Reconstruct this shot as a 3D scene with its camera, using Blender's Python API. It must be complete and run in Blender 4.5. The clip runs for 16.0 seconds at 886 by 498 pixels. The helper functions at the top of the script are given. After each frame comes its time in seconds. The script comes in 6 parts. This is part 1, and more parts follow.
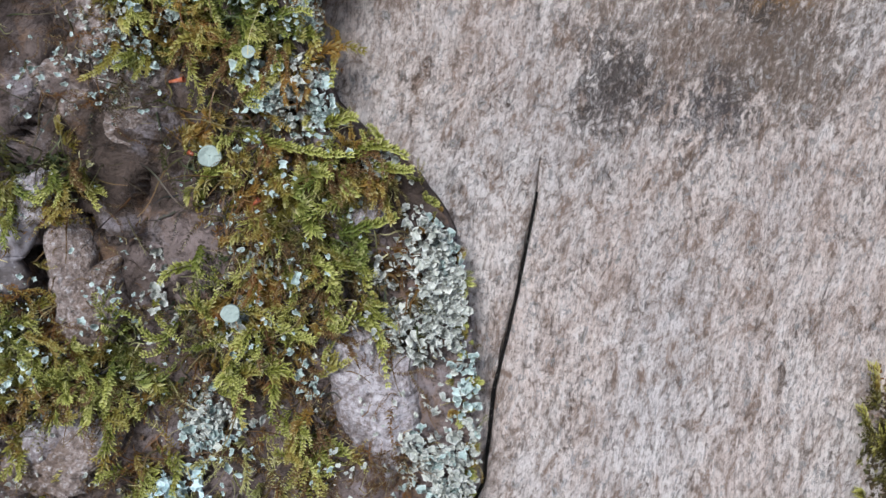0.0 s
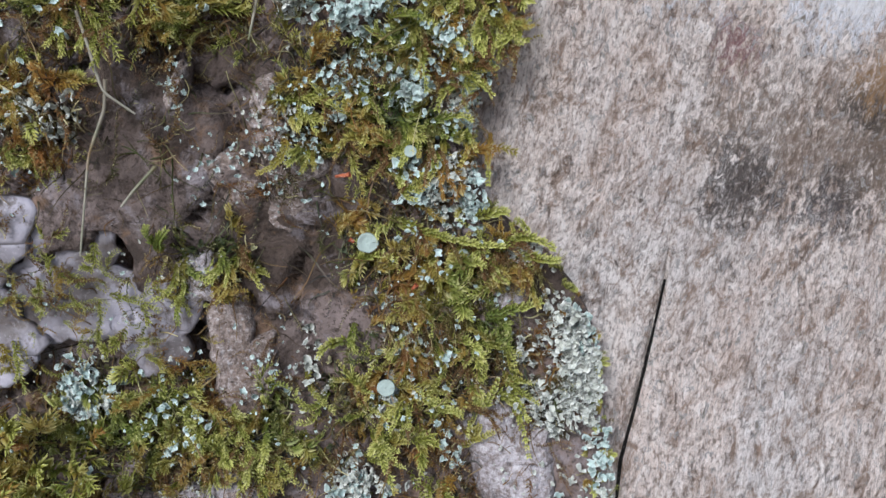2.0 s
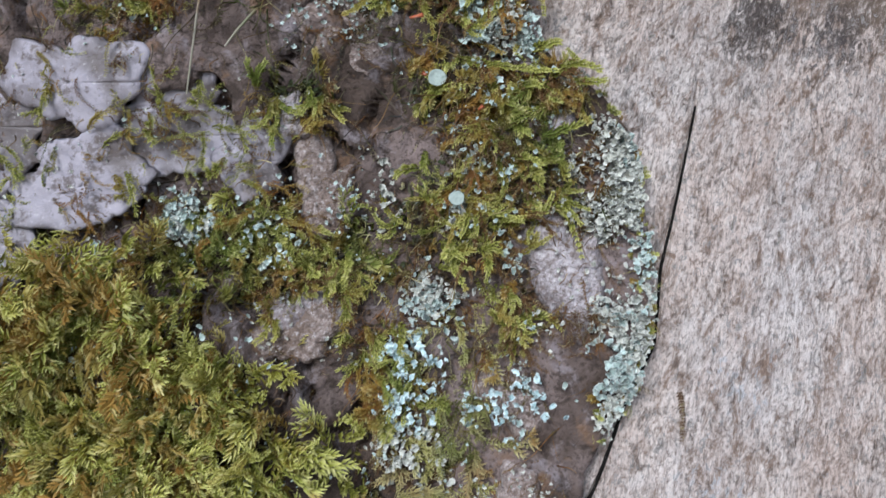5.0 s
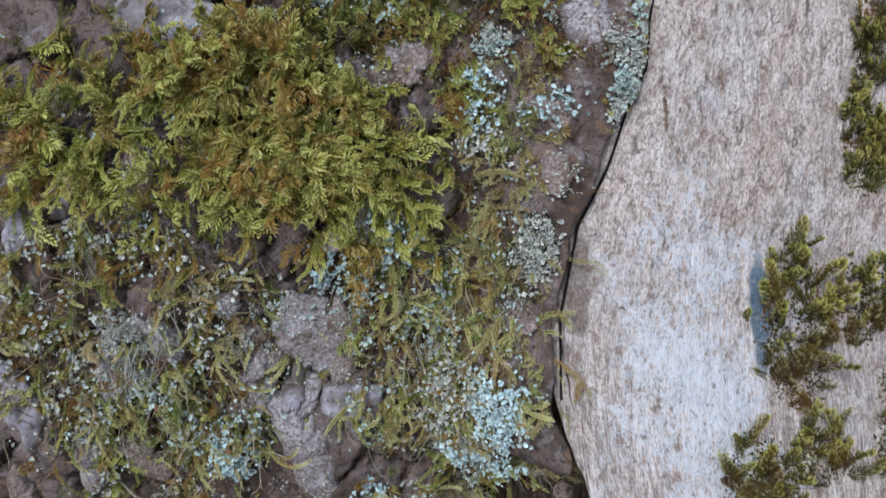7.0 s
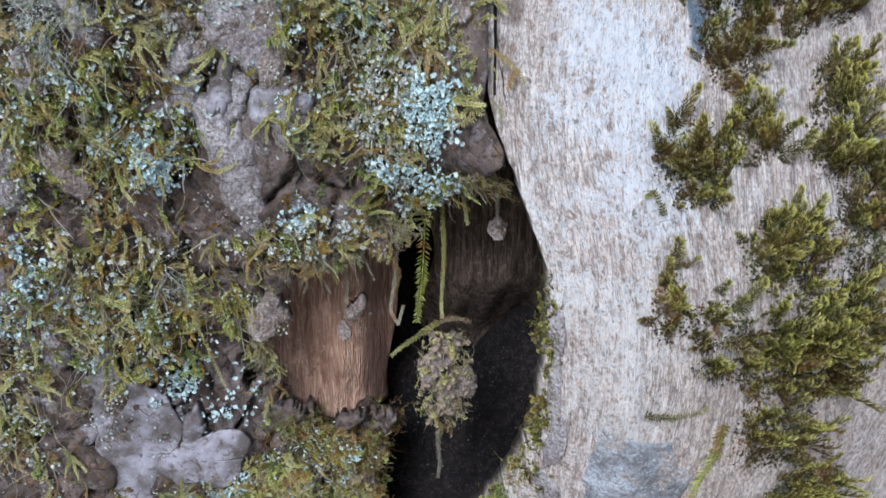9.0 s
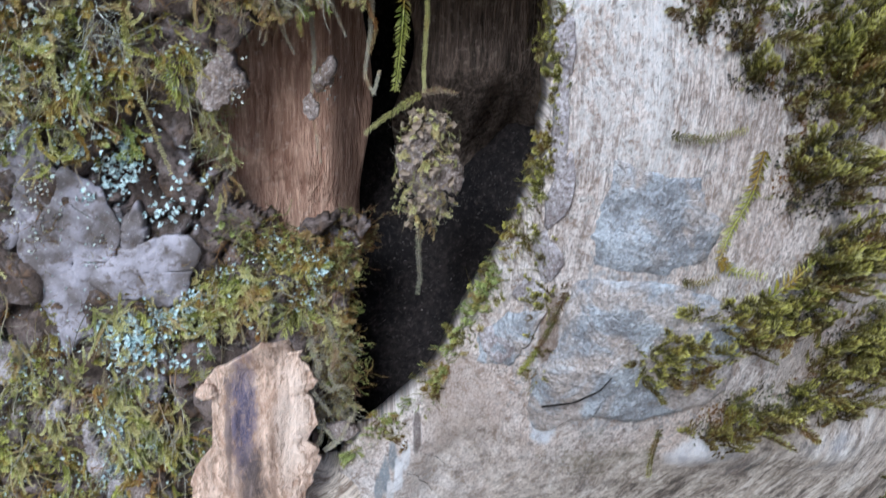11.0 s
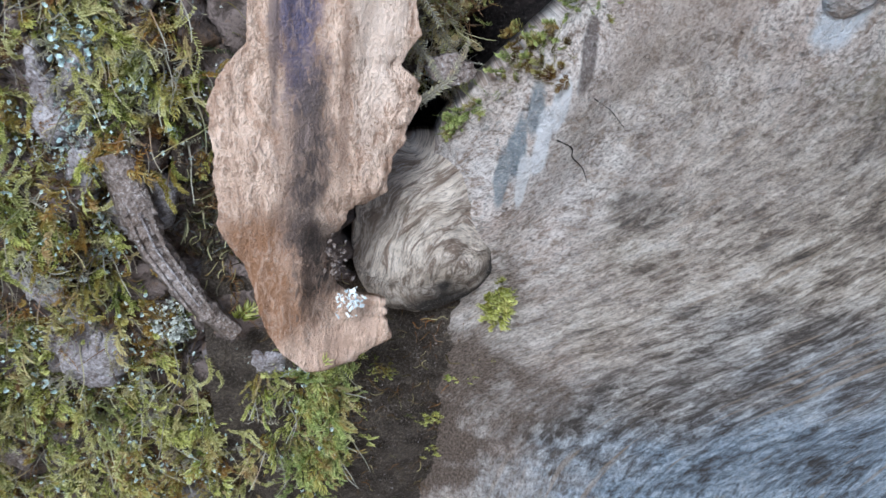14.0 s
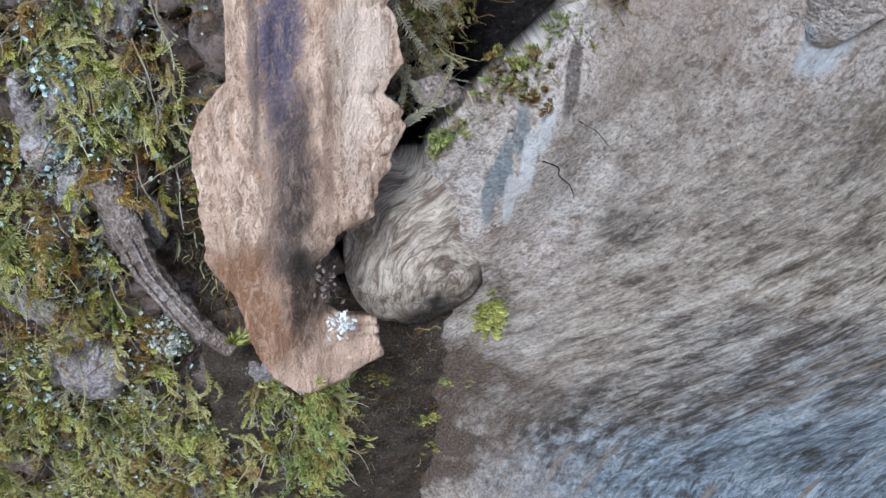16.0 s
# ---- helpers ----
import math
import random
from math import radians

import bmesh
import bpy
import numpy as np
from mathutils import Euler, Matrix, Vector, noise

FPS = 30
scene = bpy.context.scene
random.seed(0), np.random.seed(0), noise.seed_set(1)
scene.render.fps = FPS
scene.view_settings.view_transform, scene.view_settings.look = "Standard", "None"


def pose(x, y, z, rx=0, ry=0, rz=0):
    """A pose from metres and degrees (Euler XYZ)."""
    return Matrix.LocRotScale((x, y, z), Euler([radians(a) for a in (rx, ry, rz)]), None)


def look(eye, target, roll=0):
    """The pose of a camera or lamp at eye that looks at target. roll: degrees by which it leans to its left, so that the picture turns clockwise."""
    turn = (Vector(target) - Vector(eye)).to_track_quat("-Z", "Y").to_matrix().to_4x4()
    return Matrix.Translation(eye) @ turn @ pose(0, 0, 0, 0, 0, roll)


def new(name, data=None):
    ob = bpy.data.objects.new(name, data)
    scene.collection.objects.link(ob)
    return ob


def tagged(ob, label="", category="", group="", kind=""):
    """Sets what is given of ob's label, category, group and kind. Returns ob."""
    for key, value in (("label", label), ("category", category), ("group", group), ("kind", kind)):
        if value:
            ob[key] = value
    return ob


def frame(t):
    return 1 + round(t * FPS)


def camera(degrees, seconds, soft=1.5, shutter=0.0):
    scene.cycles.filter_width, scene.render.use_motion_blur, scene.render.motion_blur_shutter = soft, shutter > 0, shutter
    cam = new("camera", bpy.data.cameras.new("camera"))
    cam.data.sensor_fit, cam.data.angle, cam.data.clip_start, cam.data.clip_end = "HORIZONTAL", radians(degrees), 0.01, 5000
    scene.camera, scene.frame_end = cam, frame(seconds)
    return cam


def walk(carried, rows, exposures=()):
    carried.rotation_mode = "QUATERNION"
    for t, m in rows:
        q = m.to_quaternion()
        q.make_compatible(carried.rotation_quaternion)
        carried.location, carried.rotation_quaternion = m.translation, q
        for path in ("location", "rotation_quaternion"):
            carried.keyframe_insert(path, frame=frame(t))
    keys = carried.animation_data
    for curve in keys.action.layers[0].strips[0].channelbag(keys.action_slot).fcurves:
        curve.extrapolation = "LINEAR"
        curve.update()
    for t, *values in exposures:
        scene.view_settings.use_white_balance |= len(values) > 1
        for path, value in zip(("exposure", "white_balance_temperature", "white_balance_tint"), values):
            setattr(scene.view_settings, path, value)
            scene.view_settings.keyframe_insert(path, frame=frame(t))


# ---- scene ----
# seconds, eye, then yaw, pitch and roll of the camera in degrees
cam = camera(55.4, 16.0, 1.5, 0.25)
PATH = [
    (0, 0.0004, 0.0031, 0.4696, 0.81, -22.61, -0.25),
    (0.5, -0.0047, 0.0005, 0.4701, 0.88, -22.10, 0.04),
    (1, -0.0109, -0.0022, 0.4724, 1.12, -21.60, 0.18),
    (1.5, -0.0183, -0.0029, 0.4750, 1.37, -20.84, 0.25),
    (2, -0.0188, -0.0047, 0.4798, 1.24, -20.17, 0.38),
    (2.5, -0.0192, -0.0068, 0.4841, 1.19, -19.61, 0.38),
    (3, -0.0198, -0.0081, 0.4837, 0.83, -19.27, 0.38),
    (3.2, -0.0193, -0.0098, 0.4853, 0.91, -19.19, 0.18),
    (5.3, -0.0338, -0.0416, 0.4481, 0.66, -16.87, -0.47),
    (5.5, -0.0370, -0.0481, 0.4473, 0.26, -17.46, -0.70),
    (6, -0.0443, -0.0733, 0.4440, 0.16, -17.87, -1.14),
    (6.5, -0.0493, -0.1044, 0.4326, -0.59, -17.72, -1.19),
    (7, -0.0506, -0.1148, 0.4202, -0.79, -18.88, -1.19),
    (7.5, -0.0530, -0.1321, 0.4031, -0.93, -18.85, -0.49),
    (8, -0.0451, -0.1336, 0.3811, -1.51, -19.81, 0.10),
    (8.5, -0.0438, -0.1363, 0.3644, -2.63, -20.40, 0.89),
    (10.8, -0.0414, -0.1201, 0.2806, -5.44, -19.42, 1.97),
    (11, -0.0439, -0.1223, 0.2730, -5.60, -19.96, 2.37),
    (11.5, -0.0505, -0.1261, 0.2520, -5.07, -21.63, 3.36),
    (12, -0.0595, -0.1252, 0.2314, -4.41, -22.57, 4.33),
    (12.5, -0.0667, -0.1151, 0.2135, -4.19, -23.40, 4.68),
    (13, -0.0668, -0.1021, 0.1975, -4.52, -24.17, 5.16),
    (13.5, -0.0718, -0.0810, 0.1842, -6.21, -25.48, 4.95),
    (14, -0.0684, -0.0530, 0.1701, -7.12, -25.83, 5.34),
    (14.5, -0.0675, -0.0354, 0.1657, -7.28, -26.10, 5.28),
    (15, -0.0620, -0.0264, 0.1647, -7.50, -28.36, 5.41),
    (15.5, -0.0625, -0.0381, 0.1756, -7.01, -29.33, 4.72),
    (16, -0.0652, -0.0479, 0.1823, -6.84, -29.08, 3.99),
]


def aim(x, y, z, yaw, pitch, roll):
    a, b = radians(yaw), radians(pitch)
    ahead = Vector((-math.sin(a) * math.cos(b), math.cos(a) * math.cos(b), math.sin(b)))
    return look((x, y, z), Vector((x, y, z)) + ahead, roll)


EXPOSURES = [(0, 0.42, 5950, 11), (5.8, 0.38, 5850, 11), (7, 0.18, 5750, 10), (8, 0.30, 5700, 9), (9, 0.48, 5650, 9), (12, 0.63, 5500, 7), (16, 0.47, 5500, 6)]
walk(cam, [(t, aim(*p)) for t, *p in PATH], EXPOSURES)

# ---- world and light: an overcast sky, brightest from above and in front of the trunk ----
world = bpy.data.worlds.new("sky")
scene.world = world
world.use_nodes = True
wn = world.node_tree.nodes
sky = wn.new("ShaderNodeTexSky")
sky.sky_type, sky.sun_disc = "NISHITA", False
sky.sun_elevation, sky.sun_rotation = radians(41), radians(200)
sky.air_density, sky.dust_density = 1.0, 2.0
world.node_tree.links.new(sky.outputs[0], wn["Background"].inputs[0])
wn["Background"].inputs[1].default_value = 0.095
sun = new("sun", bpy.data.lights.new("sun", "SUN"))
sun.data.energy, sun.data.angle, sun.data.color = 2.6, radians(22), (1.0, 0.99, 0.975)
sun.matrix_world = look((-0.45, -1.05, 0.98), (0, 0, 0))


# ---- materials ----
class Nodes:
    """A short hand for node materials."""

    def __init__(self, name):
        self.m = bpy.data.materials.new(name)
        self.m.use_nodes = True
        self.t = self.m.node_tree
        self.bsdf = self.t.nodes["Principled BSDF"]
        self.pos = self.node("ShaderNodeNewGeometry").outputs["Position"]

    def node(self, kind):
        return self.t.nodes.new(kind)

    def put(self, socket, value):
        if isinstance(value, bpy.types.NodeSocket):
            self.t.links.new(value, socket)
        elif isinstance(value, tuple) and len(value) == 3 and socket.type == "RGBA":
            socket.default_value = (*value, 1)
        else:
            socket.default_value = value

    def attr(self, name, out="Vector"):
        n = self.node("ShaderNodeAttribute")
        n.attribute_name = name
        return n.outputs[out]

    def stretch(self, vec, sx, sy, sz):
        n = self.node("ShaderNodeVectorMath")
        n.operation = "MULTIPLY"
        self.put(n.inputs[0], vec)
        n.inputs[1].default_value = (sx, sy, sz)
        return n.outputs[0]

    def noise(self, scale, detail=4, vec=None, rough=0.55, warp=0.0):
        n = self.node("ShaderNodeTexNoise")
        self.put(n.inputs["Vector"], vec or self.pos)
        n.inputs["Scale"].default_value, n.inputs["Detail"].default_value = scale, detail
        n.inputs["Roughness"].default_value, n.inputs["Distortion"].default_value = rough, warp
        return n.outputs["Fac"]

    def cells(self, scale, vec=None, feature="F1", out="Distance"):
        n = self.node("ShaderNodeTexVoronoi")
        n.feature = feature
        self.put(n.inputs["Vector"], vec or self.pos)
        n.inputs["Scale"].default_value = scale
        return n.outputs[out]

    def ramp(self, fac, *stops):
        if len(stops) == 2 and not any(isinstance(c, tuple) for _, c in stops):
            n = self.node("ShaderNodeMapRange")
            for i, v in enumerate((stops[0][0], stops[1][0], stops[0][1], stops[1][1])):
                n.inputs[i + 1].default_value = v
            self.put(n.inputs[0], fac)
            return n.outputs[0]
        n = self.node("ShaderNodeValToRGB")
        self.put(n.inputs[0], fac)
        e = n.color_ramp.elements
        while len(e) < len(stops):
            e.new(0.5)
        for k, (p, c) in zip(e, stops):
            k.position, k.color = p, (*(c if isinstance(c, tuple) else (c,) * 3), 1)
        return n.outputs[0]

    def mix(self, fac, a, b, kind="MIX"):
        n = self.node("ShaderNodeMix")
        n.data_type, n.blend_type = "RGBA", kind
        self.put(n.inputs["Factor"], fac)
        self.put(n.inputs[6], a)
        self.put(n.inputs[7], b)
        return n.outputs[2]

    def math(self, op, a, b=0.0, clamp=False):
        n = self.node("ShaderNodeMath")
        n.operation, n.use_clamp = op, clamp
        self.put(n.inputs[0], a)
        self.put(n.inputs[1], b)
        return n.outputs[0]

    def spot(self, x, z, rx, rz, edge=0.35, wobble=0.5, scale=70.0):
        """A ragged stain on the face of the trunk, 0 to 1, about (x, z)."""
        off = self.node("ShaderNodeVectorMath")
        off.operation = "SUBTRACT"
        self.put(off.inputs[0], self.pos)
        off.inputs[1].default_value = (x, 0, z)
        flat = self.stretch(off.outputs[0], 1 / rx, 0, 1 / rz)
        far = self.node("ShaderNodeVectorMath")
        far.operation = "LENGTH"
        self.put(far.inputs[0], flat)
        d = self.math("ADD", far.outputs["Value"], self.math("MULTIPLY", self.math("SUBTRACT", self.noise(scale, 5), 0.5), wobble * 4))
        return self.ramp(d, (1 - edge, 1.0), (min(1.0, 1 + edge) if edge < 0 else 1.0, 0.0))

    def bump(self, height, strength=0.5, distance=0.001, below=None):
        n = self.node("ShaderNodeBump")
        n.inputs["Strength"].default_value, n.inputs["Distance"].default_value = strength, distance
        self.put(n.inputs["Height"], height)
        if below:
            self.put(n.inputs["Normal"], below)
        return n.outputs[0]

    def done(self, color, rough=0.8, normal=None, spec=0.3):
        self.put(self.bsdf.inputs["Base Color"], color)
        self.put(self.bsdf.inputs["Roughness"], rough)
        self.bsdf.inputs["Specular IOR Level"].default_value = spec
        if normal:
            self.put(self.bsdf.inputs["Normal"], normal)
        return self.m


def make_wood():
    n = Nodes("weathered_wood")
    g = n.attr("grain")
    streak = n.noise(1.0, 5, n.stretch(g, 420, 75, 0), 0.68, 0.4)
    broad = n.noise(1.0, 4, n.stretch(g, 100, 34, 0), 0.6)
    grit = n.noise(1.0, 6, n.stretch(g, 1500, 950, 0), 0.78, 0.2)
    mottle = n.noise(1.0, 6, n.stretch(g, 340, 185, 0), 0.78, 0.8)
    fibre = n.noise(1.0, 4, n.stretch(g, 2500, 420, 0), 0.7, 0.4)
    base = n.mix(n.ramp(broad, (0.35, 0.0), (0.65, 1.0)), (0.70, 0.57, 0.50), (0.92, 0.83, 0.77))
    base = n.mix(n.ramp(n.noise(1.0, 3, n.stretch(g, 38, 20, 0)), (0.45, 0.0), (0.62, 0.6)), base, (0.72, 0.69, 0.68))
    base = n.mix(n.ramp(mottle, (0.38, 1.0), (0.51, 0.0)), base, (0.33, 0.235, 0.18))
    base = n.mix(n.ramp(mottle, (0.53, 0.0), (0.67, 0.75)), base, (0.95, 0.90, 0.86))
    base = n.mix(n.ramp(fibre, (0.36, 0.6), (0.48, 0.0)), base, (0.27, 0.215, 0.18))
    base = n.mix(n.ramp(grit, (0.40, 0.75), (0.48, 0.0)), base, (0.22, 0.165, 0.13))
    base = n.mix(n.math("MULTIPLY", n.ramp(grit, (0.53, 0.0), (0.64, 1.0)), 0.6), base, (0.96, 0.91, 0.87))
    waist = n.spot(0.015, 0.270, 0.085, 0.100, 0.5, 0.2, 30)
    line = n.noise(1.0, 5, n.stretch(g, 760, 60, 0), 0.74, 0.9)
    base = n.mix(n.math("MULTIPLY", waist, n.ramp(line, (0.38, 0.75), (0.47, 0.0))), base, (0.30, 0.25, 0.22))
    base = n.mix(n.math("MULTIPLY", n.math("MULTIPLY", waist, n.ramp(line, (0.54, 0.0), (0.64, 1.0))), 0.6), base, (0.94, 0.90, 0.87))
    seam = n.math("ABSOLUTE", n.math("SUBTRACT", n.noise(1.0, 4, n.stretch(g, 420, 24, 0), 0.62, 0.7), 0.5))
    base = n.mix(n.math("MULTIPLY", waist, n.ramp(seam, (0.004, 0.75), (0.022, 0.0))), base, (0.20, 0.16, 0.14))
    dash = n.noise(1.0, 5, n.stretch(g, 720, 370, 0), 0.78, 1.0)
    speck = n.math("MULTIPLY", n.math("SUBTRACT", 1.0, n.math("MULTIPLY", waist, 0.4)), n.math("MULTIPLY", n.ramp(dash, (0.53, 0.0), (0.67, 1.0)), n.ramp(n.noise(1.0, 3, n.stretch(g, 250, 120, 0)), (0.40, 0.15), (0.62, 1.0))))
    base = n.mix(n.math("MULTIPLY", speck, 0.95), base, (0.135, 0.093, 0.068))
    clots = n.noise(1.0, 6, n.stretch(g, 700, 420, 0), 0.75, 0.6)
    for x, z, rx, rz, c, k in WOOD_STAINS:
        mask = n.math("ADD", n.spot(x, z, rx, rz, 0.95), n.math("MULTIPLY", n.math("SUBTRACT", clots, 0.5), 4.2))
        base = n.mix(n.math("MULTIPLY", n.ramp(mask, (0.34, 0.0), (0.74, 1.0)), k), base, n.mix(n.ramp(grit, (0.50, 0.0), (0.62, 0.55)), c, base))
    for x, z, rx, rz, c, k in WOOD_STREAKS:
        soft = n.math("ADD", n.spot(x, z, rx, rz, 0.6, 0.25, 160), n.math("MULTIPLY", n.math("SUBTRACT", grit, 0.5), 0.9))
        base = n.mix(n.math("MULTIPLY", n.ramp(soft, (0.2, 0.0), (0.6, 1.0)), k), base, n.mix(n.ramp(grit, (0.50, 0.0), (0.66, 0.4)), c, base))
    # dark and pale bands along the grain on the spreading foot, blue-grey at the bottom
    zone = n.spot(0.068, 0.050, 0.120, 0.125, 0.40, 0.25, 25)
    foot = n.spot(0.080, -0.030, 0.150, 0.130, 0.40, 0.12, 40)
    hair = n.noise(1.0, 4, n.stretch(g, 640, 230, 0), 0.78, 1.0)
    patchy = n.noise(1.0, 4, n.stretch(g, 120, 42, 0), 0.6, 0.6)
    streaks = n.noise(1.0, 10, n.stretch(g, 400, 130, 0), 0.84, 0.7)
    clouds = n.noise(170, 9, n.stretch(n.pos, 0.7, 1.0, 1.2), 0.76, 0.5)
    tone = n.math("ADD", n.math("ADD", n.math("MULTIPLY", streaks, 0.74), n.math("MULTIPLY", clouds, 0.26)), n.math("MULTIPLY", n.math("SUBTRACT", patchy, 0.5), 0.28))
    tone = n.math("SUBTRACT", tone, n.math("MULTIPLY", n.ramp(foot, (0.05, 0.0), (0.35, 1.0), (0.8, 0.0)), 0.035))
    dry = n.ramp(tone, (0.42, (0.07, 0.057, 0.046)), (0.465, (0.30, 0.245, 0.20)), (0.51, (0.62, 0.54, 0.45)), (0.58, (0.94, 0.88, 0.81)))
    wet = n.ramp(tone, (0.42, (0.035, 0.037, 0.042)), (0.47, (0.17, 0.22, 0.285)), (0.525, (0.38, 0.50, 0.65)), (0.59, (0.76, 0.85, 0.95)))
    bands = n.mix(foot, dry, wet)
    bands = n.mix(n.math("MULTIPLY", n.ramp(n.noise(1.0, 3, n.stretch(g, 260, 18, 0), 0.6, 0.5), (0.60, 0.0), (0.66, 1.0)), 0.65), bands, (0.46, 0.36, 0.27))
    bands = n.mix(n.ramp(grit, (0.39, 0.55), (0.47, 0.0)), bands, (0.06, 0.052, 0.046))
    base = n.mix(n.math("MULTIPLY", zone, 0.95), base, bands)
    # soil caught in the grain beside the lap of the trunk
    grime = n.spot(-0.058, 0.030, 0.043, 0.072, 0.75, 0.45, 60)
    grime = n.ramp(n.math("ADD", grime, n.math("MULTIPLY", n.math("SUBTRACT", hair, 0.5), 1.2)), (0.02, 0.0), (0.50, 1.0))
    base = n.mix(grime, base, n.mix(n.ramp(grit, (0.42, 0.0), (0.64, 1.0)), (0.085, 0.064, 0.05), (0.36, 0.28, 0.23)))
    h = n.math("ADD", n.math("ADD", n.math("MULTIPLY", grit, 0.9), n.math("MULTIPLY", speck, -0.5)), n.math("MULTIPLY", n.math("ADD", streak, n.math("MULTIPLY", n.math("MULTIPLY", tone, zone), 1.6)), 0.8))
    return n.done(base, 0.72, n.bump(h, 0.95, 0.0014), 0.3)


# stains on the bare wood: x, z, half width, half height, colour, strength
WOOD_STAINS = [
    (0.034, 0.452, 0.032, 0.020, (0.20, 0.15, 0.115), 0.75),
    (0.021, 0.447, 0.008, 0.009, (0.06, 0.055, 0.055), 0.75),
    (0.035, 0.443, 0.010, 0.009, (0.055, 0.055, 0.062), 0.8),
    (0.046, 0.449, 0.014, 0.012, (0.16, 0.12, 0.09), 0.6),
    (0.040, 0.458, 0.008, 0.005, (0.05, 0.045, 0.04), 0.8),
    (0.0195, 0.467, 0.006, 0.007, (0.26, 0.14, 0.14), 0.95),
    (0.044, 0.462, 0.012, 0.007, (0.36, 0.22, 0.11), 0.85),
    (0.036, 0.477, 0.040, 0.015, (0.86, 0.87, 0.92), 0.9),
    (0.014, 0.312, 0.028, 0.075, (0.84, 0.88, 0.94), 0.85),
    (0.012, 0.255, 0.022, 0.050, (0.84, 0.82, 0.80), 0.75),
    (0.018, 0.180, 0.030, 0.036, (0.40, 0.43, 0.47), 0.6),
        (0.022, 0.141, 0.020, 0.014, (0.26, 0.225, 0.15), 0.75),
    (-0.0070, 0.0980, 0.014, 0.010, (0.16, 0.12, 0.09), 0.6),
]


# streaks and patches with a clear edge
WOOD_STREAKS = [
    (-0.0352, 0.1270, 0.0018, 0.0080, (0.22, 0.27, 0.31), 0.8),
    (-0.0372, 0.1190, 0.0020, 0.0090, (0.20, 0.25, 0.29), 0.85),
    (-0.0392, 0.1110, 0.0015, 0.0080, (0.22, 0.26, 0.29), 0.8),
    (-0.0316, 0.1290, 0.0018, 0.0080, (0.86, 0.86, 0.88), 0.95),
    (-0.0334, 0.1210, 0.0020, 0.0090, (0.86, 0.86, 0.88), 0.95),
    (-0.0356, 0.1120, 0.0016, 0.0080, (0.82, 0.81, 0.81), 0.9),
    (-0.0285, 0.1390, 0.0016, 0.0100, (0.12, 0.095, 0.09), 0.85),
    (0.0312, 0.337, 0.0032, 0.0170, (0.12, 0.19, 0.27), 0.95),
    (-0.0120, 0.1085, 0.0080, 0.0075, (0.09, 0.08, 0.08), 0.8),
    (0.0460, 0.4780, 0.0220, 0.0120, (0.90, 0.89, 0.90), 0.8),
    (-0.0135, 0.3420, 0.0050, 0.0170, (0.17, 0.125, 0.10), 0.75),
    (0.0010, 0.1835, 0.0030, 0.0150, (0.20, 0.13, 0.085), 0.8),
    (-0.0180, 0.1520, 0.0140, 0.0240, (0.44, 0.335, 0.27), 0.5),
    # shadow below the two pale knobs, painted as a dark streak
    (0.0550, 0.1270, 0.0400, 0.0075, (0.12, 0.105, 0.09), 0.6),
    (0.0490, 0.1450, 0.0150, 0.0090, (0.84, 0.85, 0.90), 0.9),
    (0.0860, 0.1395, 0.0140, 0.0100, (0.80, 0.81, 0.86), 0.9),
    (0.0690, 0.1360, 0.0050, 0.0080, (0.26, 0.32, 0.36), 0.8),
    (0.0040, 0.1530, 0.0040, 0.0100, (0.80, 0.84, 0.90), 0.9),
]


def make_bark():
    n = Nodes("old_bark")
    a, b, c = n.noise(55, 6), n.noise(210, 6, None, 0.7, 0.6), n.noise(1300, 5, None, 0.7)
    base = n.mix(n.ramp(a, (0.40, 0.0), (0.60, 1.0)), (0.085, 0.062, 0.050), (0.225, 0.178, 0.165))
    base = n.mix(n.ramp(b, (0.40, 0.9), (0.50, 0.0)), base, (0.045, 0.033, 0.026))
    base = n.mix(n.ramp(n.noise(130, 5, None, 0.7, 0.4), (0.55, 0.0), (0.66, 0.75)), base, (0.30, 0.27, 0.285))
    base = n.mix(n.ramp(c, (0.38, 0.7), (0.47, 0.0)), base, (0.05, 0.036, 0.028))
    base = n.mix(n.math("MULTIPLY", n.ramp(n.noise(170, 5, None, 0.7), (0.56, 0.0), (0.66, 1.0)), 0.6), base, (0.21, 0.125, 0.07))
    h = n.math("ADD", n.math("MULTIPLY", b, 1.2), n.math("MULTIPLY", c, 0.4))
    return n.done(base, 0.8, n.bump(h, 0.9, 0.0018), 0.3)


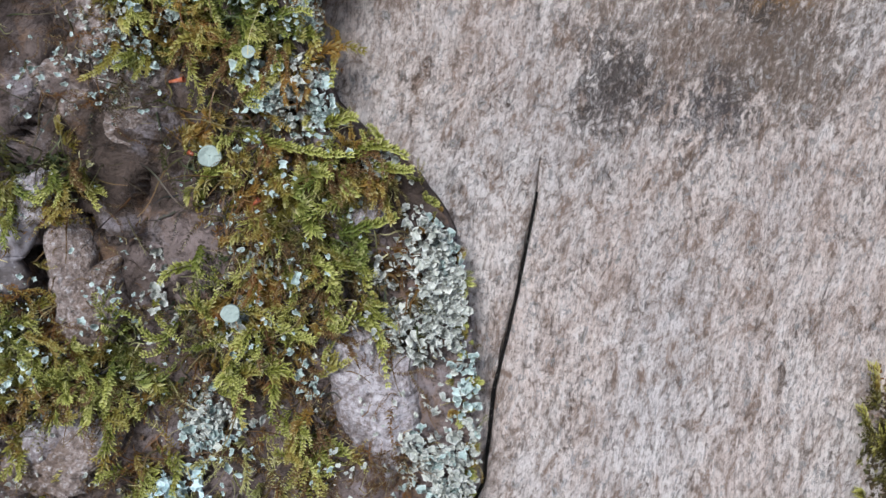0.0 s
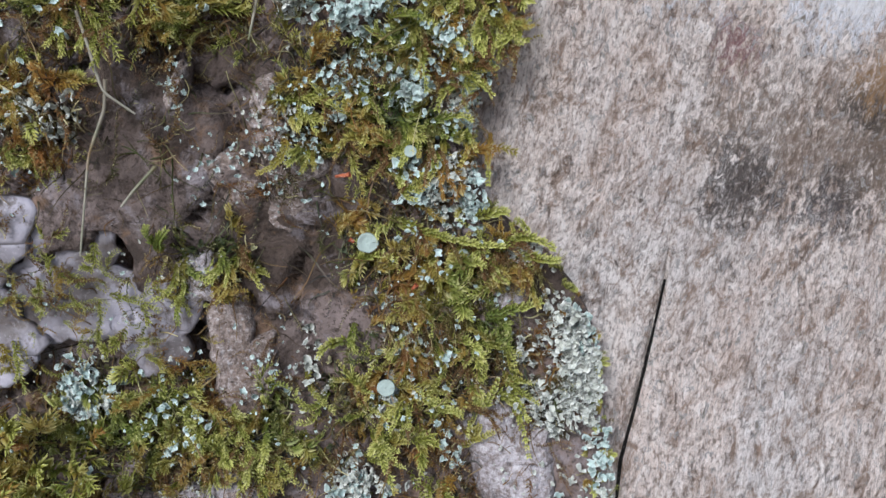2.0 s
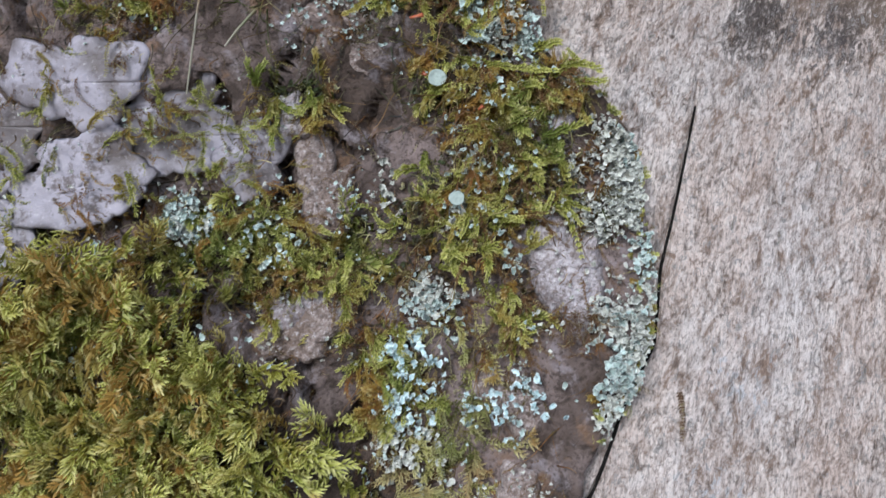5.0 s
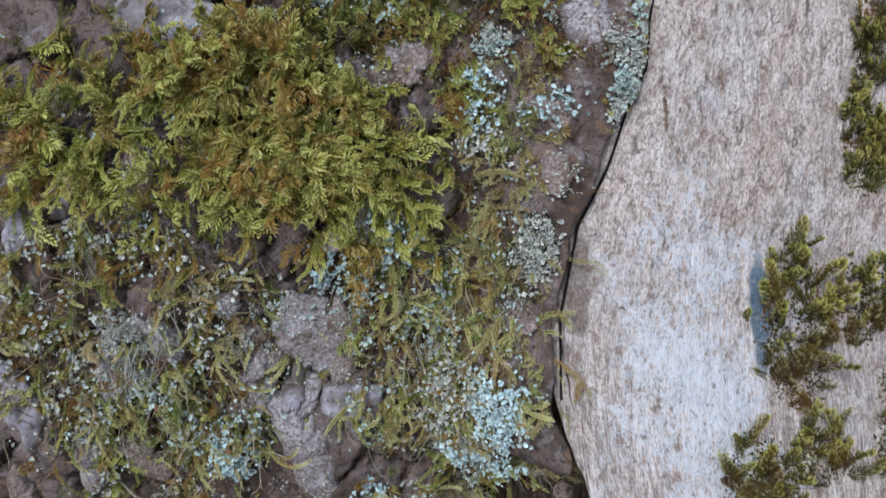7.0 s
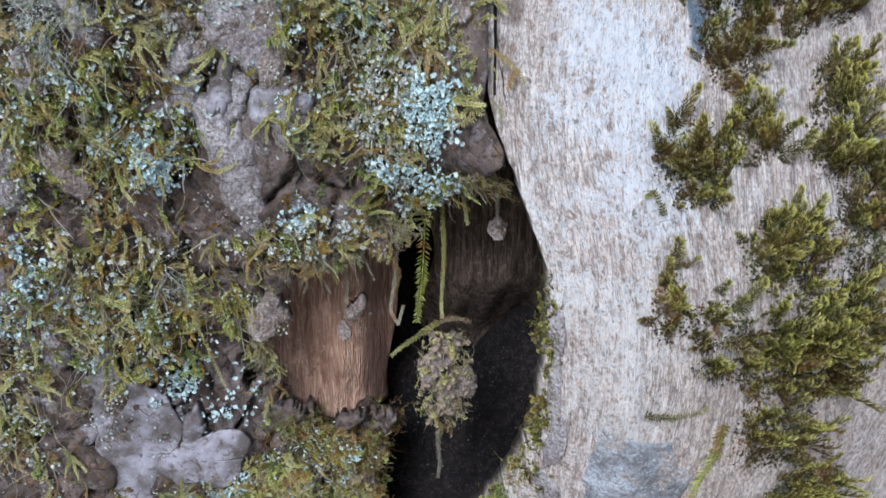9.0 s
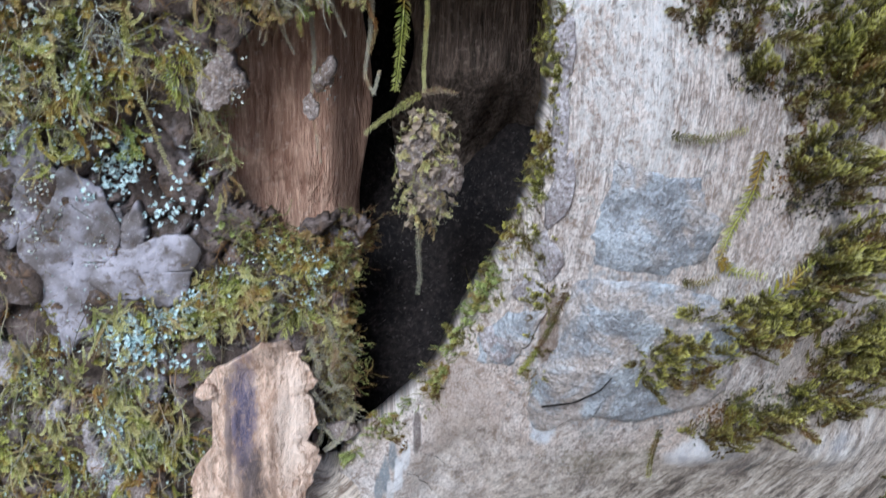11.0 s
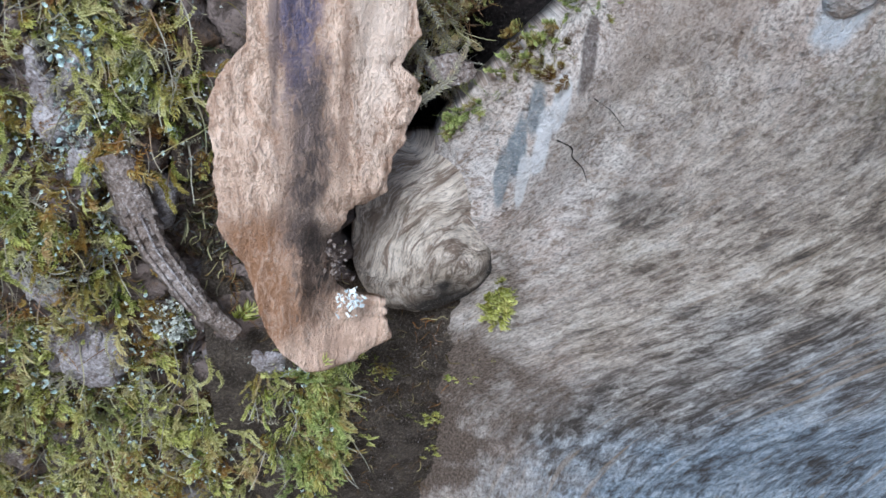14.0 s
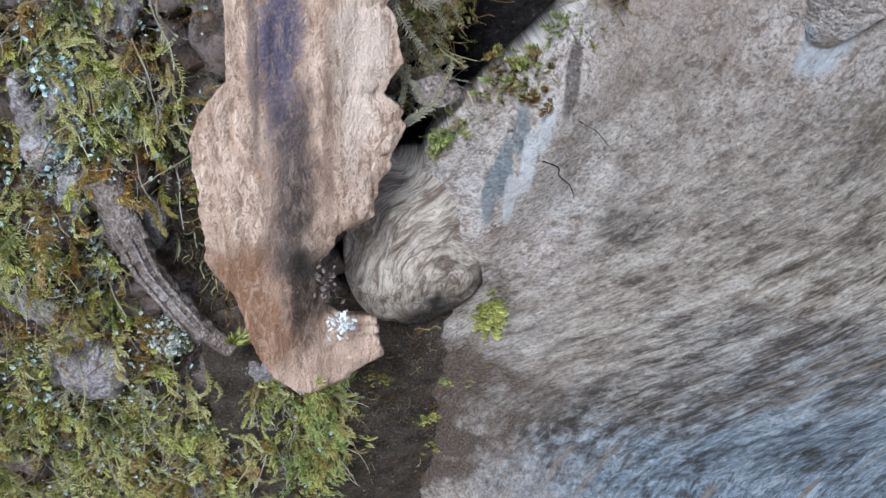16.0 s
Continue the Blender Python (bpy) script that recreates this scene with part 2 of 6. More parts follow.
def make_plate(name, low, high, fleck, brown=0.0):
    n = Nodes(name)
    a, b, c = n.noise(110, 5), n.noise(500, 5, None, 0.65), n.noise(1900, 3)
    base = n.mix(n.ramp(a, (0.35, 0.0), (0.65, 1.0)), low, high)
    base = n.mix(n.math("MULTIPLY", n.ramp(n.noise(55, 5, None, 0.65, 0.5), (0.48, 0.0), (0.58, 1.0)), brown), base, (0.40, 0.32, 0.265))
    base = n.mix(n.math("MULTIPLY", n.ramp(b, (0.55, 0.0), (0.68, 1.0)), 0.65), base, fleck)
    base = n.mix(n.math("MULTIPLY", n.ramp(c, (0.56, 0.0), (0.70, 1.0)), 0.5), base, (0.55, 0.53, 0.53))
    grit = n.noise(1100, 6, None, 0.78)
    base = n.mix(n.ramp(grit, (0.40, 0.75), (0.51, 0.0)), base, fleck)
    base = n.mix(n.math("MULTIPLY", n.ramp(grit, (0.55, 0.0), (0.66, 1.0)), 0.6), base, (0.66, 0.65, 0.66))
    return n.done(base, 0.72, n.bump(n.math("ADD", n.math("ADD", b, n.math("MULTIPLY", a, 2.0)), n.math("MULTIPLY", c, 0.4)), 0.9, 0.0016), 0.35)


def make_rot(name, dark, light, scale=1.0, sheen=0.2, fleck=(0.50, 0.46, 0.43)):
    """Crumbly rotten wood or soil."""
    n = Nodes(name)
    a, b, c = n.noise(90 * scale, 5), n.noise(700 * scale, 5, None, 0.7), n.noise(3000 * scale, 2)
    grit = n.noise(1000 * scale, 6, None, 0.8)
    base = n.mix(n.math("MULTIPLY", n.ramp(a, (0.35, 0.0), (0.65, 1.0)), 0.45), dark, light)
    base = n.mix(n.math("MULTIPLY", n.ramp(b, (0.55, 0.0), (0.72, 1.0)), 0.5), base, light)
    base = n.mix(n.ramp(grit, (0.40, 0.9), (0.50, 0.0)), base, dark)
    base = n.mix(n.math("MULTIPLY", n.ramp(grit, (0.54, 0.0), (0.64, 1.0)), 0.8), base, light)
    base = n.mix(n.math("MULTIPLY", n.ramp(c, (0.64, 0.0), (0.72, 1.0)), 0.6), base, fleck)
    return n.done(base, 0.9, n.bump(n.math("ADD", n.math("ADD", b, grit), n.math("MULTIPLY", c, 0.5)), 1.0, 0.002), sheen)


def make_fibrous(name, dark, light, pale):
    """Split, stringy wood with upright fibres."""
    n = Nodes(name)
    a, b, c = n.noise(1.0, 5, n.stretch(n.pos, 500, 500, 45), 0.65), n.noise(1.0, 4, n.stretch(n.pos, 1700, 1700, 130), 0.6), n.noise(500, 4)
    base = n.mix(n.ramp(a, (0.38, 0.0), (0.62, 1.0)), dark, light)
    base = n.mix(n.ramp(b, (0.42, 0.6), (0.56, 0.0)), base, dark)
    base = n.mix(n.math("MULTIPLY", n.ramp(c, (0.58, 0.0), (0.7, 1.0)), 0.5), base, pale)
    return n.done(base, 0.85, n.bump(n.math("ADD", a, b), 1.0, 0.002), 0.2)


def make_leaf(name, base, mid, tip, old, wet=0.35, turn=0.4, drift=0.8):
    """Moss: browned at the stem and darkened there for shade between shoots, bright at the leaf tips; tint is set shoot
    by shoot.
    """
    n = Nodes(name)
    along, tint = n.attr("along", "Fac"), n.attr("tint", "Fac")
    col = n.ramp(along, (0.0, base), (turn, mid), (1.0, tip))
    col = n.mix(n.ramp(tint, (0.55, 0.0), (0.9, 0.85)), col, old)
    col = n.mix(n.ramp(n.noise(95, 3), (0.54, 0.0), (0.64, drift)), col, n.mix(0.75, col, (0.30, 0.125, 0.03)))
    col = n.mix(n.ramp(n.noise(70, 3, n.stretch(n.pos, 1.3, 1.0, 0.9)), (0.34, drift), (0.46, 0.0)), col, n.mix(0.7, col, (0.07, 0.125, 0.022)))
    isl = n.node("ShaderNodeNewGeometry").outputs["Random Per Island"]
    col = n.mix(n.math("MULTIPLY", isl, 0.35), col, n.mix(0.5, col, (0.10, 0.13, 0.02)))
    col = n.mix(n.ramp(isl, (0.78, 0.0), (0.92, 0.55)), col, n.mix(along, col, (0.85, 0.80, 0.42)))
    n.done(col, 0.5, None, wet)
    glow = n.node("ShaderNodeBsdfTranslucent")
    n.put(glow.inputs[0], col)
    both = n.node("ShaderNodeMixShader")
    both.inputs[0].default_value = 0.22
    n.t.links.new(n.bsdf.outputs[0], both.inputs[1])
    n.t.links.new(glow.outputs[0], both.inputs[2])
    n.t.links.new(both.outputs[0], n.t.nodes["Material Output"].inputs[0])
    return n.m


def make_lichen(name, low, high, rim):
    n = Nodes(name)
    isl = n.node("ShaderNodeNewGeometry").outputs["Random Per Island"]
    along = n.attr("along", "Fac")
    col = n.mix(isl, low, high)
    col = n.mix(n.ramp(along, (0.72, 0.0), (1.0, 0.8)), col, rim)
    col = n.mix(n.math("MULTIPLY", n.ramp(n.noise(2500, 3), (0.5, 0.0), (0.7, 1.0)), 0.35), col, low)
    return n.done(col, 0.8, n.bump(n.noise(3000, 3), 0.4, 0.0003), 0.2)


def make_flake():
    n = Nodes("peeled_bark")
    g = n.attr("grain")
    fibre, broad, fine = n.noise(1.0, 5, n.stretch(g, 800, 300, 0), 0.7, 1.0), n.noise(1.0, 5, n.stretch(g, 260, 90, 0), 0.62, 1.2), n.noise(1800, 5, None, 0.65)
    base = n.mix(n.ramp(broad, (0.35, 0.0), (0.62, 1.0)), (0.44, 0.28, 0.195), (0.80, 0.60, 0.47))
    base = n.mix(n.ramp(fibre, (0.40, 0.8), (0.51, 0.0)), base, (0.25, 0.155, 0.105))
    base = n.mix(n.math("MULTIPLY", n.ramp(fine, (0.5, 0.0), (0.66, 1.0)), 0.4), base, (0.74, 0.63, 0.54))
    for x, z, rx, rz, c, k in FLAKE_STAINS:
        base = n.mix(n.math("MULTIPLY", n.ramp(n.math("ADD", n.spot(x, z, rx, rz, 0.9, 0.3, 130), n.math("MULTIPLY", n.math("SUBTRACT", fibre, 0.5), 2.2)), (0.25, 0.0), (0.62, 1.0)), k), base, n.mix(n.ramp(fibre, (0.45, 0.0), (0.66, 0.6)), c, base))
    return n.done(base, 0.68, n.bump(n.math("ADD", n.math("MULTIPLY", broad, 1.5), n.math("ADD", n.math("MULTIPLY", fibre, 0.6), n.math("MULTIPLY", fine, 0.9))), 0.75, 0.0011), 0.3)


FLAKE_STAINS = [
    (-0.0840, 0.094, 0.0160, 0.024, (0.26, 0.13, 0.065), 0.95),
    (-0.0640, 0.140, 0.0070, 0.030, (0.76, 0.62, 0.52), 0.8),
    (-0.0770, 0.128, 0.0075, 0.046, (0.30, 0.21, 0.165), 0.75),
    (-0.0775, 0.148, 0.0058, 0.034, (0.10, 0.09, 0.15), 0.95),
    (-0.0815, 0.140, 0.0014, 0.030, (0.16, 0.12, 0.11), 0.85),
    (-0.0700, 0.128, 0.0013, 0.024, (0.30, 0.20, 0.15), 0.8),
    (-0.0758, 0.116, 0.0052, 0.030, (0.09, 0.07, 0.065), 0.95),
    (-0.0735, 0.097, 0.0062, 0.016, (0.03, 0.022, 0.018), 0.97),
    (-0.0700, 0.080, 0.0140, 0.007, (0.64, 0.44, 0.33), 0.85),
]



def make_knot():
    n = Nodes("knotted_wood")
    g = n.attr("grain")
    rings = n.noise(1.0, 5, n.stretch(g, 330, 110, 0), 0.76, 1.1)
    fine = n.noise(1.0, 5, n.stretch(g, 2400, 800, 0), 0.76, 0.4)
    broad = n.noise(160, 4)
    base = n.mix(n.ramp(rings, (0.43, 0.0), (0.55, 1.0)), (0.29, 0.215, 0.165), (0.86, 0.745, 0.63))
    base = n.mix(n.math("MULTIPLY", n.ramp(fine, (0.38, 1.0), (0.48, 0.0)), 0.7), base, (0.17, 0.13, 0.10))
    base = n.mix(n.math("MULTIPLY", n.ramp(fine, (0.55, 0.0), (0.64, 1.0)), 0.6), base, (0.86, 0.80, 0.73))
    base = n.mix(n.math("MULTIPLY", n.ramp(broad, (0.52, 0.0), (0.68, 1.0)), 0.5), base, (0.34, 0.27, 0.21))
    # first two spots: shade under the knot and along its right crease, painted dark
    for x, z, rx, rz in ((-0.0470, 0.0800, 0.0160, 0.0085), (-0.0375, 0.0880, 0.0045, 0.0120), (-0.0480, 0.0860, 0.0025, 0.004)):
        base = n.mix(n.spot(x, z, rx, rz, 0.7, 0.3, 160), base, n.mix(n.ramp(fine, (0.54, 0.0), (0.66, 0.5)), (0.045, 0.038, 0.034), base))
    return n.done(base, 0.72, n.bump(n.math("ADD", n.math("MULTIPLY", rings, 1.6), fine), 0.95, 0.0014), 0.3)


KNOTM = make_knot()
WOODM, BARKM, FLAKEM = make_wood(), make_bark(), make_flake()
LILAC = make_plate("lilac_bark_plate", (0.23, 0.20, 0.205), (0.46, 0.43, 0.445), (0.13, 0.095, 0.075))
def make_smooth_plate():
    n = Nodes("smooth_lilac_bark")
    x, y, z = n.noise(70, 5), n.noise(350, 6, None, 0.7), n.noise(1500, 4)
    base = n.mix(n.ramp(x, (0.42, 0.0), (0.56, 1.0)), (0.12, 0.105, 0.105), (0.31, 0.295, 0.335))
    base = n.mix(n.ramp(y, (0.38, 0.8), (0.47, 0.0)), base, (0.085, 0.065, 0.055))
    base = n.mix(n.math("MULTIPLY", n.ramp(z, (0.6, 0.0), (0.7, 1.0)), 0.4), base, (0.52, 0.51, 0.53))
    return n.done(base, 0.5, n.bump(n.math("ADD", x, y), 0.45, 0.0012), 0.45)


SHELL = make_smooth_plate()
TAN = make_plate("tan_bark_plate", (0.17, 0.125, 0.10), (0.36, 0.30, 0.275), (0.085, 0.06, 0.047))
BLUE = make_plate("blue_grey_crust", (0.18, 0.19, 0.21), (0.44, 0.485, 0.535), (0.15, 0.14, 0.135), 0.75)
RED = make_fibrous("red_rotten_wood", (0.27, 0.145, 0.10), (0.62, 0.41, 0.30), (0.70, 0.54, 0.44))
BROWN = make_fibrous("brown_inner_wood", (0.05, 0.038, 0.03), (0.26, 0.19, 0.15), (0.36, 0.28, 0.23))
# near-black: the shade inside the hollow is put into this colour
DARK = make_rot("hollow_shade_black", (0.011, 0.010, 0.011), (0.062, 0.05, 0.046), 0.4, 0.1, (0.16, 0.14, 0.13))
SOIL = make_rot("brown_soil", (0.052, 0.040, 0.031), (0.34, 0.275, 0.22), 1.6)
# pale brown, lightened so that the unseen ground bounces light upwards
CRUMBLE = make_rot("pale_brown_crumble", (0.20, 0.155, 0.115), (0.44, 0.36, 0.28), 0.05)
# moss stem ends go near black: browning, plus shade between the shoots
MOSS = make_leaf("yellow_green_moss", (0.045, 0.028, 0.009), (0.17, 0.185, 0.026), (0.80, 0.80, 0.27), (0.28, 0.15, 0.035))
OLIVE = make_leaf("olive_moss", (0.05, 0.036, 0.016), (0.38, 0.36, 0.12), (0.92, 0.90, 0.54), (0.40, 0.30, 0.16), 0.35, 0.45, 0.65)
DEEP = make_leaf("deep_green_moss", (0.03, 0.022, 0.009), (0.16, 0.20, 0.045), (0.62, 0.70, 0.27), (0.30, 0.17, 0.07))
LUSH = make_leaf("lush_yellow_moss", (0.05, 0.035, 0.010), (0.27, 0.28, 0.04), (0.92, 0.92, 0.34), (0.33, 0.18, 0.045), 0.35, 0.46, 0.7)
FELT = make_leaf("moss_felt_and_gap_shade", (0.02, 0.013, 0.008), (0.05, 0.033, 0.02), (0.11, 0.075, 0.04), (0.05, 0.05, 0.055))
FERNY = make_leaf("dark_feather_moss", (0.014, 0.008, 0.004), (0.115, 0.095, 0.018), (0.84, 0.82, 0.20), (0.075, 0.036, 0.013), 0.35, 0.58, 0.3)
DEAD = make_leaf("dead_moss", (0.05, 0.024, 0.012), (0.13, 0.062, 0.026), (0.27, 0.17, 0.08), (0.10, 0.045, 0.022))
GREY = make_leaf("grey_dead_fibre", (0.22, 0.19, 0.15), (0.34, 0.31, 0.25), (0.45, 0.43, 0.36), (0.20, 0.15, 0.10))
AQUA = make_lichen("blue_green_lichen", (0.22, 0.29, 0.265), (0.46, 0.56, 0.53), (0.70, 0.77, 0.74))
BRIGHT = make_lichen("bright_blue_green_lichen", (0.26, 0.38, 0.39), (0.56, 0.70, 0.71), (0.78, 0.86, 0.86))
PALE = make_lichen("pale_grey_lichen", (0.24, 0.26, 0.23), (0.52, 0.54, 0.48), (0.74, 0.75, 0.70))


# ---- shapes ----
def curve(z, knots):
    """A smooth line through knots (z, value)."""
    zs, vs = [k[0] for k in knots], [k[1] for k in knots]
    z = np.asarray(z, float)
    return sum(np.interp(z + o, zs, vs) for o in (-0.012, -0.006, 0, 0.006, 0.012)) / 5


def rough(x, z, scale, seed=0.0, octaves=4):
    """Fractal noise on arrays, about -1 to 1, quick enough for large grids."""
    x, z = np.broadcast_arrays(np.asarray(x, float), np.asarray(z, float))
    out, amp, f = np.zeros(x.shape), 1.0, scale
    for o in range(octaves):
        u, v = x * f + 31.7 * seed + 5.1 * o, z * f + 17.3 * seed + 9.7 * o
        i, j = np.floor(u), np.floor(v)
        a, b = u - i, v - j
        a, b = a * a * (3 - 2 * a), b * b * (3 - 2 * b)
        h = lambda p, q: np.modf(np.abs(np.sin(p * 127.1 + q * 311.7 + 13.7 * seed) * 43758.5453))[0] * 2 - 1
        out += amp * ((h(i, j) * (1 - a) + h(i + 1, j) * a) * (1 - b) + (h(i, j + 1) * (1 - a) + h(i + 1, j + 1) * a) * b)
        amp, f = amp * 0.5, f * 2.03
    return out / 1.5


def smooth(a, b, t):
    t = np.clip((np.asarray(t, float) - a) / (b - a), 0, 1)
    return t * t * (3 - 2 * t)


# depth of the bare wood and of the bark, by height; the further from the viewer the larger
WOOD = [(-0.14, 0.185), (-0.05, 0.15), (0, 0.130), (0.06, 0.100), (0.085, 0.092), (0.105, 0.086), (0.125, 0.078), (0.15, 0.066), (0.17, 0.058), (0.20, 0.052), (0.235, 0.0475),
        (0.27, 0.050), (0.295, 0.057), (0.315, 0.069), (0.345, 0.083), (0.39, 0.097), (0.42, 0.1095), (0.45, 0.115), (0.50, 0.119), (0.60, 0.125)]
EDGE = [(0, 0.2), (0.06, 0.25), (0.10, 0.35), (0.15, 0.55), (0.2, 0.95), (0.28, 0.95), (0.32, 0.5), (0.36, 0.25), (0.45, 0.2), (0.6, 0.2)]
BARK = [(-0.14, 0.20), (-0.05, 0.16), (0, 0.135), (0.035, 0.120), (0.065, 0.112), (0.09, 0.110), (0.13, 0.109), (0.16, 0.113), (0.19, 0.114), (0.215, 0.109), (0.25, 0.102),
        (0.29, 0.094), (0.33, 0.090), (0.365, 0.090), (0.39, 0.099), (0.42, 0.110), (0.45, 0.114), (0.50, 0.121), (0.60, 0.127)]
# left border of the bare wood, and right border of the bark, by height
WOOD_LEFT = [(-0.14, -0.055), (0.05, -0.060), (0.08, -0.054), (0.112, -0.056), (0.120, -0.048), (0.1338, -0.0446), (0.1418, -0.034), (0.1512, -0.027), (0.167, -0.022),
             (0.1854, -0.0160), (0.2019, -0.0089), (0.2252, -0.0038), (0.2487, -0.0035), (0.2623, -0.0021), (0.279, -0.0066), (0.292, -0.0136), (0.3087, -0.0196),
             (0.325, -0.0205), (0.35, -0.030), (0.40, -0.034), (0.60, -0.05)]
BARK_RIGHT = [(-0.05, -0.075), (0.05, -0.067), (0.10, -0.068), (0.140, -0.052), (0.16, -0.050), (0.19, -0.045), (0.21, -0.030), (0.27, -0.022), (0.2954, -0.0156), (0.305, -0.0202), (0.331, -0.0198),
              (0.355, -0.0150), (0.362, -0.0110), (0.3833, -0.0030), (0.3873, 0.0), (0.40, 0.0035), (0.4182, 0.0017), (0.4275, 0.0001), (0.4360, -0.0040), (0.4390, -0.0120), (0.4425, -0.0152),
              (0.4485, -0.0172), (0.4572, -0.0178), (0.475, -0.010), (0.60, -0.005)]


def bark_right(z):
    """The right border of the bark, smoothed a little."""
    zs, xs = zip(*BARK_RIGHT)
    return sum(np.interp(np.asarray(z, float) + o, zs, xs) for o in (-0.002, 0, 0.002)) / 3


def wood_y(x, z):
    d, e = np.minimum(x - 0.018, 0), np.maximum(x - 0.03, 0)
    y = curve(z, WOOD) + curve(z, EDGE) * (np.sqrt(d * d + 0.0001) - 0.01) + e * e / (0.3 + 1.2 * smooth(0.18, 0.06, z))
    fold = -0.0405 + 0.33 * (z - 0.100)
    y = y - 0.0042 * np.exp(-(((x - fold) / 0.0055) ** 2)) * smooth(0.086, 0.104, z) * smooth(0.150, 0.128, z)
    y = y + 0.0022 * np.exp(-(((x - fold - 0.0115) / 0.0030) ** 2)) * smooth(0.090, 0.104, z) * smooth(0.155, 0.130, z)
    for cx, cz, rx, rz in ((0.049, 0.145, 0.012, 0.007), (0.086, 0.140, 0.011, 0.008)):
        y = y - 0.004 * np.exp(-(((x - cx) / rx) ** 2) - ((z - cz) / rz) ** 2)
    y = y + 0.0007 * rough(x + 0.12 * z, z * 0.09, 210, 35, 3) * smooth(0.17, 0.21, z) * smooth(0.36, 0.30, z)
    return y + 0.0008 * rough(x, z * 0.5, 90, 3) + 0.0025 * rough(x, z * 0.6, 24, 4, 2) + 40 * np.maximum(np.abs(x) - 0.23, 0) ** 2


def plates_in(x, z, size, seed):
    """Irregular cells: the distance to the nearest border, 0 to 1, and a random number for each cell."""
    u, v = x / size + 0.35 * rough(x, z, 90, seed, 3), z / (size * 1.3) + 0.35 * rough(x, z, 90, seed + 1, 3)
    i, j = np.floor(u), np.floor(v)
    d = []
    for a in (-1, 0, 1):
        for b in (-1, 0, 1):
            h = lambda k: np.modf(np.abs(np.sin((i + a) * 127.1 + (j + b) * 311.7 + k * 74.7 + seed) * 43758.5453))[0]
            d.append(np.stack([np.hypot(u - i - a - h(1), v - j - b - h(2)), h(3)], -1))
    d = np.stack(d)
    order = np.argsort(d[..., 0], 0)
    near = np.take_along_axis(d, order[..., None], 0)
    return near[1, ..., 0] - near[0, ..., 0], near[0, ..., 1]


def bark_y(x, z):
    ridge = np.exp(-(((x + 0.016) / 0.017) ** 2) - ((z - 0.418) / 0.03) ** 2)
    y = curve(z, BARK) + 0.002 * np.sin(x * 60 + z * 35) - 0.005 * ridge
    y = y + 0.0030 * rough(x, z * 0.7, 38, 5, 3) + 0.0013 * rough(x, z, 190, 6, 3)
    x, z = np.broadcast_arrays(np.asarray(x, float), np.asarray(z, float))
    rim, own = plates_in(x, z, 0.021, 61)
    y = y + 0.004 + 0.0050 * (own - 0.5) + 0.0070 * np.exp(-((rim / 0.065) ** 2)) + 0.0005 * rough(x, z, 420, 9, 2)
    over = wood_y(x, z) - 0.0045 - 0.0012 * rough(x, z, 120, 7, 3)
    y = np.where(z > 0.27, y + (np.minimum(y, over) - y) * smooth(0.275, 0.295, z) * smooth(-0.065, -0.04, x), y)
    return y + 40 * np.maximum(np.abs(x) - 0.23, 0) ** 2


# how far the grain leans to the right by height: metres across for each metre up
LEANING = [(-0.14, -0.3), (-0.015, -0.1), (0.03, 0.15), (0.05, 0.6), (0.065, 1.0), (0.09, 1.1), (0.107, 0.78), (0.13, 0.42), (0.15, 0.2), (0.20, 0.05), (0.24, -0.10), (0.28, -0.16), (0.325, 0.10), (0.40, 0.20), (0.60, 0.15)]


def grain(x, z):
    """Across and along the grain: upright above, leaning over to the right on the foot."""
    h = np.linspace(-0.15, 0.62, 400)
    lean = curve(h, LEANING)
    shift = np.interp(z, h, np.cumsum(lean) * (h[1] - h[0]))
    k = 0.7 * smooth(0.22, 0.08, z)
    across = x - shift + 0.003 * rough(x, z, 22, 8, 2)
    return across, (z + k * x) / np.sqrt(1 + k * k)


def mesh_of(name, verts, tris, material, attrs=None, smooth_faces=True):
    """A mesh from arrays of points and of faces (three or four corners)."""
    me = bpy.data.meshes.new(name)
    verts, faces = np.asarray(verts, np.float32), np.asarray(tris, np.int32)
    k = faces.shape[1]
    me.vertices.add(len(verts)), me.loops.add(faces.size), me.polygons.add(len(faces))
    me.vertices.foreach_set("co", verts.ravel())
    me.loops.foreach_set("vertex_index", faces.ravel())
    me.polygons.foreach_set("loop_start", np.arange(0, faces.size, k, dtype=np.int32))
    me.polygons.foreach_set("use_smooth", np.full(len(faces), smooth_faces))
    for key, val in (attrs or {}).items():
        val = np.asarray(val, np.float32)
        at = me.attributes.new(key, "FLOAT" if val.ndim == 1 else "FLOAT_VECTOR", "POINT")
        at.data.foreach_set("value" if val.ndim == 1 else "vector", val.ravel())
    me.update(calc_edges=True)
    me.materials.append(material)
    return me


def part(name, me, parent=None, label=""):
    ob = new(name, me)
    ob.parent = parent
    return tagged(ob, label) if label else ob


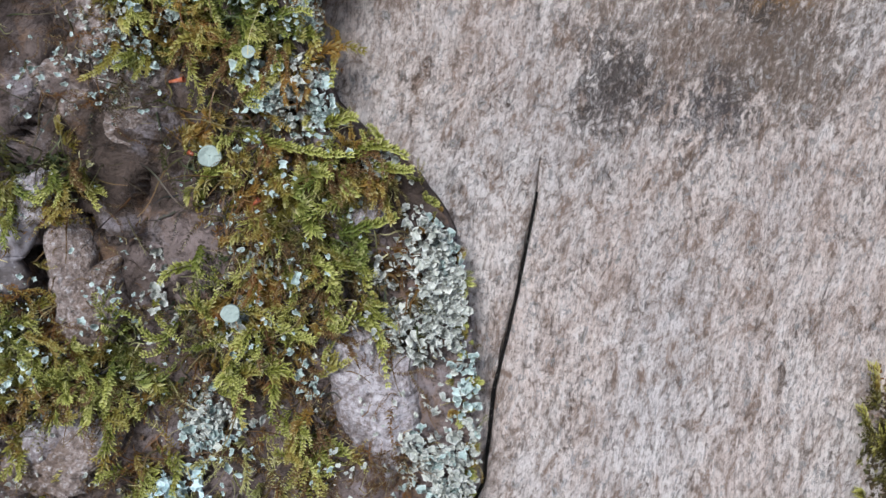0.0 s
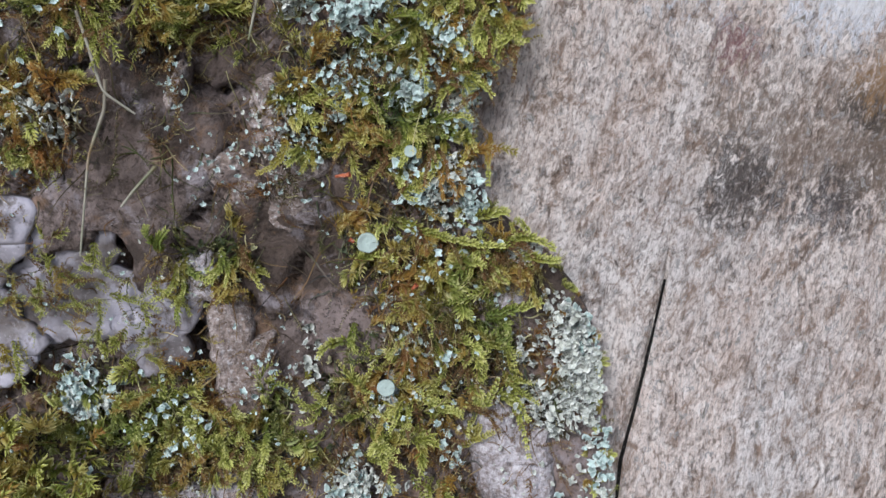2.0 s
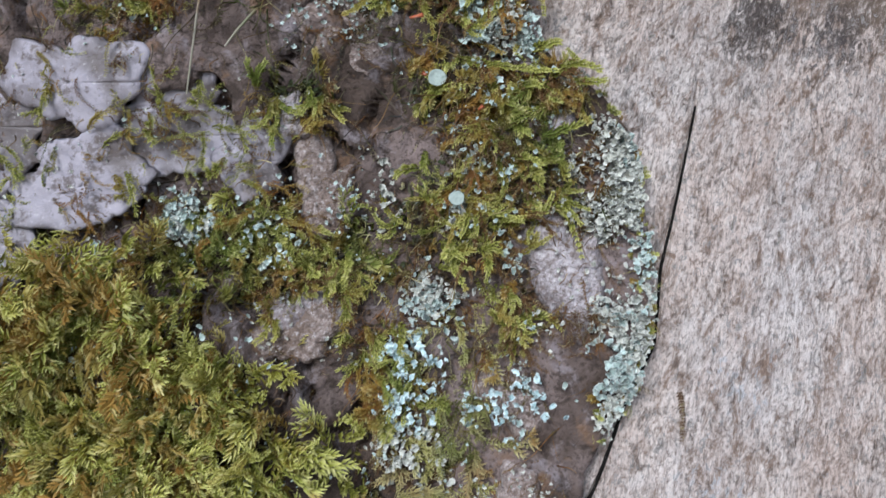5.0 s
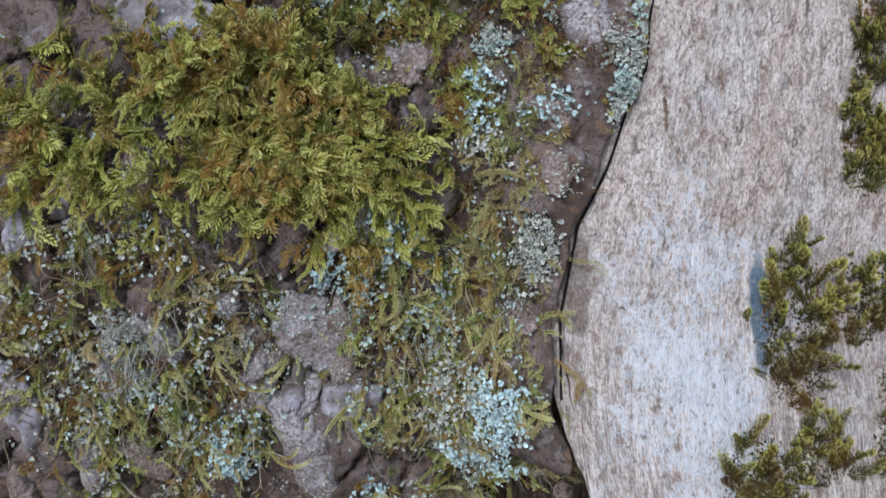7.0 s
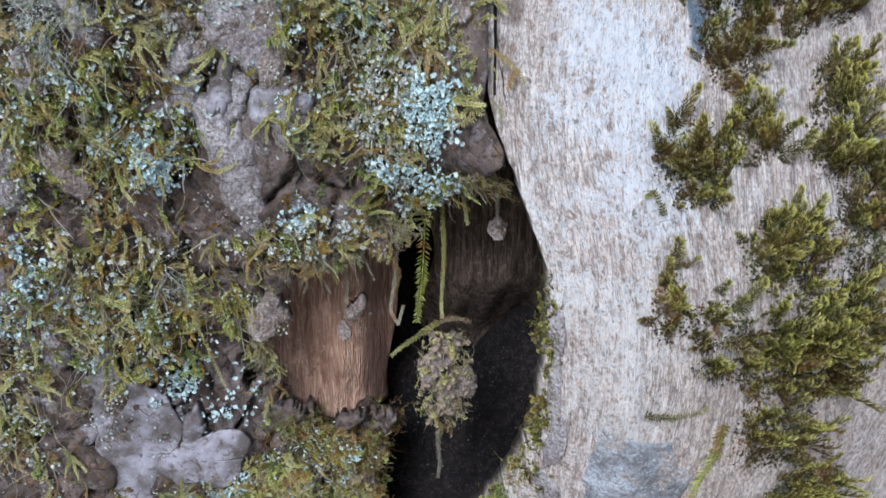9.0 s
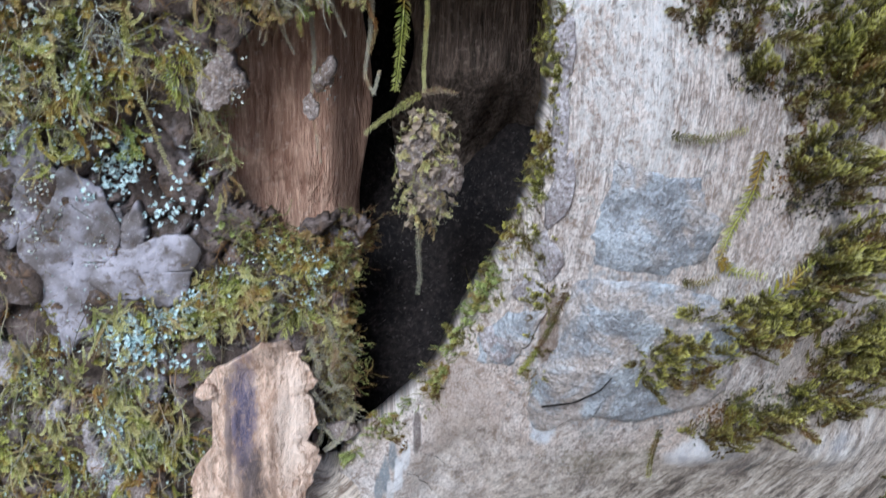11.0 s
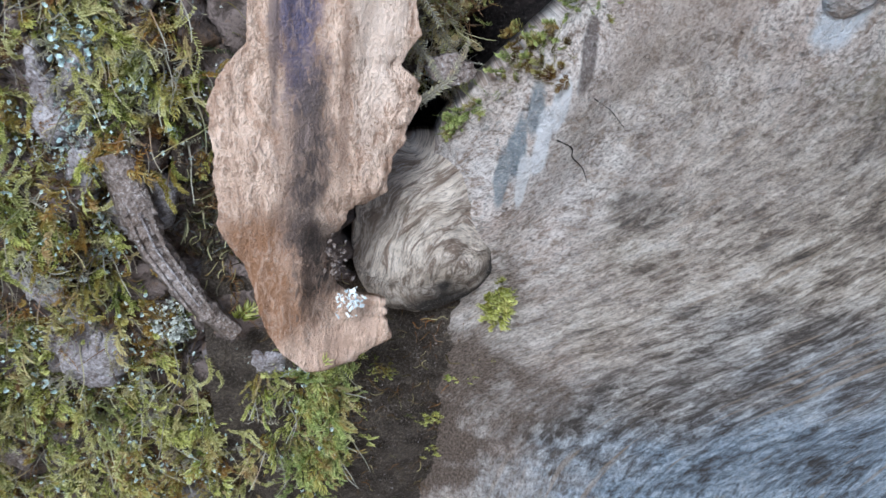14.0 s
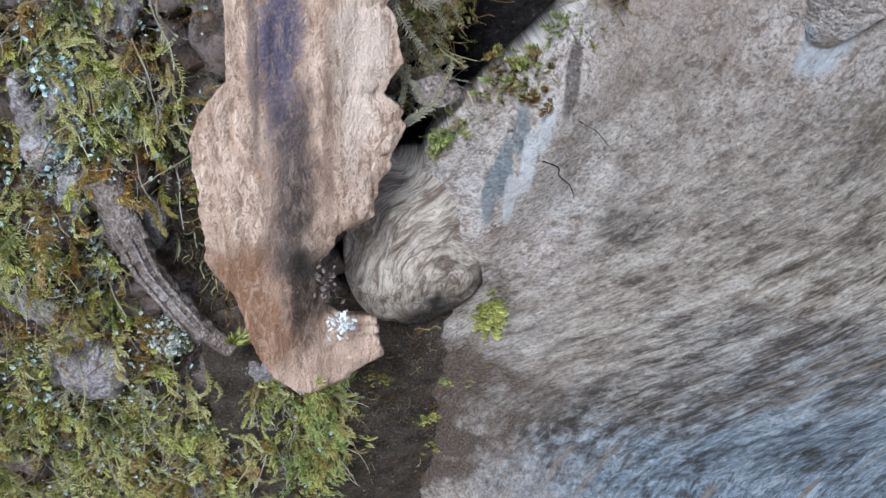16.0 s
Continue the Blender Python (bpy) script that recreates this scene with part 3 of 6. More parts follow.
def sheet(name, X, Y, Z, keep, thick, material, uv=None, back=None):
    """A curved slab: a grid of front points, a back behind it, and walls round its edge and holes. keep: which cells stay."""
    r, c = X.shape
    B = Y + thick if back is None else back
    V = np.concatenate([np.stack([X, Y, Z], -1).reshape(-1, 3), np.stack([X, B, Z], -1).reshape(-1, 3)])
    idx = np.arange(r * c).reshape(r, c)
    q = np.stack([idx[:-1, :-1], idx[:-1, 1:], idx[1:, 1:], idx[1:, :-1]], -1)
    pad = np.zeros((r + 1, c + 1), bool)
    pad[1:-1, 1:-1] = keep
    n = r * c
    faces = [q[keep], q[keep][:, ::-1] + n]
    for (di, dj, a, b) in ((-1, 0, 0, 1), (0, 1, 1, 2), (1, 0, 2, 3), (0, -1, 3, 0)):
        near = pad[1 + di : r + di, 1 + dj : c + dj]
        e = q[keep & ~near]
        faces.append(np.stack([e[:, b], e[:, a], e[:, a] + n, e[:, b] + n], -1))
    F = np.concatenate(faces)
    used = np.zeros(2 * n, bool)
    used[F.ravel()] = True
    to = np.cumsum(used) - 1
    attrs = {}
    if uv is not None:
        g = np.stack([uv[0], uv[1], 0 * uv[0]], -1).reshape(-1, 3)
        attrs["grain"] = np.concatenate([g, g])[used]
    return mesh_of(name, V[used], to[F], material, attrs)


def grid(left, right, low, high, step):
    """A grid between two border lines over height."""
    zs = np.linspace(low, high, int((high - low) / step) + 1)
    L, R = left(zs), right(zs)
    s = np.linspace(0, 1, int(np.max(R - L) / step) + 1)
    return L[:, None] + (R - L)[:, None] * s, np.repeat(zs[:, None], len(s), 1)


def cell_mid(A):
    return (A[:-1, :-1] + A[1:, 1:]) / 2


# ---- the trunk ----
trunk = tagged(new("tree_trunk"), "weathered dead tree trunk, half bare wood, half mossy bark", "tree trunk")
CRACK = [(-0.05, 0.02), (0.25, 0.012), (0.29, -0.004), (0.31, -0.0175), (0.3311, -0.0175), (0.3546, -0.0128), (0.369, -0.0055), (0.3841, -0.0002), (0.3937, 0.0047), (0.4058, 0.0060),
         (0.4134, 0.0080), (0.4226, 0.0099), (0.4326, 0.0117), (0.4415, 0.0125), (0.6, 0.016)]
zs = np.linspace(-0.13, 0.57, 640)
left = curve(zs, WOOD_LEFT) + 0.0006 * rough(zs, 0 * zs, 300, 11)
mid = np.maximum(np.interp(zs, *zip(*CRACK)) + 0.0004 * rough(zs, 0 * zs, 260, 10), left + 0.004)
gap = 0.00026 + 0.0002 * smooth(0.43, 0.36, zs) * smooth(0.300, 0.312, zs)
deep = smooth(0.442, 0.420, zs) * smooth(0.300, 0.312, zs)
s = np.linspace(0, 1, 34)
X = np.concatenate([left[:, None] + (mid - gap - left)[:, None] * s, mid[:, None], (mid + gap)[:, None] + (0.32 - mid - gap)[:, None] * np.linspace(0, 1, 230) ** 1.05], 1)
Z = np.repeat(zs[:, None], X.shape[1], 1)
groove = 0 * X
groove[:, 34] = 0.007 * deep
part("bare_wood", sheet("bare_wood", X, wood_y(X, Z) + groove, Z, np.ones(np.array(X.shape) - 1, bool), 0.012, WOODM, grain(X, Z)), trunk, "bleached grey-beige bare wood with fine grain")

# the bark, with the opening of the hollow left free
X, Z = grid(lambda z: 0 * z - 0.32, lambda z: bark_right(z) + (0.0016 + 0.006 * smooth(0.13, 0.08, z)) * rough(z, 0 * z, 160, 12), -0.13, 0.57, 0.0011)
wob = 0.010 * rough(cell_mid(X), cell_mid(Z), 75, 13)
hx, hz = cell_mid(X) + wob, cell_mid(Z) + wob
HOLE_TOP = [(-0.095, 0.20), (-0.085, 0.238), (-0.072, 0.252), (-0.050, 0.262), (-0.040, 0.272), (-0.021, 0.287), (-0.012, 0.293), (0.02, 0.295)]
HOLE_LOW = [(-0.095, 0.20), (-0.085, 0.196), (-0.055, 0.190), (-0.042, 0.187), (-0.050, 0.172), (-0.0535, 0.157), (-0.045, 0.140), (0.02, 0.130)]
top = np.interp(hx, *zip(*HOLE_TOP))
hole = (hx > -0.090) & (hz < top) & (((hz > 0.193 + 0.5 * np.maximum(-0.062 - hx, 0)) & (hx < -0.042)) | ((hz > 0.136) & (hx > curve(hz, [(0.13, -0.046), (0.157, -0.053), (0.175, -0.048), (0.187, -0.042), (0.2, -0.05)]))))
part("bark", sheet("bark", X, bark_y(X, Z), Z, ~hole, 0.007, BARKM), trunk, "rough brown-grey bark with moss and lichen")

# rotten wood behind the opening, and the hollow, near-black for its shade
X, Z = grid(lambda z: 0 * z - 0.13, lambda z: 0 * z - 0.044 + 0.002 * np.sin(z * 90), 0.184, 0.34, 0.0015)
Y = 0.128 + 0.016 * smooth(-0.056, -0.044, X) + 0.0016 * rough(X, Z * 0.15, 160, 14) + 0.002 * rough(X, Z, 60, 15) + 0.003 * smooth(0.225, 0.180, Z)
part("inner_wood", sheet("inner_wood", X, Y, Z, np.ones(np.array(X.shape) - 1, bool), 0.006, RED), trunk, "reddish-brown rotten inner wood")
X, Z = grid(lambda z: -0.032 + 0.003 * np.sin(z * 110), lambda z: 0 * z + 0.03, 0.196, 0.345, 0.0015)
Y = 0.138 + 0.007 * rough(X, Z * 0.3, 45, 18, 3) + 0.0016 * rough(X, Z * 0.4, 170, 19) + 0.030 * smooth(0.240, 0.196, Z) + 0.010 * smooth(-0.020, -0.032, X)
part("inner_wall", sheet("inner_wall", X, Y, Z, np.ones(np.array(X.shape) - 1, bool), 0.006, BROWN), trunk, "dim brown wood at the side of the hollow")
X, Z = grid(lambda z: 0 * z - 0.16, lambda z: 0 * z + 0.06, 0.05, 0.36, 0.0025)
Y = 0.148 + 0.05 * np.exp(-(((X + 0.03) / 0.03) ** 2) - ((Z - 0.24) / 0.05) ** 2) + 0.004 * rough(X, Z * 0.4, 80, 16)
part("hollow", sheet("hollow", X, Y, Z, np.ones(np.array(X.shape) - 1, bool), 0.02, DARK), trunk, "hollow inside the trunk, its shade put into a near-black colour")

# an unseen far side and lid, added to keep light out behind and above
a = np.linspace(0, 2 * math.pi, 49)
ring = [np.stack([0.32 * np.cos(a) * k, 0.58 + 0.32 * np.sin(a) * k, 0 * a + h], -1) for h, k in ((-0.13, 1.25), (0.10, 1.08), (0.3, 1.0), (0.565, 0.98), (0.575, 0.9), (0.58, 0.02))]
V = np.concatenate(ring)
q = [(i * 49 + j, i * 49 + j + 1, (i + 1) * 49 + j + 1, (i + 1) * 49 + j) for i in range(5) for j in range(48)]
part("unseen_far_side", mesh_of("unseen_far_side", V, q, BARKM), trunk)
lid = np.array([(-0.32, 0.08, 0.568), (0.32, 0.08, 0.568), (0.32, 0.45, 0.568), (-0.32, 0.45, 0.568), (-0.32, 0.08, 0.575), (0.32, 0.08, 0.575), (0.32, 0.45, 0.575), (-0.32, 0.45, 0.575)])
box = [(0, 3, 2, 1), (4, 5, 6, 7), (0, 1, 5, 4), (1, 2, 6, 5), (2, 3, 7, 6), (3, 0, 4, 7)]
part("light_lid", mesh_of("light_lid", lid, box, BARKM, None, False), trunk)


def knot_mesh():
    """The rounded knot, its grain wound about it."""
    u, v = np.meshgrid(np.linspace(0, 2 * math.pi, 129), np.linspace(0, 1, 66))
    r = np.sin(v * math.pi / 2)
    x, z, y = r * np.cos(u), r * np.sin(u), -np.cos(v * math.pi / 2)
    sq = 1 + 0.06 * np.cos(3 * u + 0.6)
    wx = -0.0508 + 0.0178 * x * sq
    wz = 0.0938 + 0.0205 * z * sq
    wy = 0.1150 + 0.0150 * y + 0.0034 * rough(wx, wz, 70, 21, 4) * (1 - v**4) + 0.003 * np.maximum(x, 0) * r
    arc = np.hypot(wx + 0.0460, (wz - 0.086) * 0.75) + 0.0026 * rough(wx, wz, 70, 24, 3)
    wy = wy + 0.00028 * np.sin(arc * 1700 + 5 * rough(wx, wz, 90, 26, 3)) * (1 - v**8) * smooth(0.0, 0.5, 0.7 + rough(wx, wz, 110, 27, 2))
    return sheet("knot", wx, wy, wz, np.ones((65, 128), bool), 0.004, KNOTM, (1.4 * arc + 0.3, 0.012 * np.arctan2(wz - 0.086, wx + 0.0460)))


part("knot", knot_mesh(), trunk, "rounded wooden knot with swirling grain")

# ---- ground ----
def soil_y(x, z):
    """The soil leans against the wood and runs out over it."""
    y = np.minimum(wood_y(x, z), curve(z, BARK) + 0.004)
    return y + 0.0012 * rough(x, z, 60, 22, 3) + 0.0050 * smooth(-0.052, -0.036, x) - 0.0024


X, Z = grid(lambda z: 0 * z - 0.10, lambda z: 0 * z + 0.05, -0.13, 0.092, 0.0012)
Y = soil_y(X, Z) + 0.012 * smooth(0.078, 0.095, Z) + 0.0006 * rough(X, Z, 420, 23, 3)
tagged(part("soil_bank", sheet("soil_bank", X, Y, Z, np.ones(np.array(X.shape) - 1, bool), 0.01, SOIL)), "crumbly brown soil in the lap of the trunk", "soil", "", "structure")
# unseen ground, added pale to throw light up at the trunk's foot
g = 60.0
gv = np.array([(-g, -g, -0.125), (g, -g, -0.125), (g, g, -0.125), (-g, g, -0.125)])
tagged(part("ground", mesh_of("ground", gv, [(0, 1, 2, 3)], CRUMBLE, None, False)), "unseen pale ground that bounces light onto the trunk", "ground", "", "structure")


# ---- the peeled flake of bark ----
FLAKE_L = [(0.070, -0.073), (0.0743, -0.0775), (0.0785, -0.0815), (0.0821, -0.0834), (0.0964, -0.0875), (0.1032, -0.0914), (0.1248, -0.0929), (0.131, -0.0905), (0.1346, -0.0868), (0.1497, -0.0866), (0.152, -0.0895), (0.157, -0.0860), (0.161, -0.078), (0.165, -0.072)]
FLAKE_R = [(0.070, -0.066), (0.0743, -0.0655), (0.0786, -0.0595), (0.0870, -0.0605), (0.0885, -0.067), (0.0901, -0.0703), (0.099, -0.0722), (0.107, -0.0690), (0.1108, -0.0632), (0.12, -0.0622), (0.1268, -0.0588), (0.1315, -0.0595), (0.1340, -0.0625), (0.1401, -0.0600), (0.1468, -0.0605), (0.149, -0.0625), (0.1526, -0.0590), (0.1591, -0.0636), (0.164, -0.0643), (0.165, -0.066)]


def flake():
    top = tagged(new("bark_flake"), "curled flake of peeled bark, tan with dark streaks", "bark flake")
    zs = np.linspace(0.0735, 0.1645, 170)
    L = np.interp(zs, *zip(*FLAKE_L)) + 0.0006 * rough(zs, 0 * zs, 500, 31)
    R = np.interp(zs, *zip(*FLAKE_R))
    even = curve(zs, FLAKE_R)
    torn = (R - even + 0.0013 * rough(zs, 0 * zs, 520, 32))[:, None]
    s = np.linspace(0, 1, 70)
    X = L[:, None] + (even - L)[:, None] * s + torn * s**7
    X = X + 0.0010 * (1 - s)
    Z = zs[:, None] + 0.0035 * (1 - s)
    y = curve(zs, [(0.07, 0.088), (0.085, 0.0865), (0.10, 0.0855), (0.125, 0.086), (0.15, 0.0895), (0.17, 0.093)])[:, None]
    Y = y - 0.0062 + 0.0095 * s + 0.006 * (s - 0.5) ** 2 + 0.0008 * rough(X, Z * 0.2, 260, 33, 3) + 0.0016 * rough(X, Z * 0.3, 110, 34)
    part("outer_face", sheet("outer_face", X, Y, Z, np.ones((169, 69), bool), 0.0022, FLAKEM, (X + 0.1 * (Z - 0.1) * 0.2, Z)), top)
    # a paler inner layer shows along the torn side, and a stub along the upper end
    zs = np.linspace(0.108, 0.162, 120)
    R2 = np.interp(zs, *zip(*FLAKE_R)) + 0.0022 + 0.0013 * rough(zs, 0 * zs, 330, 36)
    s = np.linspace(0, 1, 26)
    X2 = (R2 - 0.008)[:, None] + 0.008 * s
    Z2 = np.repeat(zs[:, None], 26, 1)
    Y2 = 0.0905 + 0.0022 * s**2 + 0.0008 * rough(X2, Z2 * 0.3, 300, 37) + curve(zs, [(0.10, -0.0005), (0.13, 0.0), (0.165, 0.004)])[:, None]
    part("inner_layer", sheet("inner_layer", X2, Y2, Z2, np.ones((119, 25), bool), 0.0014, FLAKEM, (X2, Z2)), top, "pale torn inner layer")
    u, v = np.meshgrid(np.linspace(0, 2 * math.pi, 41), np.linspace(0.02, 1, 12))
    X3, Z3 = -0.0868 + 0.0026 * v * np.cos(u) * (1 + 0.3 * rough(np.cos(u), np.sin(u), 2, 38)), 0.1552 + 0.0022 * v * np.sin(u)
    part("bark_stub", sheet("bark_stub", X3, 0.0830 + 0.0012 * v**4 + 0.0008 * rough(X3, Z3, 300, 39), Z3, np.ones((11, 40), bool), 0.003, FLAKEM, (X3, Z3)), top, "knobbly tan stub")
    return top


flake()


# ---- growth on the trunk ----
rng = np.random.default_rng(7)


def unit(v):
    return v / (np.linalg.norm(v, axis=-1, keepdims=True) + 1e-12)


def leaves(base, way, up, length, width, curl=0.35):
    """Little folded leaves: points, triangles and the place along each leaf. base, way, up: n x 3."""
    side = unit(np.cross(way, up))
    top = unit(np.cross(side, way))
    l, w = np.broadcast_to(length, len(base))[:, None], np.broadcast_to(width, len(base))[:, None]
    a = base + way * l * 0.42 + side * w * 0.5 + top * w * 0.18
    b = base + way * l * 0.42 - side * w * 0.5 + top * w * 0.18
    tip = base + way * l - top * l * curl
    V = np.stack([base, a, b, tip], 1).reshape(-1, 3)
    i = np.arange(len(base))[:, None] * 4
    T = np.concatenate([i + np.array([[0, 1, 3]]), i + np.array([[0, 3, 2]])])
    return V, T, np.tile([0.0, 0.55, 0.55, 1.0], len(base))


def branch_leaves(p0, d, up, length, n, leaf, wide, bend=0.4):
    """The leaves of one leafy branchlet from p0 along d, bending down towards its tip."""
    t = (np.arange(n) + 0.5) / n
    side = unit(np.cross(d, up))
    p = p0 + np.outer(t * length, d) - np.outer(t * t * length * bend, up)
    sgn = np.where(np.arange(n) % 2 == 0, 1, -1)[:, None]
    way = unit(d + sgn * side * (0.75 - 0.5 * t[:, None]) + up * 0.25 - up * t[:, None] * bend)
    size = leaf * (1.1 - 0.45 * t)
    return p, way, np.repeat(unit(up + 0.3 * rng.normal(size=3))[None], n, 0), size, size * wide


def sprig(length, pairs, twig, leaf, wide=0.36, stemmy=0.5, spread=1.0, lift=0.25):
    """A feathery moss sprig along +x with z off the surface: leafy side branchlets along a bending stem."""
    parts, w = [], rng.uniform(-0.3, 0.3)
    for k in range(pairs):
        t = (k + 0.4) / pairs
        p0 = np.array([length * t, length * w * t * t, length * lift * t - length * 0.35 * t * t * lift])
        s = 1 if k % 2 else -1
        d = unit(np.array([0.75 + 0.5 * t, s * spread * rng.uniform(0.6, 1.1) * (1 - 0.5 * t), rng.uniform(0.0, 0.7)]))
        parts.append(branch_leaves(p0, d, np.array([0.1, 0, 1.0]), twig * rng.uniform(0.7, 1.2) * (1.05 - 0.45 * t), 7, leaf, wide))
    n = max(4, int(length / leaf * stemmy * 2))
    d = unit(np.array([1, w, lift * 0.6]))
    parts.append(branch_leaves(np.zeros(3), d, np.array([0, 0, 1.0]), length, n, leaf * 0.9, wide, 0.1))
    base, way, up, ln, wd = (np.concatenate([q[i] for q in parts]) for i in range(5))
    V, T, A = leaves(base, way, up, ln, wd)
    grow = np.concatenate([np.concatenate([np.full(7, (k + 0.4) / pairs) + np.arange(7) * 0.05 for k in range(pairs)]), np.linspace(0, 1, n)])
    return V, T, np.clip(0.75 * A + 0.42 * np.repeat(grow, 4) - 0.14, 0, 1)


def lobe(size):
    """A lichen scale: a lobed, cupped little plate."""
    n = 9
    a = np.linspace(0, 2 * math.pi, n, endpoint=False)
    r = size * (1 + 0.28 * np.cos(a * rng.integers(2, 5) + rng.uniform(0, 6)) + 0.12 * rng.normal(size=n))
    ring = np.stack([r * np.cos(a), r * np.sin(a), size * (0.55 + 0.35 * rng.normal(size=n))], -1)
    inner = np.stack([0.55 * r * np.cos(a), 0.55 * r * np.sin(a), 0 * a + size * 0.12], -1)
    V = np.concatenate([[[0, 0, 0.0]], inner, ring])
    i = np.arange(n)
    j = (i + 1) % n
    z = 0 * i
    T = np.concatenate([np.stack([z, 1 + i, 1 + j], -1), np.stack([1 + i, 1 + n + i, 1 + n + j], -1), np.stack([1 + i, 1 + n + j, 1 + j], -1)])
    return V, T, np.concatenate([[0.0], np.full(n, 0.5), np.full(n, 1.0)])


def thread(length, thick, wave=0.4):
    """A thin dry fibre, three-sided, winding."""
    n = 9
    t = np.linspace(0, 1, n)
    a, b, c = rng.uniform(-1, 1, 3) * wave
    p = np.stack([t * length, length * (a * t * t + 0.3 * b * np.sin(5 * t + c * 9)), length * (0.2 * t + 0.5 * c * t * t + 0.2 * a * np.sin(6 * t))], -1)
    ring = np.array([(0, 1, 0), (0, -0.5, 0.87), (0, -0.5, -0.87)]) * thick
    V = (p[:, None] + ring[None] * (1 - 0.6 * t)[:, None, None]).reshape(-1, 3)
    i = np.arange(n - 1)[:, None] * 3
    T = np.concatenate([np.concatenate([i + [k, (k + 1) % 3, 3 + (k + 1) % 3], i + [k, 3 + (k + 1) % 3, 3 + k]]) for k in range(3)]).reshape(-1, 3)
    return V, T, np.repeat(t, 3)


def strewn(kinds, place, turn, size, tint):
    """One mesh's arrays from many set pieces, each with its own place, turn (3 x 3), size and tint."""
    Vs, Ts, As, Us, off = [], [], [], [], 0
    pick = rng.integers(0, len(kinds), len(place))
    for k, (v, t, al) in enumerate(kinds):
        m = np.nonzero(pick == k)[0]
        if not len(m):
            continue
        V = np.einsum("nij,vj->nvi", turn[m] * size[m][:, None, None], v) + place[m][:, None]
        Vs.append(V.reshape(-1, 3))
        Ts.append((t[None] + (off + np.arange(len(m)) * len(v))[:, None, None]).reshape(-1, 3))
        As.append(np.tile(al, len(m)))
        Us.append(np.repeat(tint[m], len(v)))
        off += len(m) * len(v)
    return np.concatenate(Vs), np.concatenate(Ts), np.concatenate(As), np.concatenate(Us)


def normal_of(f, x, z):
    e, k = 0.0012, len(x)
    y = f(np.concatenate([x + e, x - e, x, x]), np.concatenate([z, z, z + e, z - e]))
    return unit(np.stack([(y[:k] - y[k : 2 * k]) / (2 * e), 0 * x - 1, (y[2 * k : 3 * k] - y[3 * k :]) / (2 * e)], -1))


def oval(x, z, rx, rz, count, ragged=0.35):
    """Random places in a ragged oval."""
    a, r = rng.uniform(0, 2 * math.pi, count), np.sqrt(rng.uniform(0, 1, count)) * (1 + ragged * rng.normal(size=count) * 0.5)
    return x + rx * r * np.cos(a), z + rz * r * np.sin(a)


def frames_on(f, x, z, lean, heading, spread):
    """Turns whose x runs over the surface along heading (radians, 0 to the right, 90 degrees up) and tips off it by lean."""
    n = normal_of(f, x, z)
    h = heading + spread * rng.normal(size=len(x))
    d = np.stack([np.cos(h), 0 * h, np.sin(h)], -1)
    d = unit(d - n * (d * n).sum(-1, keepdims=True))
    l = lean * rng.uniform(0.3, 1.5, len(x))
    ax = unit(d * np.cos(l)[:, None] + n * np.sin(l)[:, None])
    up = unit(n - ax * (n * ax).sum(-1, keepdims=True))
    roll = 0.35 * rng.normal(size=len(x))
    sd = np.cross(up, ax)
    up2 = up * np.cos(roll)[:, None] + sd * np.sin(roll)[:, None]
    return np.stack([ax, np.cross(up2, ax), up2], -1), n


def free_of_hole(x, z):
    return ~((x > -0.088) & (z < np.interp(x, *zip(*HOLE_TOP)) - 0.002) & (((z > 0.197) & (x < -0.044)) | ((z > 0.138) & (x > -0.047))))


def patch(name, label, category, f, oval_row, kinds, material, density, size=(0.7, 1.3), lean=0.5, heading=-1.2, spread=1.0, sink=0.0006, tint=(0.0, 1.0), high=0.0, top=400, ragged=0.35, group="", clump=0.0, fade=0.0):
    """A patch of growth over an oval of the surface f; density: pieces to the square millimetre."""
    x, z, rx, rz = oval_row
    n = int(min(top, max(4, math.pi * rx * rz * 1e6 * density)))
    px, pz = oval(x, z, rx, rz, n, ragged)
    if f is bark_y:
        ok = free_of_hole(px, pz) & (px < bark_right(pz) + (-0.005 if material in (FELT, DEAD, GREY) and z > 0.3 else 0.001))
        px, pz = px[ok], pz[ok]
    if clump:
        ok = rough(px, pz, 130, 43, 3) > rng.normal(size=len(px)) * 0.25 - 0.9 + clump
        px, pz = px[ok], pz[ok]
    if len(px) < 3:
        return None
    turn, nor = frames_on(f, px, pz, lean, heading, spread)
    dome = np.clip(1 - ((px - x) / rx) ** 2 - ((pz - z) / rz) ** 2, 0, 1)
    place = np.stack([px, f(px, pz), pz], -1) - nor * sink + nor * (high * dome * rng.uniform(0.0, 1.0, len(px)))[:, None]
    tn = np.clip(rng.uniform(*tint, len(px)) + 0.5 * rough(px, pz, 70, 41, 2) + fade * (z - pz) / rz, 0, 1)
    V, T, A, U = strewn(kinds, place, turn, rng.uniform(*size, len(px)), tn)
    ob = part(name, mesh_of(name, V, T, material, {"along": A, "tint": U}, False))
    return tagged(ob, label, category, group, "stuff")


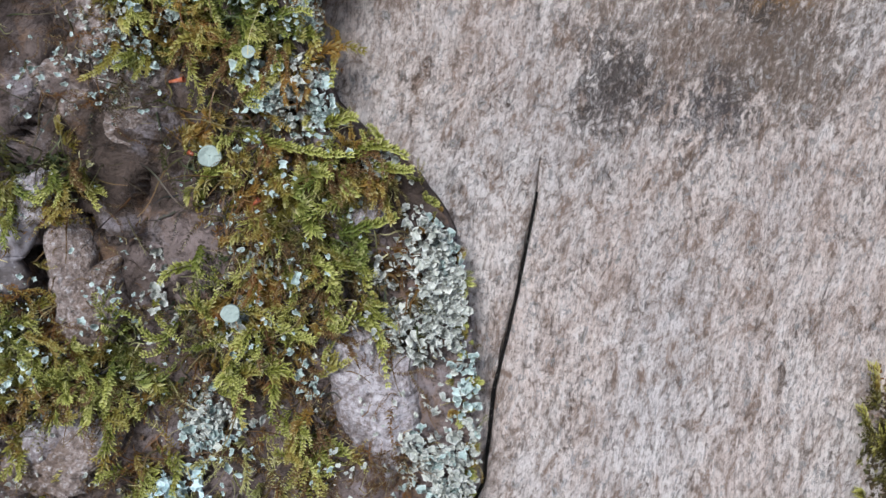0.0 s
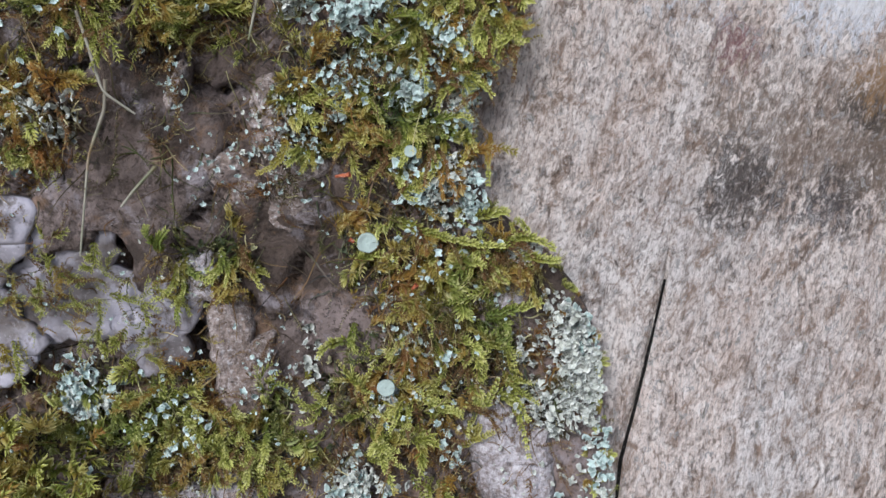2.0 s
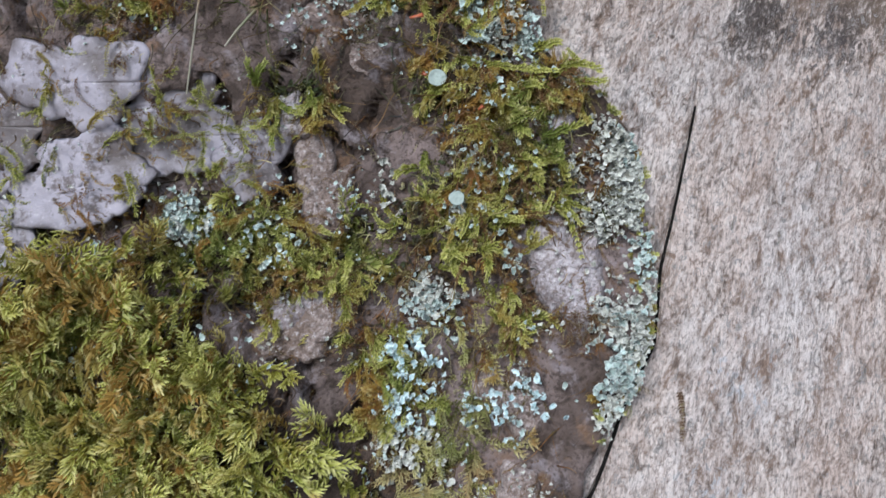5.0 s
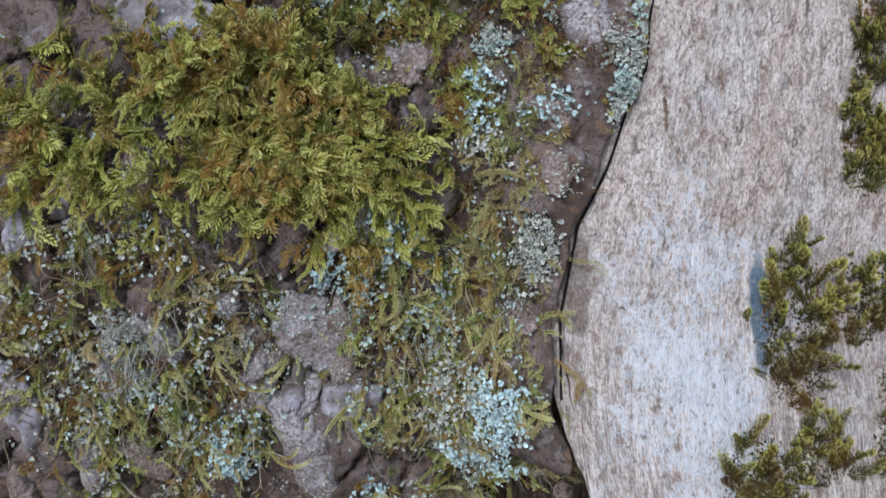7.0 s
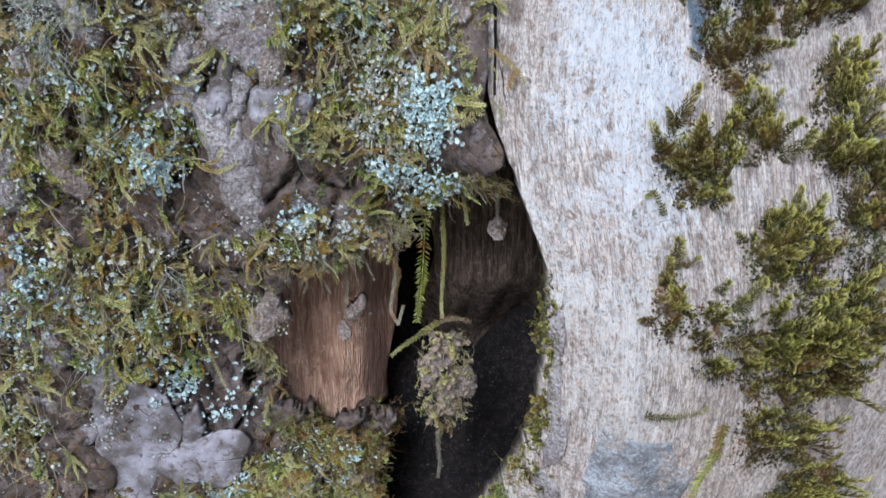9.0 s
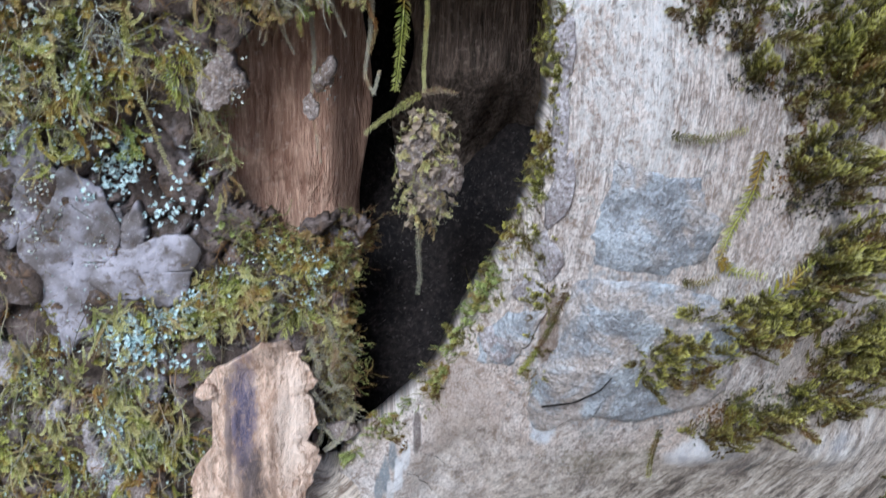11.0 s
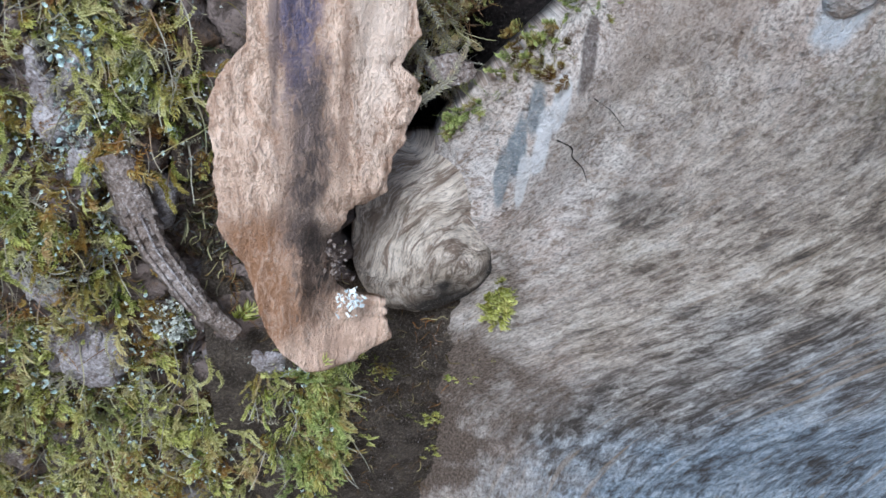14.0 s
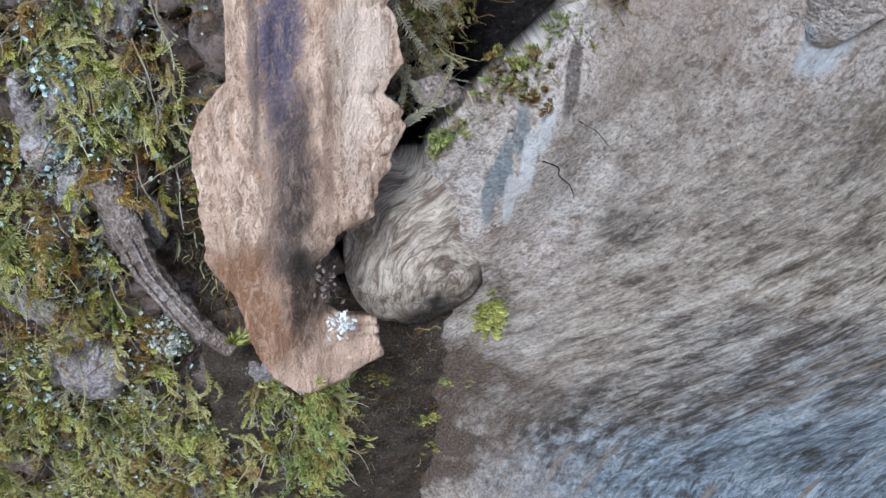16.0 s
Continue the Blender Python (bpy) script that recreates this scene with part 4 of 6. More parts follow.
def worm(length, wide, leaf, arc, branches=2):
    """A creeping moss shoot along +x, winding, clad in small leaves laid over one another, with a few short side shoots."""
    parts = []

    def run(p0, head, ln, w):
        n = max(6, int(ln / 0.00062))
        t = (np.arange(n) + 0.5) / n
        turn = head + arc * np.sin(t * rng.uniform(1.5, 4.5) + rng.uniform(0, 6)) + rng.uniform(-0.6, 0.6) * t
        step = np.stack([np.cos(turn), np.sin(turn), 0.35 * np.cos(3 * t + rng.uniform(0, 6))], -1) * ln / n
        p = p0 + np.cumsum(step, 0)
        d = unit(step)
        up = unit(np.array([[0, 0, 1.0]]) - d * d[:, 2:3])
        side = np.cross(up, d)
        size = leaf * np.minimum(1.0, 0.6 + 2 * t) * (1.1 - 0.5 * t)
        for s in (1, -1):
            parts.append((p, unit(d * 0.75 + s * side * (w + 0.25 * rng.normal(size=(n, 1))) + up * (0.35 + 0.3 * rng.normal(size=(n, 1)))), up, size * rng.uniform(0.8, 1.35, n), size * wide, t))
        parts.append((p + 0.0001 * up, unit(d + up * 0.35 + side * 0.2 * rng.normal(size=(n, 1))), up, size * 0.9, size * wide, t))
        return p, turn

    p, turn = run(np.zeros(3), 0.0, length, 0.75)
    for _ in range(branches):
        k = rng.integers(len(p) // 5, len(p) - 2)
        run(p[k], turn[k] + rng.choice([-1, 1]) * rng.uniform(0.6, 1.2), length * rng.uniform(0.2, 0.4), 0.75)
    base, way, up, ln, wd, grow = (np.concatenate([q[i] for q in parts]) for i in range(6))
    V, T, A = leaves(base, way, up, ln, wd, 0.45)
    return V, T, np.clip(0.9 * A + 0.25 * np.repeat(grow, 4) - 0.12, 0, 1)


BUSHY = [sprig(0.0115, 8, 0.0046, 0.0019, 0.30, 0.4, 1.1, 0.4) for _ in range(7)]
STRAGGLY = [worm(rng.uniform(0.007, 0.013), 0.34, 0.0015, 0.6, 1 + k % 3) for k in range(9)]
THIN = [worm(rng.uniform(0.008, 0.015), 0.34, 0.0009, 0.8, k % 3) for k in range(7)]
PLUME = [sprig(0.0105, 12, 0.0032, 0.0017, 0.30, 0.8, 0.8, 0.15) for _ in range(6)]
TINY = [thread(0.004, 0.00022, 0.8) for _ in range(6)]
TUFT = [sprig(0.0055, 6, 0.0028, 0.0016, 0.36, 0.6, 0.9, 0.5) for _ in range(6)]
SCALES = [lobe(0.00052) for _ in range(16)]
FIBRES = [thread(0.010, 0.00016) for _ in range(8)]
MOSS_UPPER = [
    (-0.0256, 0.4359, 0.0123, 0.0085), (-0.0221, 0.4206, 0.0108, 0.0086), (-0.0302, 0.4114, 0.0094, 0.0082), (-0.0552, 0.4084, 0.0096, 0.0084),
    (-0.0566, 0.4336, 0.0067, 0.0038), (-0.0701, 0.4079, 0.0177, 0.0099), (-0.0261, 0.453, 0.0071, 0.0043), (-0.0205, 0.4696, 0.0099, 0.0072),
    (-0.0739, 0.4724, 0.0135, 0.0055), (-0.0832, 0.4555, 0.0076, 0.01), (-0.0528, 0.4044, 0.0127, 0.004), (-0.0424, 0.3885, 0.0063, 0.0079),
    (-0.0191, 0.3998, 0.0031, 0.0079), (-0.012, 0.4366, 0.0062, 0.003), (-0.0298, 0.4569, 0.0094, 0.0093), (-0.0597, 0.47, 0.0097, 0.0064),
    (-0.0155, 0.4649, 0.0041, 0.0089), (-0.0401, 0.4574, 0.0065, 0.0088),
]
MOSS_BAND = [
    (-0.1102, 0.3959, 0.0178, 0.011), (-0.0865, 0.3876, 0.0252, 0.0092), (-0.0758, 0.3745, 0.024, 0.0084), (-0.096, 0.3954, 0.0245, 0.0149),
    (-0.0794, 0.3733, 0.0274, 0.0097), (-0.1403, 0.3875, 0.0219, 0.0145), (-0.0683, 0.3619, 0.0218, 0.0117), (-0.1436, 0.3716, 0.0185, 0.0082),
    (-0.1056, 0.3679, 0.0204, 0.0124),
]
MOSS_LOWER = [
    (-0.1311, 0.3543, 0.0257, 0.0103), (-0.1539, 0.323, 0.0201, 0.0265), (-0.1049, 0.3332, 0.0173, 0.0144), (-0.0576, 0.3369, 0.0195, 0.0198),
    (-0.0429, 0.3082, 0.0122, 0.0193), (-0.1242, 0.305, 0.0292, 0.0196), (-0.1443, 0.3017, 0.0236, 0.027), (-0.117, 0.3026, 0.0192, 0.0203),
    (-0.0602, 0.3353, 0.021, 0.0148), (-0.0533, 0.3021, 0.0143, 0.0151), (-0.1295, 0.261, 0.0301, 0.0182), (-0.1561, 0.2331, 0.0239, 0.0265),
    (-0.129, 0.2313, 0.0206, 0.0197), (-0.1715, 0.1927, 0.0182, 0.0184), (-0.0707, 0.2666, 0.0234, 0.0079), (-0.0354, 0.2806, 0.0134, 0.0076),
    (-0.069, 0.3025, 0.0078, 0.0099),
]
MOSS_FOOT = [
    (-0.1263, 0.2415, 0.015, 0.0132), (-0.1019, 0.2437, 0.016, 0.0119), (-0.0737, 0.1747, 0.0218, 0.0164), (-0.1297, 0.1417, 0.0258, 0.0171),
    (-0.1125, 0.1227, 0.0192, 0.0189), (-0.0971, 0.1647, 0.0145, 0.0105), (-0.1552, 0.1454, 0.0232, 0.0264), (-0.1538, 0.1038, 0.0249, 0.0269),
    (-0.1088, 0.1643, 0.0161, 0.0103), (-0.0761, 0.1688, 0.0167, 0.009), (-0.1413, 0.0602, 0.0337, 0.0252), (-0.0773, 0.0455, 0.0131, 0.0182),
    (-0.1135, 0.1317, 0.0142, 0.0149), (-0.1258, 0.0879, 0.0102, 0.0121), (-0.1271, 0.094, 0.0139, 0.0225), (-0.1263, 0.0434, 0.029, 0.0278),
    (-0.0805, 0.0314, 0.0133, 0.0279), (-0.1236, 0.1365, 0.0113, 0.0104), (-0.1096, 0.0203, 0.0227, 0.0236),
]
FEATHER = [
    (0.0395, 0.3299, 0.009, 0.0159), (0.0568, 0.3351, 0.0056, 0.0095), (0.0278, 0.2989, 0.0085, 0.0102), (0.0425, 0.3039, 0.0074, 0.0064),
    (0.0703, 0.3375, 0.007, 0.0083), (0.0689, 0.3159, 0.0085, 0.0053), (0.066, 0.3029, 0.0083, 0.0091), (0.0229, 0.2649, 0.0043, 0.0089),
    (0.0348, 0.2602, 0.0074, 0.0061), (0.0529, 0.2784, 0.0125, 0.0085), (0.074, 0.2863, 0.0088, 0.0165), (0.0653, 0.2547, 0.0173, 0.0165),
    (0.0383, 0.2489, 0.0075, 0.0035), (0.057, 0.2478, 0.0112, 0.013), (0.0556, 0.2293, 0.0115, 0.0105), (0.0517, 0.19, 0.0202, 0.0075),
    (0.0694, 0.2043, 0.0137, 0.0096), (0.032, 0.1808, 0.0128, 0.0079), (0.0583, 0.1593, 0.0162, 0.0107), (0.0856, 0.1725, 0.0157, 0.0178),
    (0.1562, 0.0877, 0.0435, 0.0445), (0.0635, 0.3976, 0.0049, 0.0109), (0.0602, 0.3732, 0.0056, 0.0123),
]
RIM_MOSS = [
    (-0.0034, 0.2507, 0.0019, 0.0071), (-0.004, 0.2252, 0.0024, 0.0053), (-0.0057, 0.2075, 0.0042, 0.0058), (-0.0123, 0.1914, 0.0028, 0.0056),
    (-0.0185, 0.1728, 0.003, 0.0051), (-0.0004, 0.1941, 0.0042, 0.0055), (0.0002, 0.1745, 0.0017, 0.0085), (-0.0374, 0.139, 0.007, 0.0017),
    (-0.0241, 0.1556, 0.0025, 0.0045), (-0.0359, 0.1344, 0.004, 0.0028), (-0.0039, 0.2584, 0.0021, 0.0079),
]
AQUA_UPPER = [
    (-0.0206, 0.4553, 0.0046, 0.0028), (-0.0264, 0.4494, 0.0028, 0.0037), (-0.0269, 0.4242, 0.0036, 0.0046), (-0.0283, 0.415, 0.0043, 0.0042),
    (-0.0421, 0.4172, 0.0027, 0.006), (-0.0333, 0.3983, 0.0051, 0.0048), (-0.0006, 0.4013, 0.0042, 0.005), (-0.0194, 0.4072, 0.0029, 0.0026),
    (-0.0339, 0.4701, 0.0055, 0.0041), (-0.0246, 0.4596, 0.0038, 0.0042), (-0.076, 0.4117, 0.0047, 0.004), (-0.0328, 0.4009, 0.0048, 0.0044),
    (-0.0383, 0.3845, 0.0047, 0.0044), (-0.0204, 0.381, 0.0069, 0.0029), (-0.0373, 0.3746, 0.0057, 0.0051), (-0.0029, 0.4006, 0.005, 0.0053),
    (-0.0041, 0.3909, 0.005, 0.0044), (-0.0762, 0.4124, 0.0055, 0.0051), (-0.0188, 0.4664, 0.0033, 0.0065), (-0.0332, 0.4585, 0.0051, 0.005),
    (-0.0237, 0.446, 0.0044, 0.0052),
]
AQUA_LOWER = [
    (-0.0376, 0.3866, 0.005, 0.0067), (-0.0191, 0.384, 0.0063, 0.0047), (-0.0685, 0.356, 0.0073, 0.0038), (-0.06, 0.3514, 0.0066, 0.0086),
    (-0.0808, 0.3456, 0.0051, 0.0069), (-0.0326, 0.3046, 0.0079, 0.0135), (-0.043, 0.2891, 0.0057, 0.0071), (-0.1109, 0.287, 0.0075, 0.0077),
    (-0.0324, 0.2971, 0.0074, 0.0247), (-0.1066, 0.2088, 0.0166, 0.0158), (-0.1602, 0.2377, 0.011, 0.0098), (-0.1504, 0.2539, 0.0064, 0.01),
    (-0.1093, 0.2907, 0.0057, 0.0081), (-0.0713, 0.2725, 0.0046, 0.0054), (-0.105, 0.2085, 0.0167, 0.0154), (-0.1071, 0.1582, 0.0137, 0.0096),
    (-0.0592, 0.1808, 0.0042, 0.0034), (-0.1205, 0.1305, 0.0061, 0.007), (-0.1118, 0.1582, 0.0082, 0.0067), (-0.1001, 0.1691, 0.0066, 0.0051),
    (-0.1232, 0.1152, 0.0029, 0.0032),
]
PALE_SPOTS = [
    (-0.0207, 0.4459, 0.0043, 0.0048), (-0.0084, 0.4233, 0.0028, 0.0027), (-0.0029, 0.4274, 0.0034, 0.0064), (-0.0049, 0.4146, 0.0043, 0.0045),
    (-0.0014, 0.4208, 0.0031, 0.0027), (-0.0782, 0.4556, 0.0046, 0.0037), (-0.0431, 0.4724, 0.003, 0.0036), (-0.0231, 0.3492, 0.0057, 0.0084),
    (-0.0259, 0.338, 0.0025, 0.0038), (-0.078, 0.3713, 0.0043, 0.002), (-0.0805, 0.3658, 0.0039, 0.0033), (-0.1331, 0.3252, 0.007, 0.0098),
    (-0.1073, 0.0657, 0.0046, 0.0049), (-0.1291, 0.0825, 0.0047, 0.0059),
]
LILAC_UPPER = [
    (-0.1152, 0.4289, 0.0087, 0.0068), (-0.1201, 0.4144, 0.01, 0.0067), (-0.0948, 0.4194, 0.0106, 0.0052), (-0.0788, 0.4278, 0.0091, 0.0056),
    (-0.0641, 0.4237, 0.0047, 0.0051), (-0.0955, 0.4371, 0.0066, 0.0066), (-0.0112, 0.407, 0.0072, 0.0115), (-0.0114, 0.4299, 0.0035, 0.0027),
    (-0.0584, 0.4307, 0.0045, 0.0045), (-0.0791, 0.4318, 0.0069, 0.0051), (-0.0563, 0.3978, 0.0066, 0.0039),
]
TAN_UPPER = [
    (-0.0527, 0.4189, 0.0068, 0.0081), (-0.0561, 0.3944, 0.0072, 0.0062), (-0.0203, 0.3848, 0.0052, 0.0068), (-0.0185, 0.3691, 0.0069, 0.0051),
    (-0.049, 0.4453, 0.0087, 0.008), (-0.0476, 0.4532, 0.0043, 0.0057), (-0.1257, 0.367, 0.0062, 0.0116), (-0.098, 0.3711, 0.0035, 0.0055),
    (-0.0608, 0.4587, 0.0018, 0.0039),
]
LILAC_LOWER = [
    (-0.0824, 0.3216, 0.0097, 0.0109), (-0.0844, 0.3263, 0.0095, 0.0127), (-0.0888, 0.2875, 0.0088, 0.0179), (-0.1508, 0.2844, 0.0074, 0.0107),
    (-0.1377, 0.2021, 0.0062, 0.0128), (-0.1284, 0.1813, 0.0101, 0.0183), (-0.1075, 0.1785, 0.0070, 0.0085), (-0.1241, 0.1131, 0.006, 0.0112),
    (-0.1666, 0.0353, 0.0098, 0.0185), (-0.1278, 0.1137, 0.005, 0.0056), (-0.1214, 0.1065, 0.0041, 0.0059),
]
TAN_LOWER = [
    (-0.0967, 0.3194, 0.0062, 0.0061), (-0.0987, 0.3212, 0.0053, 0.0068), (-0.0281, 0.3318, 0.0051, 0.0066), (-0.0805, 0.2386, 0.0053, 0.0069),
    (-0.0548, 0.238, 0.0032, 0.0055), (-0.0489, 0.2607, 0.0034, 0.0028), (-0.0501, 0.1283, 0.0059, 0.0027),
]
CRUST = [
    (0.0197, 0.2174, 0.0134, 0.0123), (0.012, 0.1852, 0.0121, 0.0192), (-0.0091, 0.1763, 0.0054, 0.007), (-0.0034, 0.193, 0.0026, 0.0037),
    (-0.0011, 0.2325, 0.0017, 0.0127), (0.0089, 0.1537, 0.0093, 0.011), (0.0639, 0.1244, 0.0177, 0.0114),
]
BRAIDS = [
    ((-0.0298, 0.4407), (-0.0222, 0.4398), (-0.0130, 0.4392)),
    ((-0.0345, 0.4289), (-0.0339, 0.4341), (-0.0282, 0.4364)),
    ((-0.0149, 0.4284), (-0.0110, 0.4294), (-0.0074, 0.4313)),
    ((-0.0307, 0.4198), (-0.0254, 0.4170), (-0.0188, 0.4152)),
    ((-0.0319, 0.4111), (-0.0301, 0.4081), (-0.0279, 0.4046)),
    ((-0.0159, 0.4161), (-0.0108, 0.4159), (-0.0085, 0.4096)),
    ((-0.0175, 0.4145), (-0.0151, 0.4165), (-0.0131, 0.4189)),
    ((-0.0212, 0.4238), (-0.0181, 0.4252), (-0.0156, 0.4243)),
    ((-0.0351, 0.4223), (-0.0381, 0.4224), (-0.0396, 0.4214)),
    ((-0.0319, 0.4532), (-0.0290, 0.4525), (-0.0261, 0.4514)),
    ((-0.0238, 0.4519), (-0.0225, 0.4502), (-0.0232, 0.4481)),
    ((-0.0277, 0.4500), (-0.0282, 0.4479), (-0.0274, 0.4465)),
    ((-0.0241, 0.4326), (-0.0221, 0.4339), (-0.0196, 0.4335)),
    ((-0.0138, 0.4377), (-0.0101, 0.4393), (-0.0060, 0.4392)),
    ((-0.0167, 0.4419), (-0.0144, 0.4431), (-0.0124, 0.4435)),
    ((-0.0109, 0.4371), (-0.0079, 0.4373), (-0.0052, 0.4376)),
]
BRAIDS_THIN = [
    ((-0.0423, 0.4189), (-0.0411, 0.4152), (-0.0374, 0.4134)),
    ((-0.0247, 0.4137), (-0.0243, 0.4093), (-0.0243, 0.4055)),
    ((-0.0126, 0.4245), (-0.0149, 0.4258), (-0.0172, 0.4273)),
    ((-0.0342, 0.4141), (-0.0319, 0.4147), (-0.0299, 0.4138)),
    ((-0.0223, 0.4037), (-0.0232, 0.4018), (-0.0206, 0.4012)),
    ((-0.0197, 0.4239), (-0.0181, 0.4233), (-0.0205, 0.4216)),
    ((-0.0263, 0.4268), (-0.0276, 0.4242), (-0.0287, 0.4227)),
    ((-0.0148, 0.4539), (-0.0146, 0.4512), (-0.0150, 0.4480)),
    ((-0.0320, 0.4251), (-0.0305, 0.4265), (-0.0275, 0.4272)),
    ((-0.0145, 0.4406), (-0.0169, 0.4368), (-0.0178, 0.4345)),
    ((-0.0143, 0.4148), (-0.0159, 0.4132), (-0.0171, 0.4116)),
    ((-0.0273, 0.4443), (-0.0243, 0.4430), (-0.0213, 0.4417)),
]

ALL_MOSS = MOSS_UPPER + MOSS_LOWER + MOSS_FOOT
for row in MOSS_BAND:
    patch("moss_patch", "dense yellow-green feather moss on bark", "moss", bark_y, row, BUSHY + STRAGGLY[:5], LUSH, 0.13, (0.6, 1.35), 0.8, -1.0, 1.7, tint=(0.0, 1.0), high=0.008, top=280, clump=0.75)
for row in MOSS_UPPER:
    # near-black felt: humus, and the shade in the gaps between shoots
    patch("moss_felt", "dark humus and dead moss felt on bark, also for shade in the gaps", "moss", bark_y, row, SCALES[:6] + TINY, FELT, 1.6, (0.4, 1.1), 0.5, -1.2, 2.0, sink=-0.0004, top=420, ragged=0.3, clump=0.3)
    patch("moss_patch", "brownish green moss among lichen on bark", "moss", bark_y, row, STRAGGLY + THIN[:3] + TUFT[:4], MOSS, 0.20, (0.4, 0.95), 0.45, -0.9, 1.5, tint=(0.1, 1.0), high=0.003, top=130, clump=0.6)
    patch("dead_moss", "reddish brown dead moss stems among lichen", "dead moss", bark_y, row, THIN + FIBRES + TINY, DEAD, 0.30, (0.25, 0.6), 0.4, -1.5, 0.9, tint=(0.0, 1.0), high=0.002, top=240, clump=0.5)
for row in MOSS_LOWER:
    patch("moss_patch", "thin olive moss straggling over bark", "moss", bark_y, row, STRAGGLY + THIN, (OLIVE, DEEP, DEEP)[int(row[1] * 1e4) % 3], 0.035, (0.55, 1.2), 0.5, -1.5, 1.1, tint=(0.0, 0.95), high=0.003, top=200, clump=0.95)
    patch("lichen_crumbs", "blue-white lichen crumbs over bark and moss", "lichen", bark_y, row, SCALES, (AQUA, PALE)[int(row[0] * 1e4) % 2], 0.6, (0.5, 1.5), 0.8, 0, 2, sink=-0.004, high=0.004, top=420, clump=0.95)
    patch("moss_patch", "yellow-green moss shoots over bark", "moss", bark_y, row, STRAGGLY[:3] + TUFT, (MOSS, DEEP)[int(row[1] * 1e4) % 2], 0.06, (0.5, 1.0), 0.6, -1.2, 1.4, tint=(0.0, 1.0), high=0.003, top=140, clump=0.7)
MOSS_FOOT += [(-0.1680, 0.0500, 0.0200, 0.0300), (-0.1700, 0.1150, 0.0180, 0.0300), (-0.1450, 0.0150, 0.0260, 0.0250), (-0.1720, 0.0050, 0.0220, 0.0250), (-0.1000, -0.0150, 0.0300, 0.0220)]
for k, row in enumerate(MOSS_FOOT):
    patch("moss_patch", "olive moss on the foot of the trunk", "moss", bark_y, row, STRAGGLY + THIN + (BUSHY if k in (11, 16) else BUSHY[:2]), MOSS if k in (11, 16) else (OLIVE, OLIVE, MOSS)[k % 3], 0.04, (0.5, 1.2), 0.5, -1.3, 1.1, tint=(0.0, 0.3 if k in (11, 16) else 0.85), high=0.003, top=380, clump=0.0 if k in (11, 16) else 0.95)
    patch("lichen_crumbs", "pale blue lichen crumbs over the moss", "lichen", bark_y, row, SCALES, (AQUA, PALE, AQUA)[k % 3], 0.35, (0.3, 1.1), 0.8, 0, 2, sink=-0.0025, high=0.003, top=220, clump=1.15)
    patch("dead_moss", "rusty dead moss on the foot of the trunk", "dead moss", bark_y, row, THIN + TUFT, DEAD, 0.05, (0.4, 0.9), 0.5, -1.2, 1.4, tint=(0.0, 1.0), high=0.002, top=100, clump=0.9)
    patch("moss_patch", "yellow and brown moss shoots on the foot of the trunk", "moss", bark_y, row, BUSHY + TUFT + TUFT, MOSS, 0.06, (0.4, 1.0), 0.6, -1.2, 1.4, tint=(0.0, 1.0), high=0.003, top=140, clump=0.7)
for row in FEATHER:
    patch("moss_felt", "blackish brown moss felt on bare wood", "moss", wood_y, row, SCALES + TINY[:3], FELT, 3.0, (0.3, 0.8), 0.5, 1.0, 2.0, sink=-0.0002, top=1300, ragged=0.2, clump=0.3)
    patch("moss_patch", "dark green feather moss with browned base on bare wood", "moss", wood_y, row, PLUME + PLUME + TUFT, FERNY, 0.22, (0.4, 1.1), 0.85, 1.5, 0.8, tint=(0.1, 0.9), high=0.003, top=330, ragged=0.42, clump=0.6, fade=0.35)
def rim_moss(low, high, count, label):
    """Moss strung unevenly along the rim of the hollow."""
    pz = rng.uniform(low, high, count)
    pz = pz[rough(pz, 0 * pz, 55, 45, 3) > 0.0 + 0.25 * rng.normal(size=len(pz))]
    px = curve(pz, WOOD_LEFT) + np.abs(rng.normal(0.0004, 0.0018, len(pz)))
    turn, nor = frames_on(wood_y, px, pz, 0.7, 2.5, 1.0)
    V, T, A, U = strewn(TUFT + THIN[:2], np.stack([px, wood_y(px, pz), pz], -1), turn, rng.uniform(0.18, 0.6, len(px)), np.clip(rng.uniform(-0.2, 0.9, len(px)), 0, 1))
    tagged(part("rim_moss", mesh_of("rim_moss", V, T, DEEP if low < 0.2 else FERNY, {"along": A, "tint": U}, False)), label, "moss", "", "stuff")


rim_moss(0.145, 0.205, 330, "bright green moss along the lower rim of the hollow")
rim_moss(0.205, 0.262, 240, "green and brown moss along the upper rim of the hollow")
rim_moss(0.118, 0.146, 160, "green moss on the sill above the knot")
def hollow_y(x, z):
    return 0.148 + 0.05 * np.exp(-(((x + 0.03) / 0.03) ** 2) - ((z - 0.24) / 0.05) ** 2) + 0.004 * rough(x, z * 0.4, 80, 16)


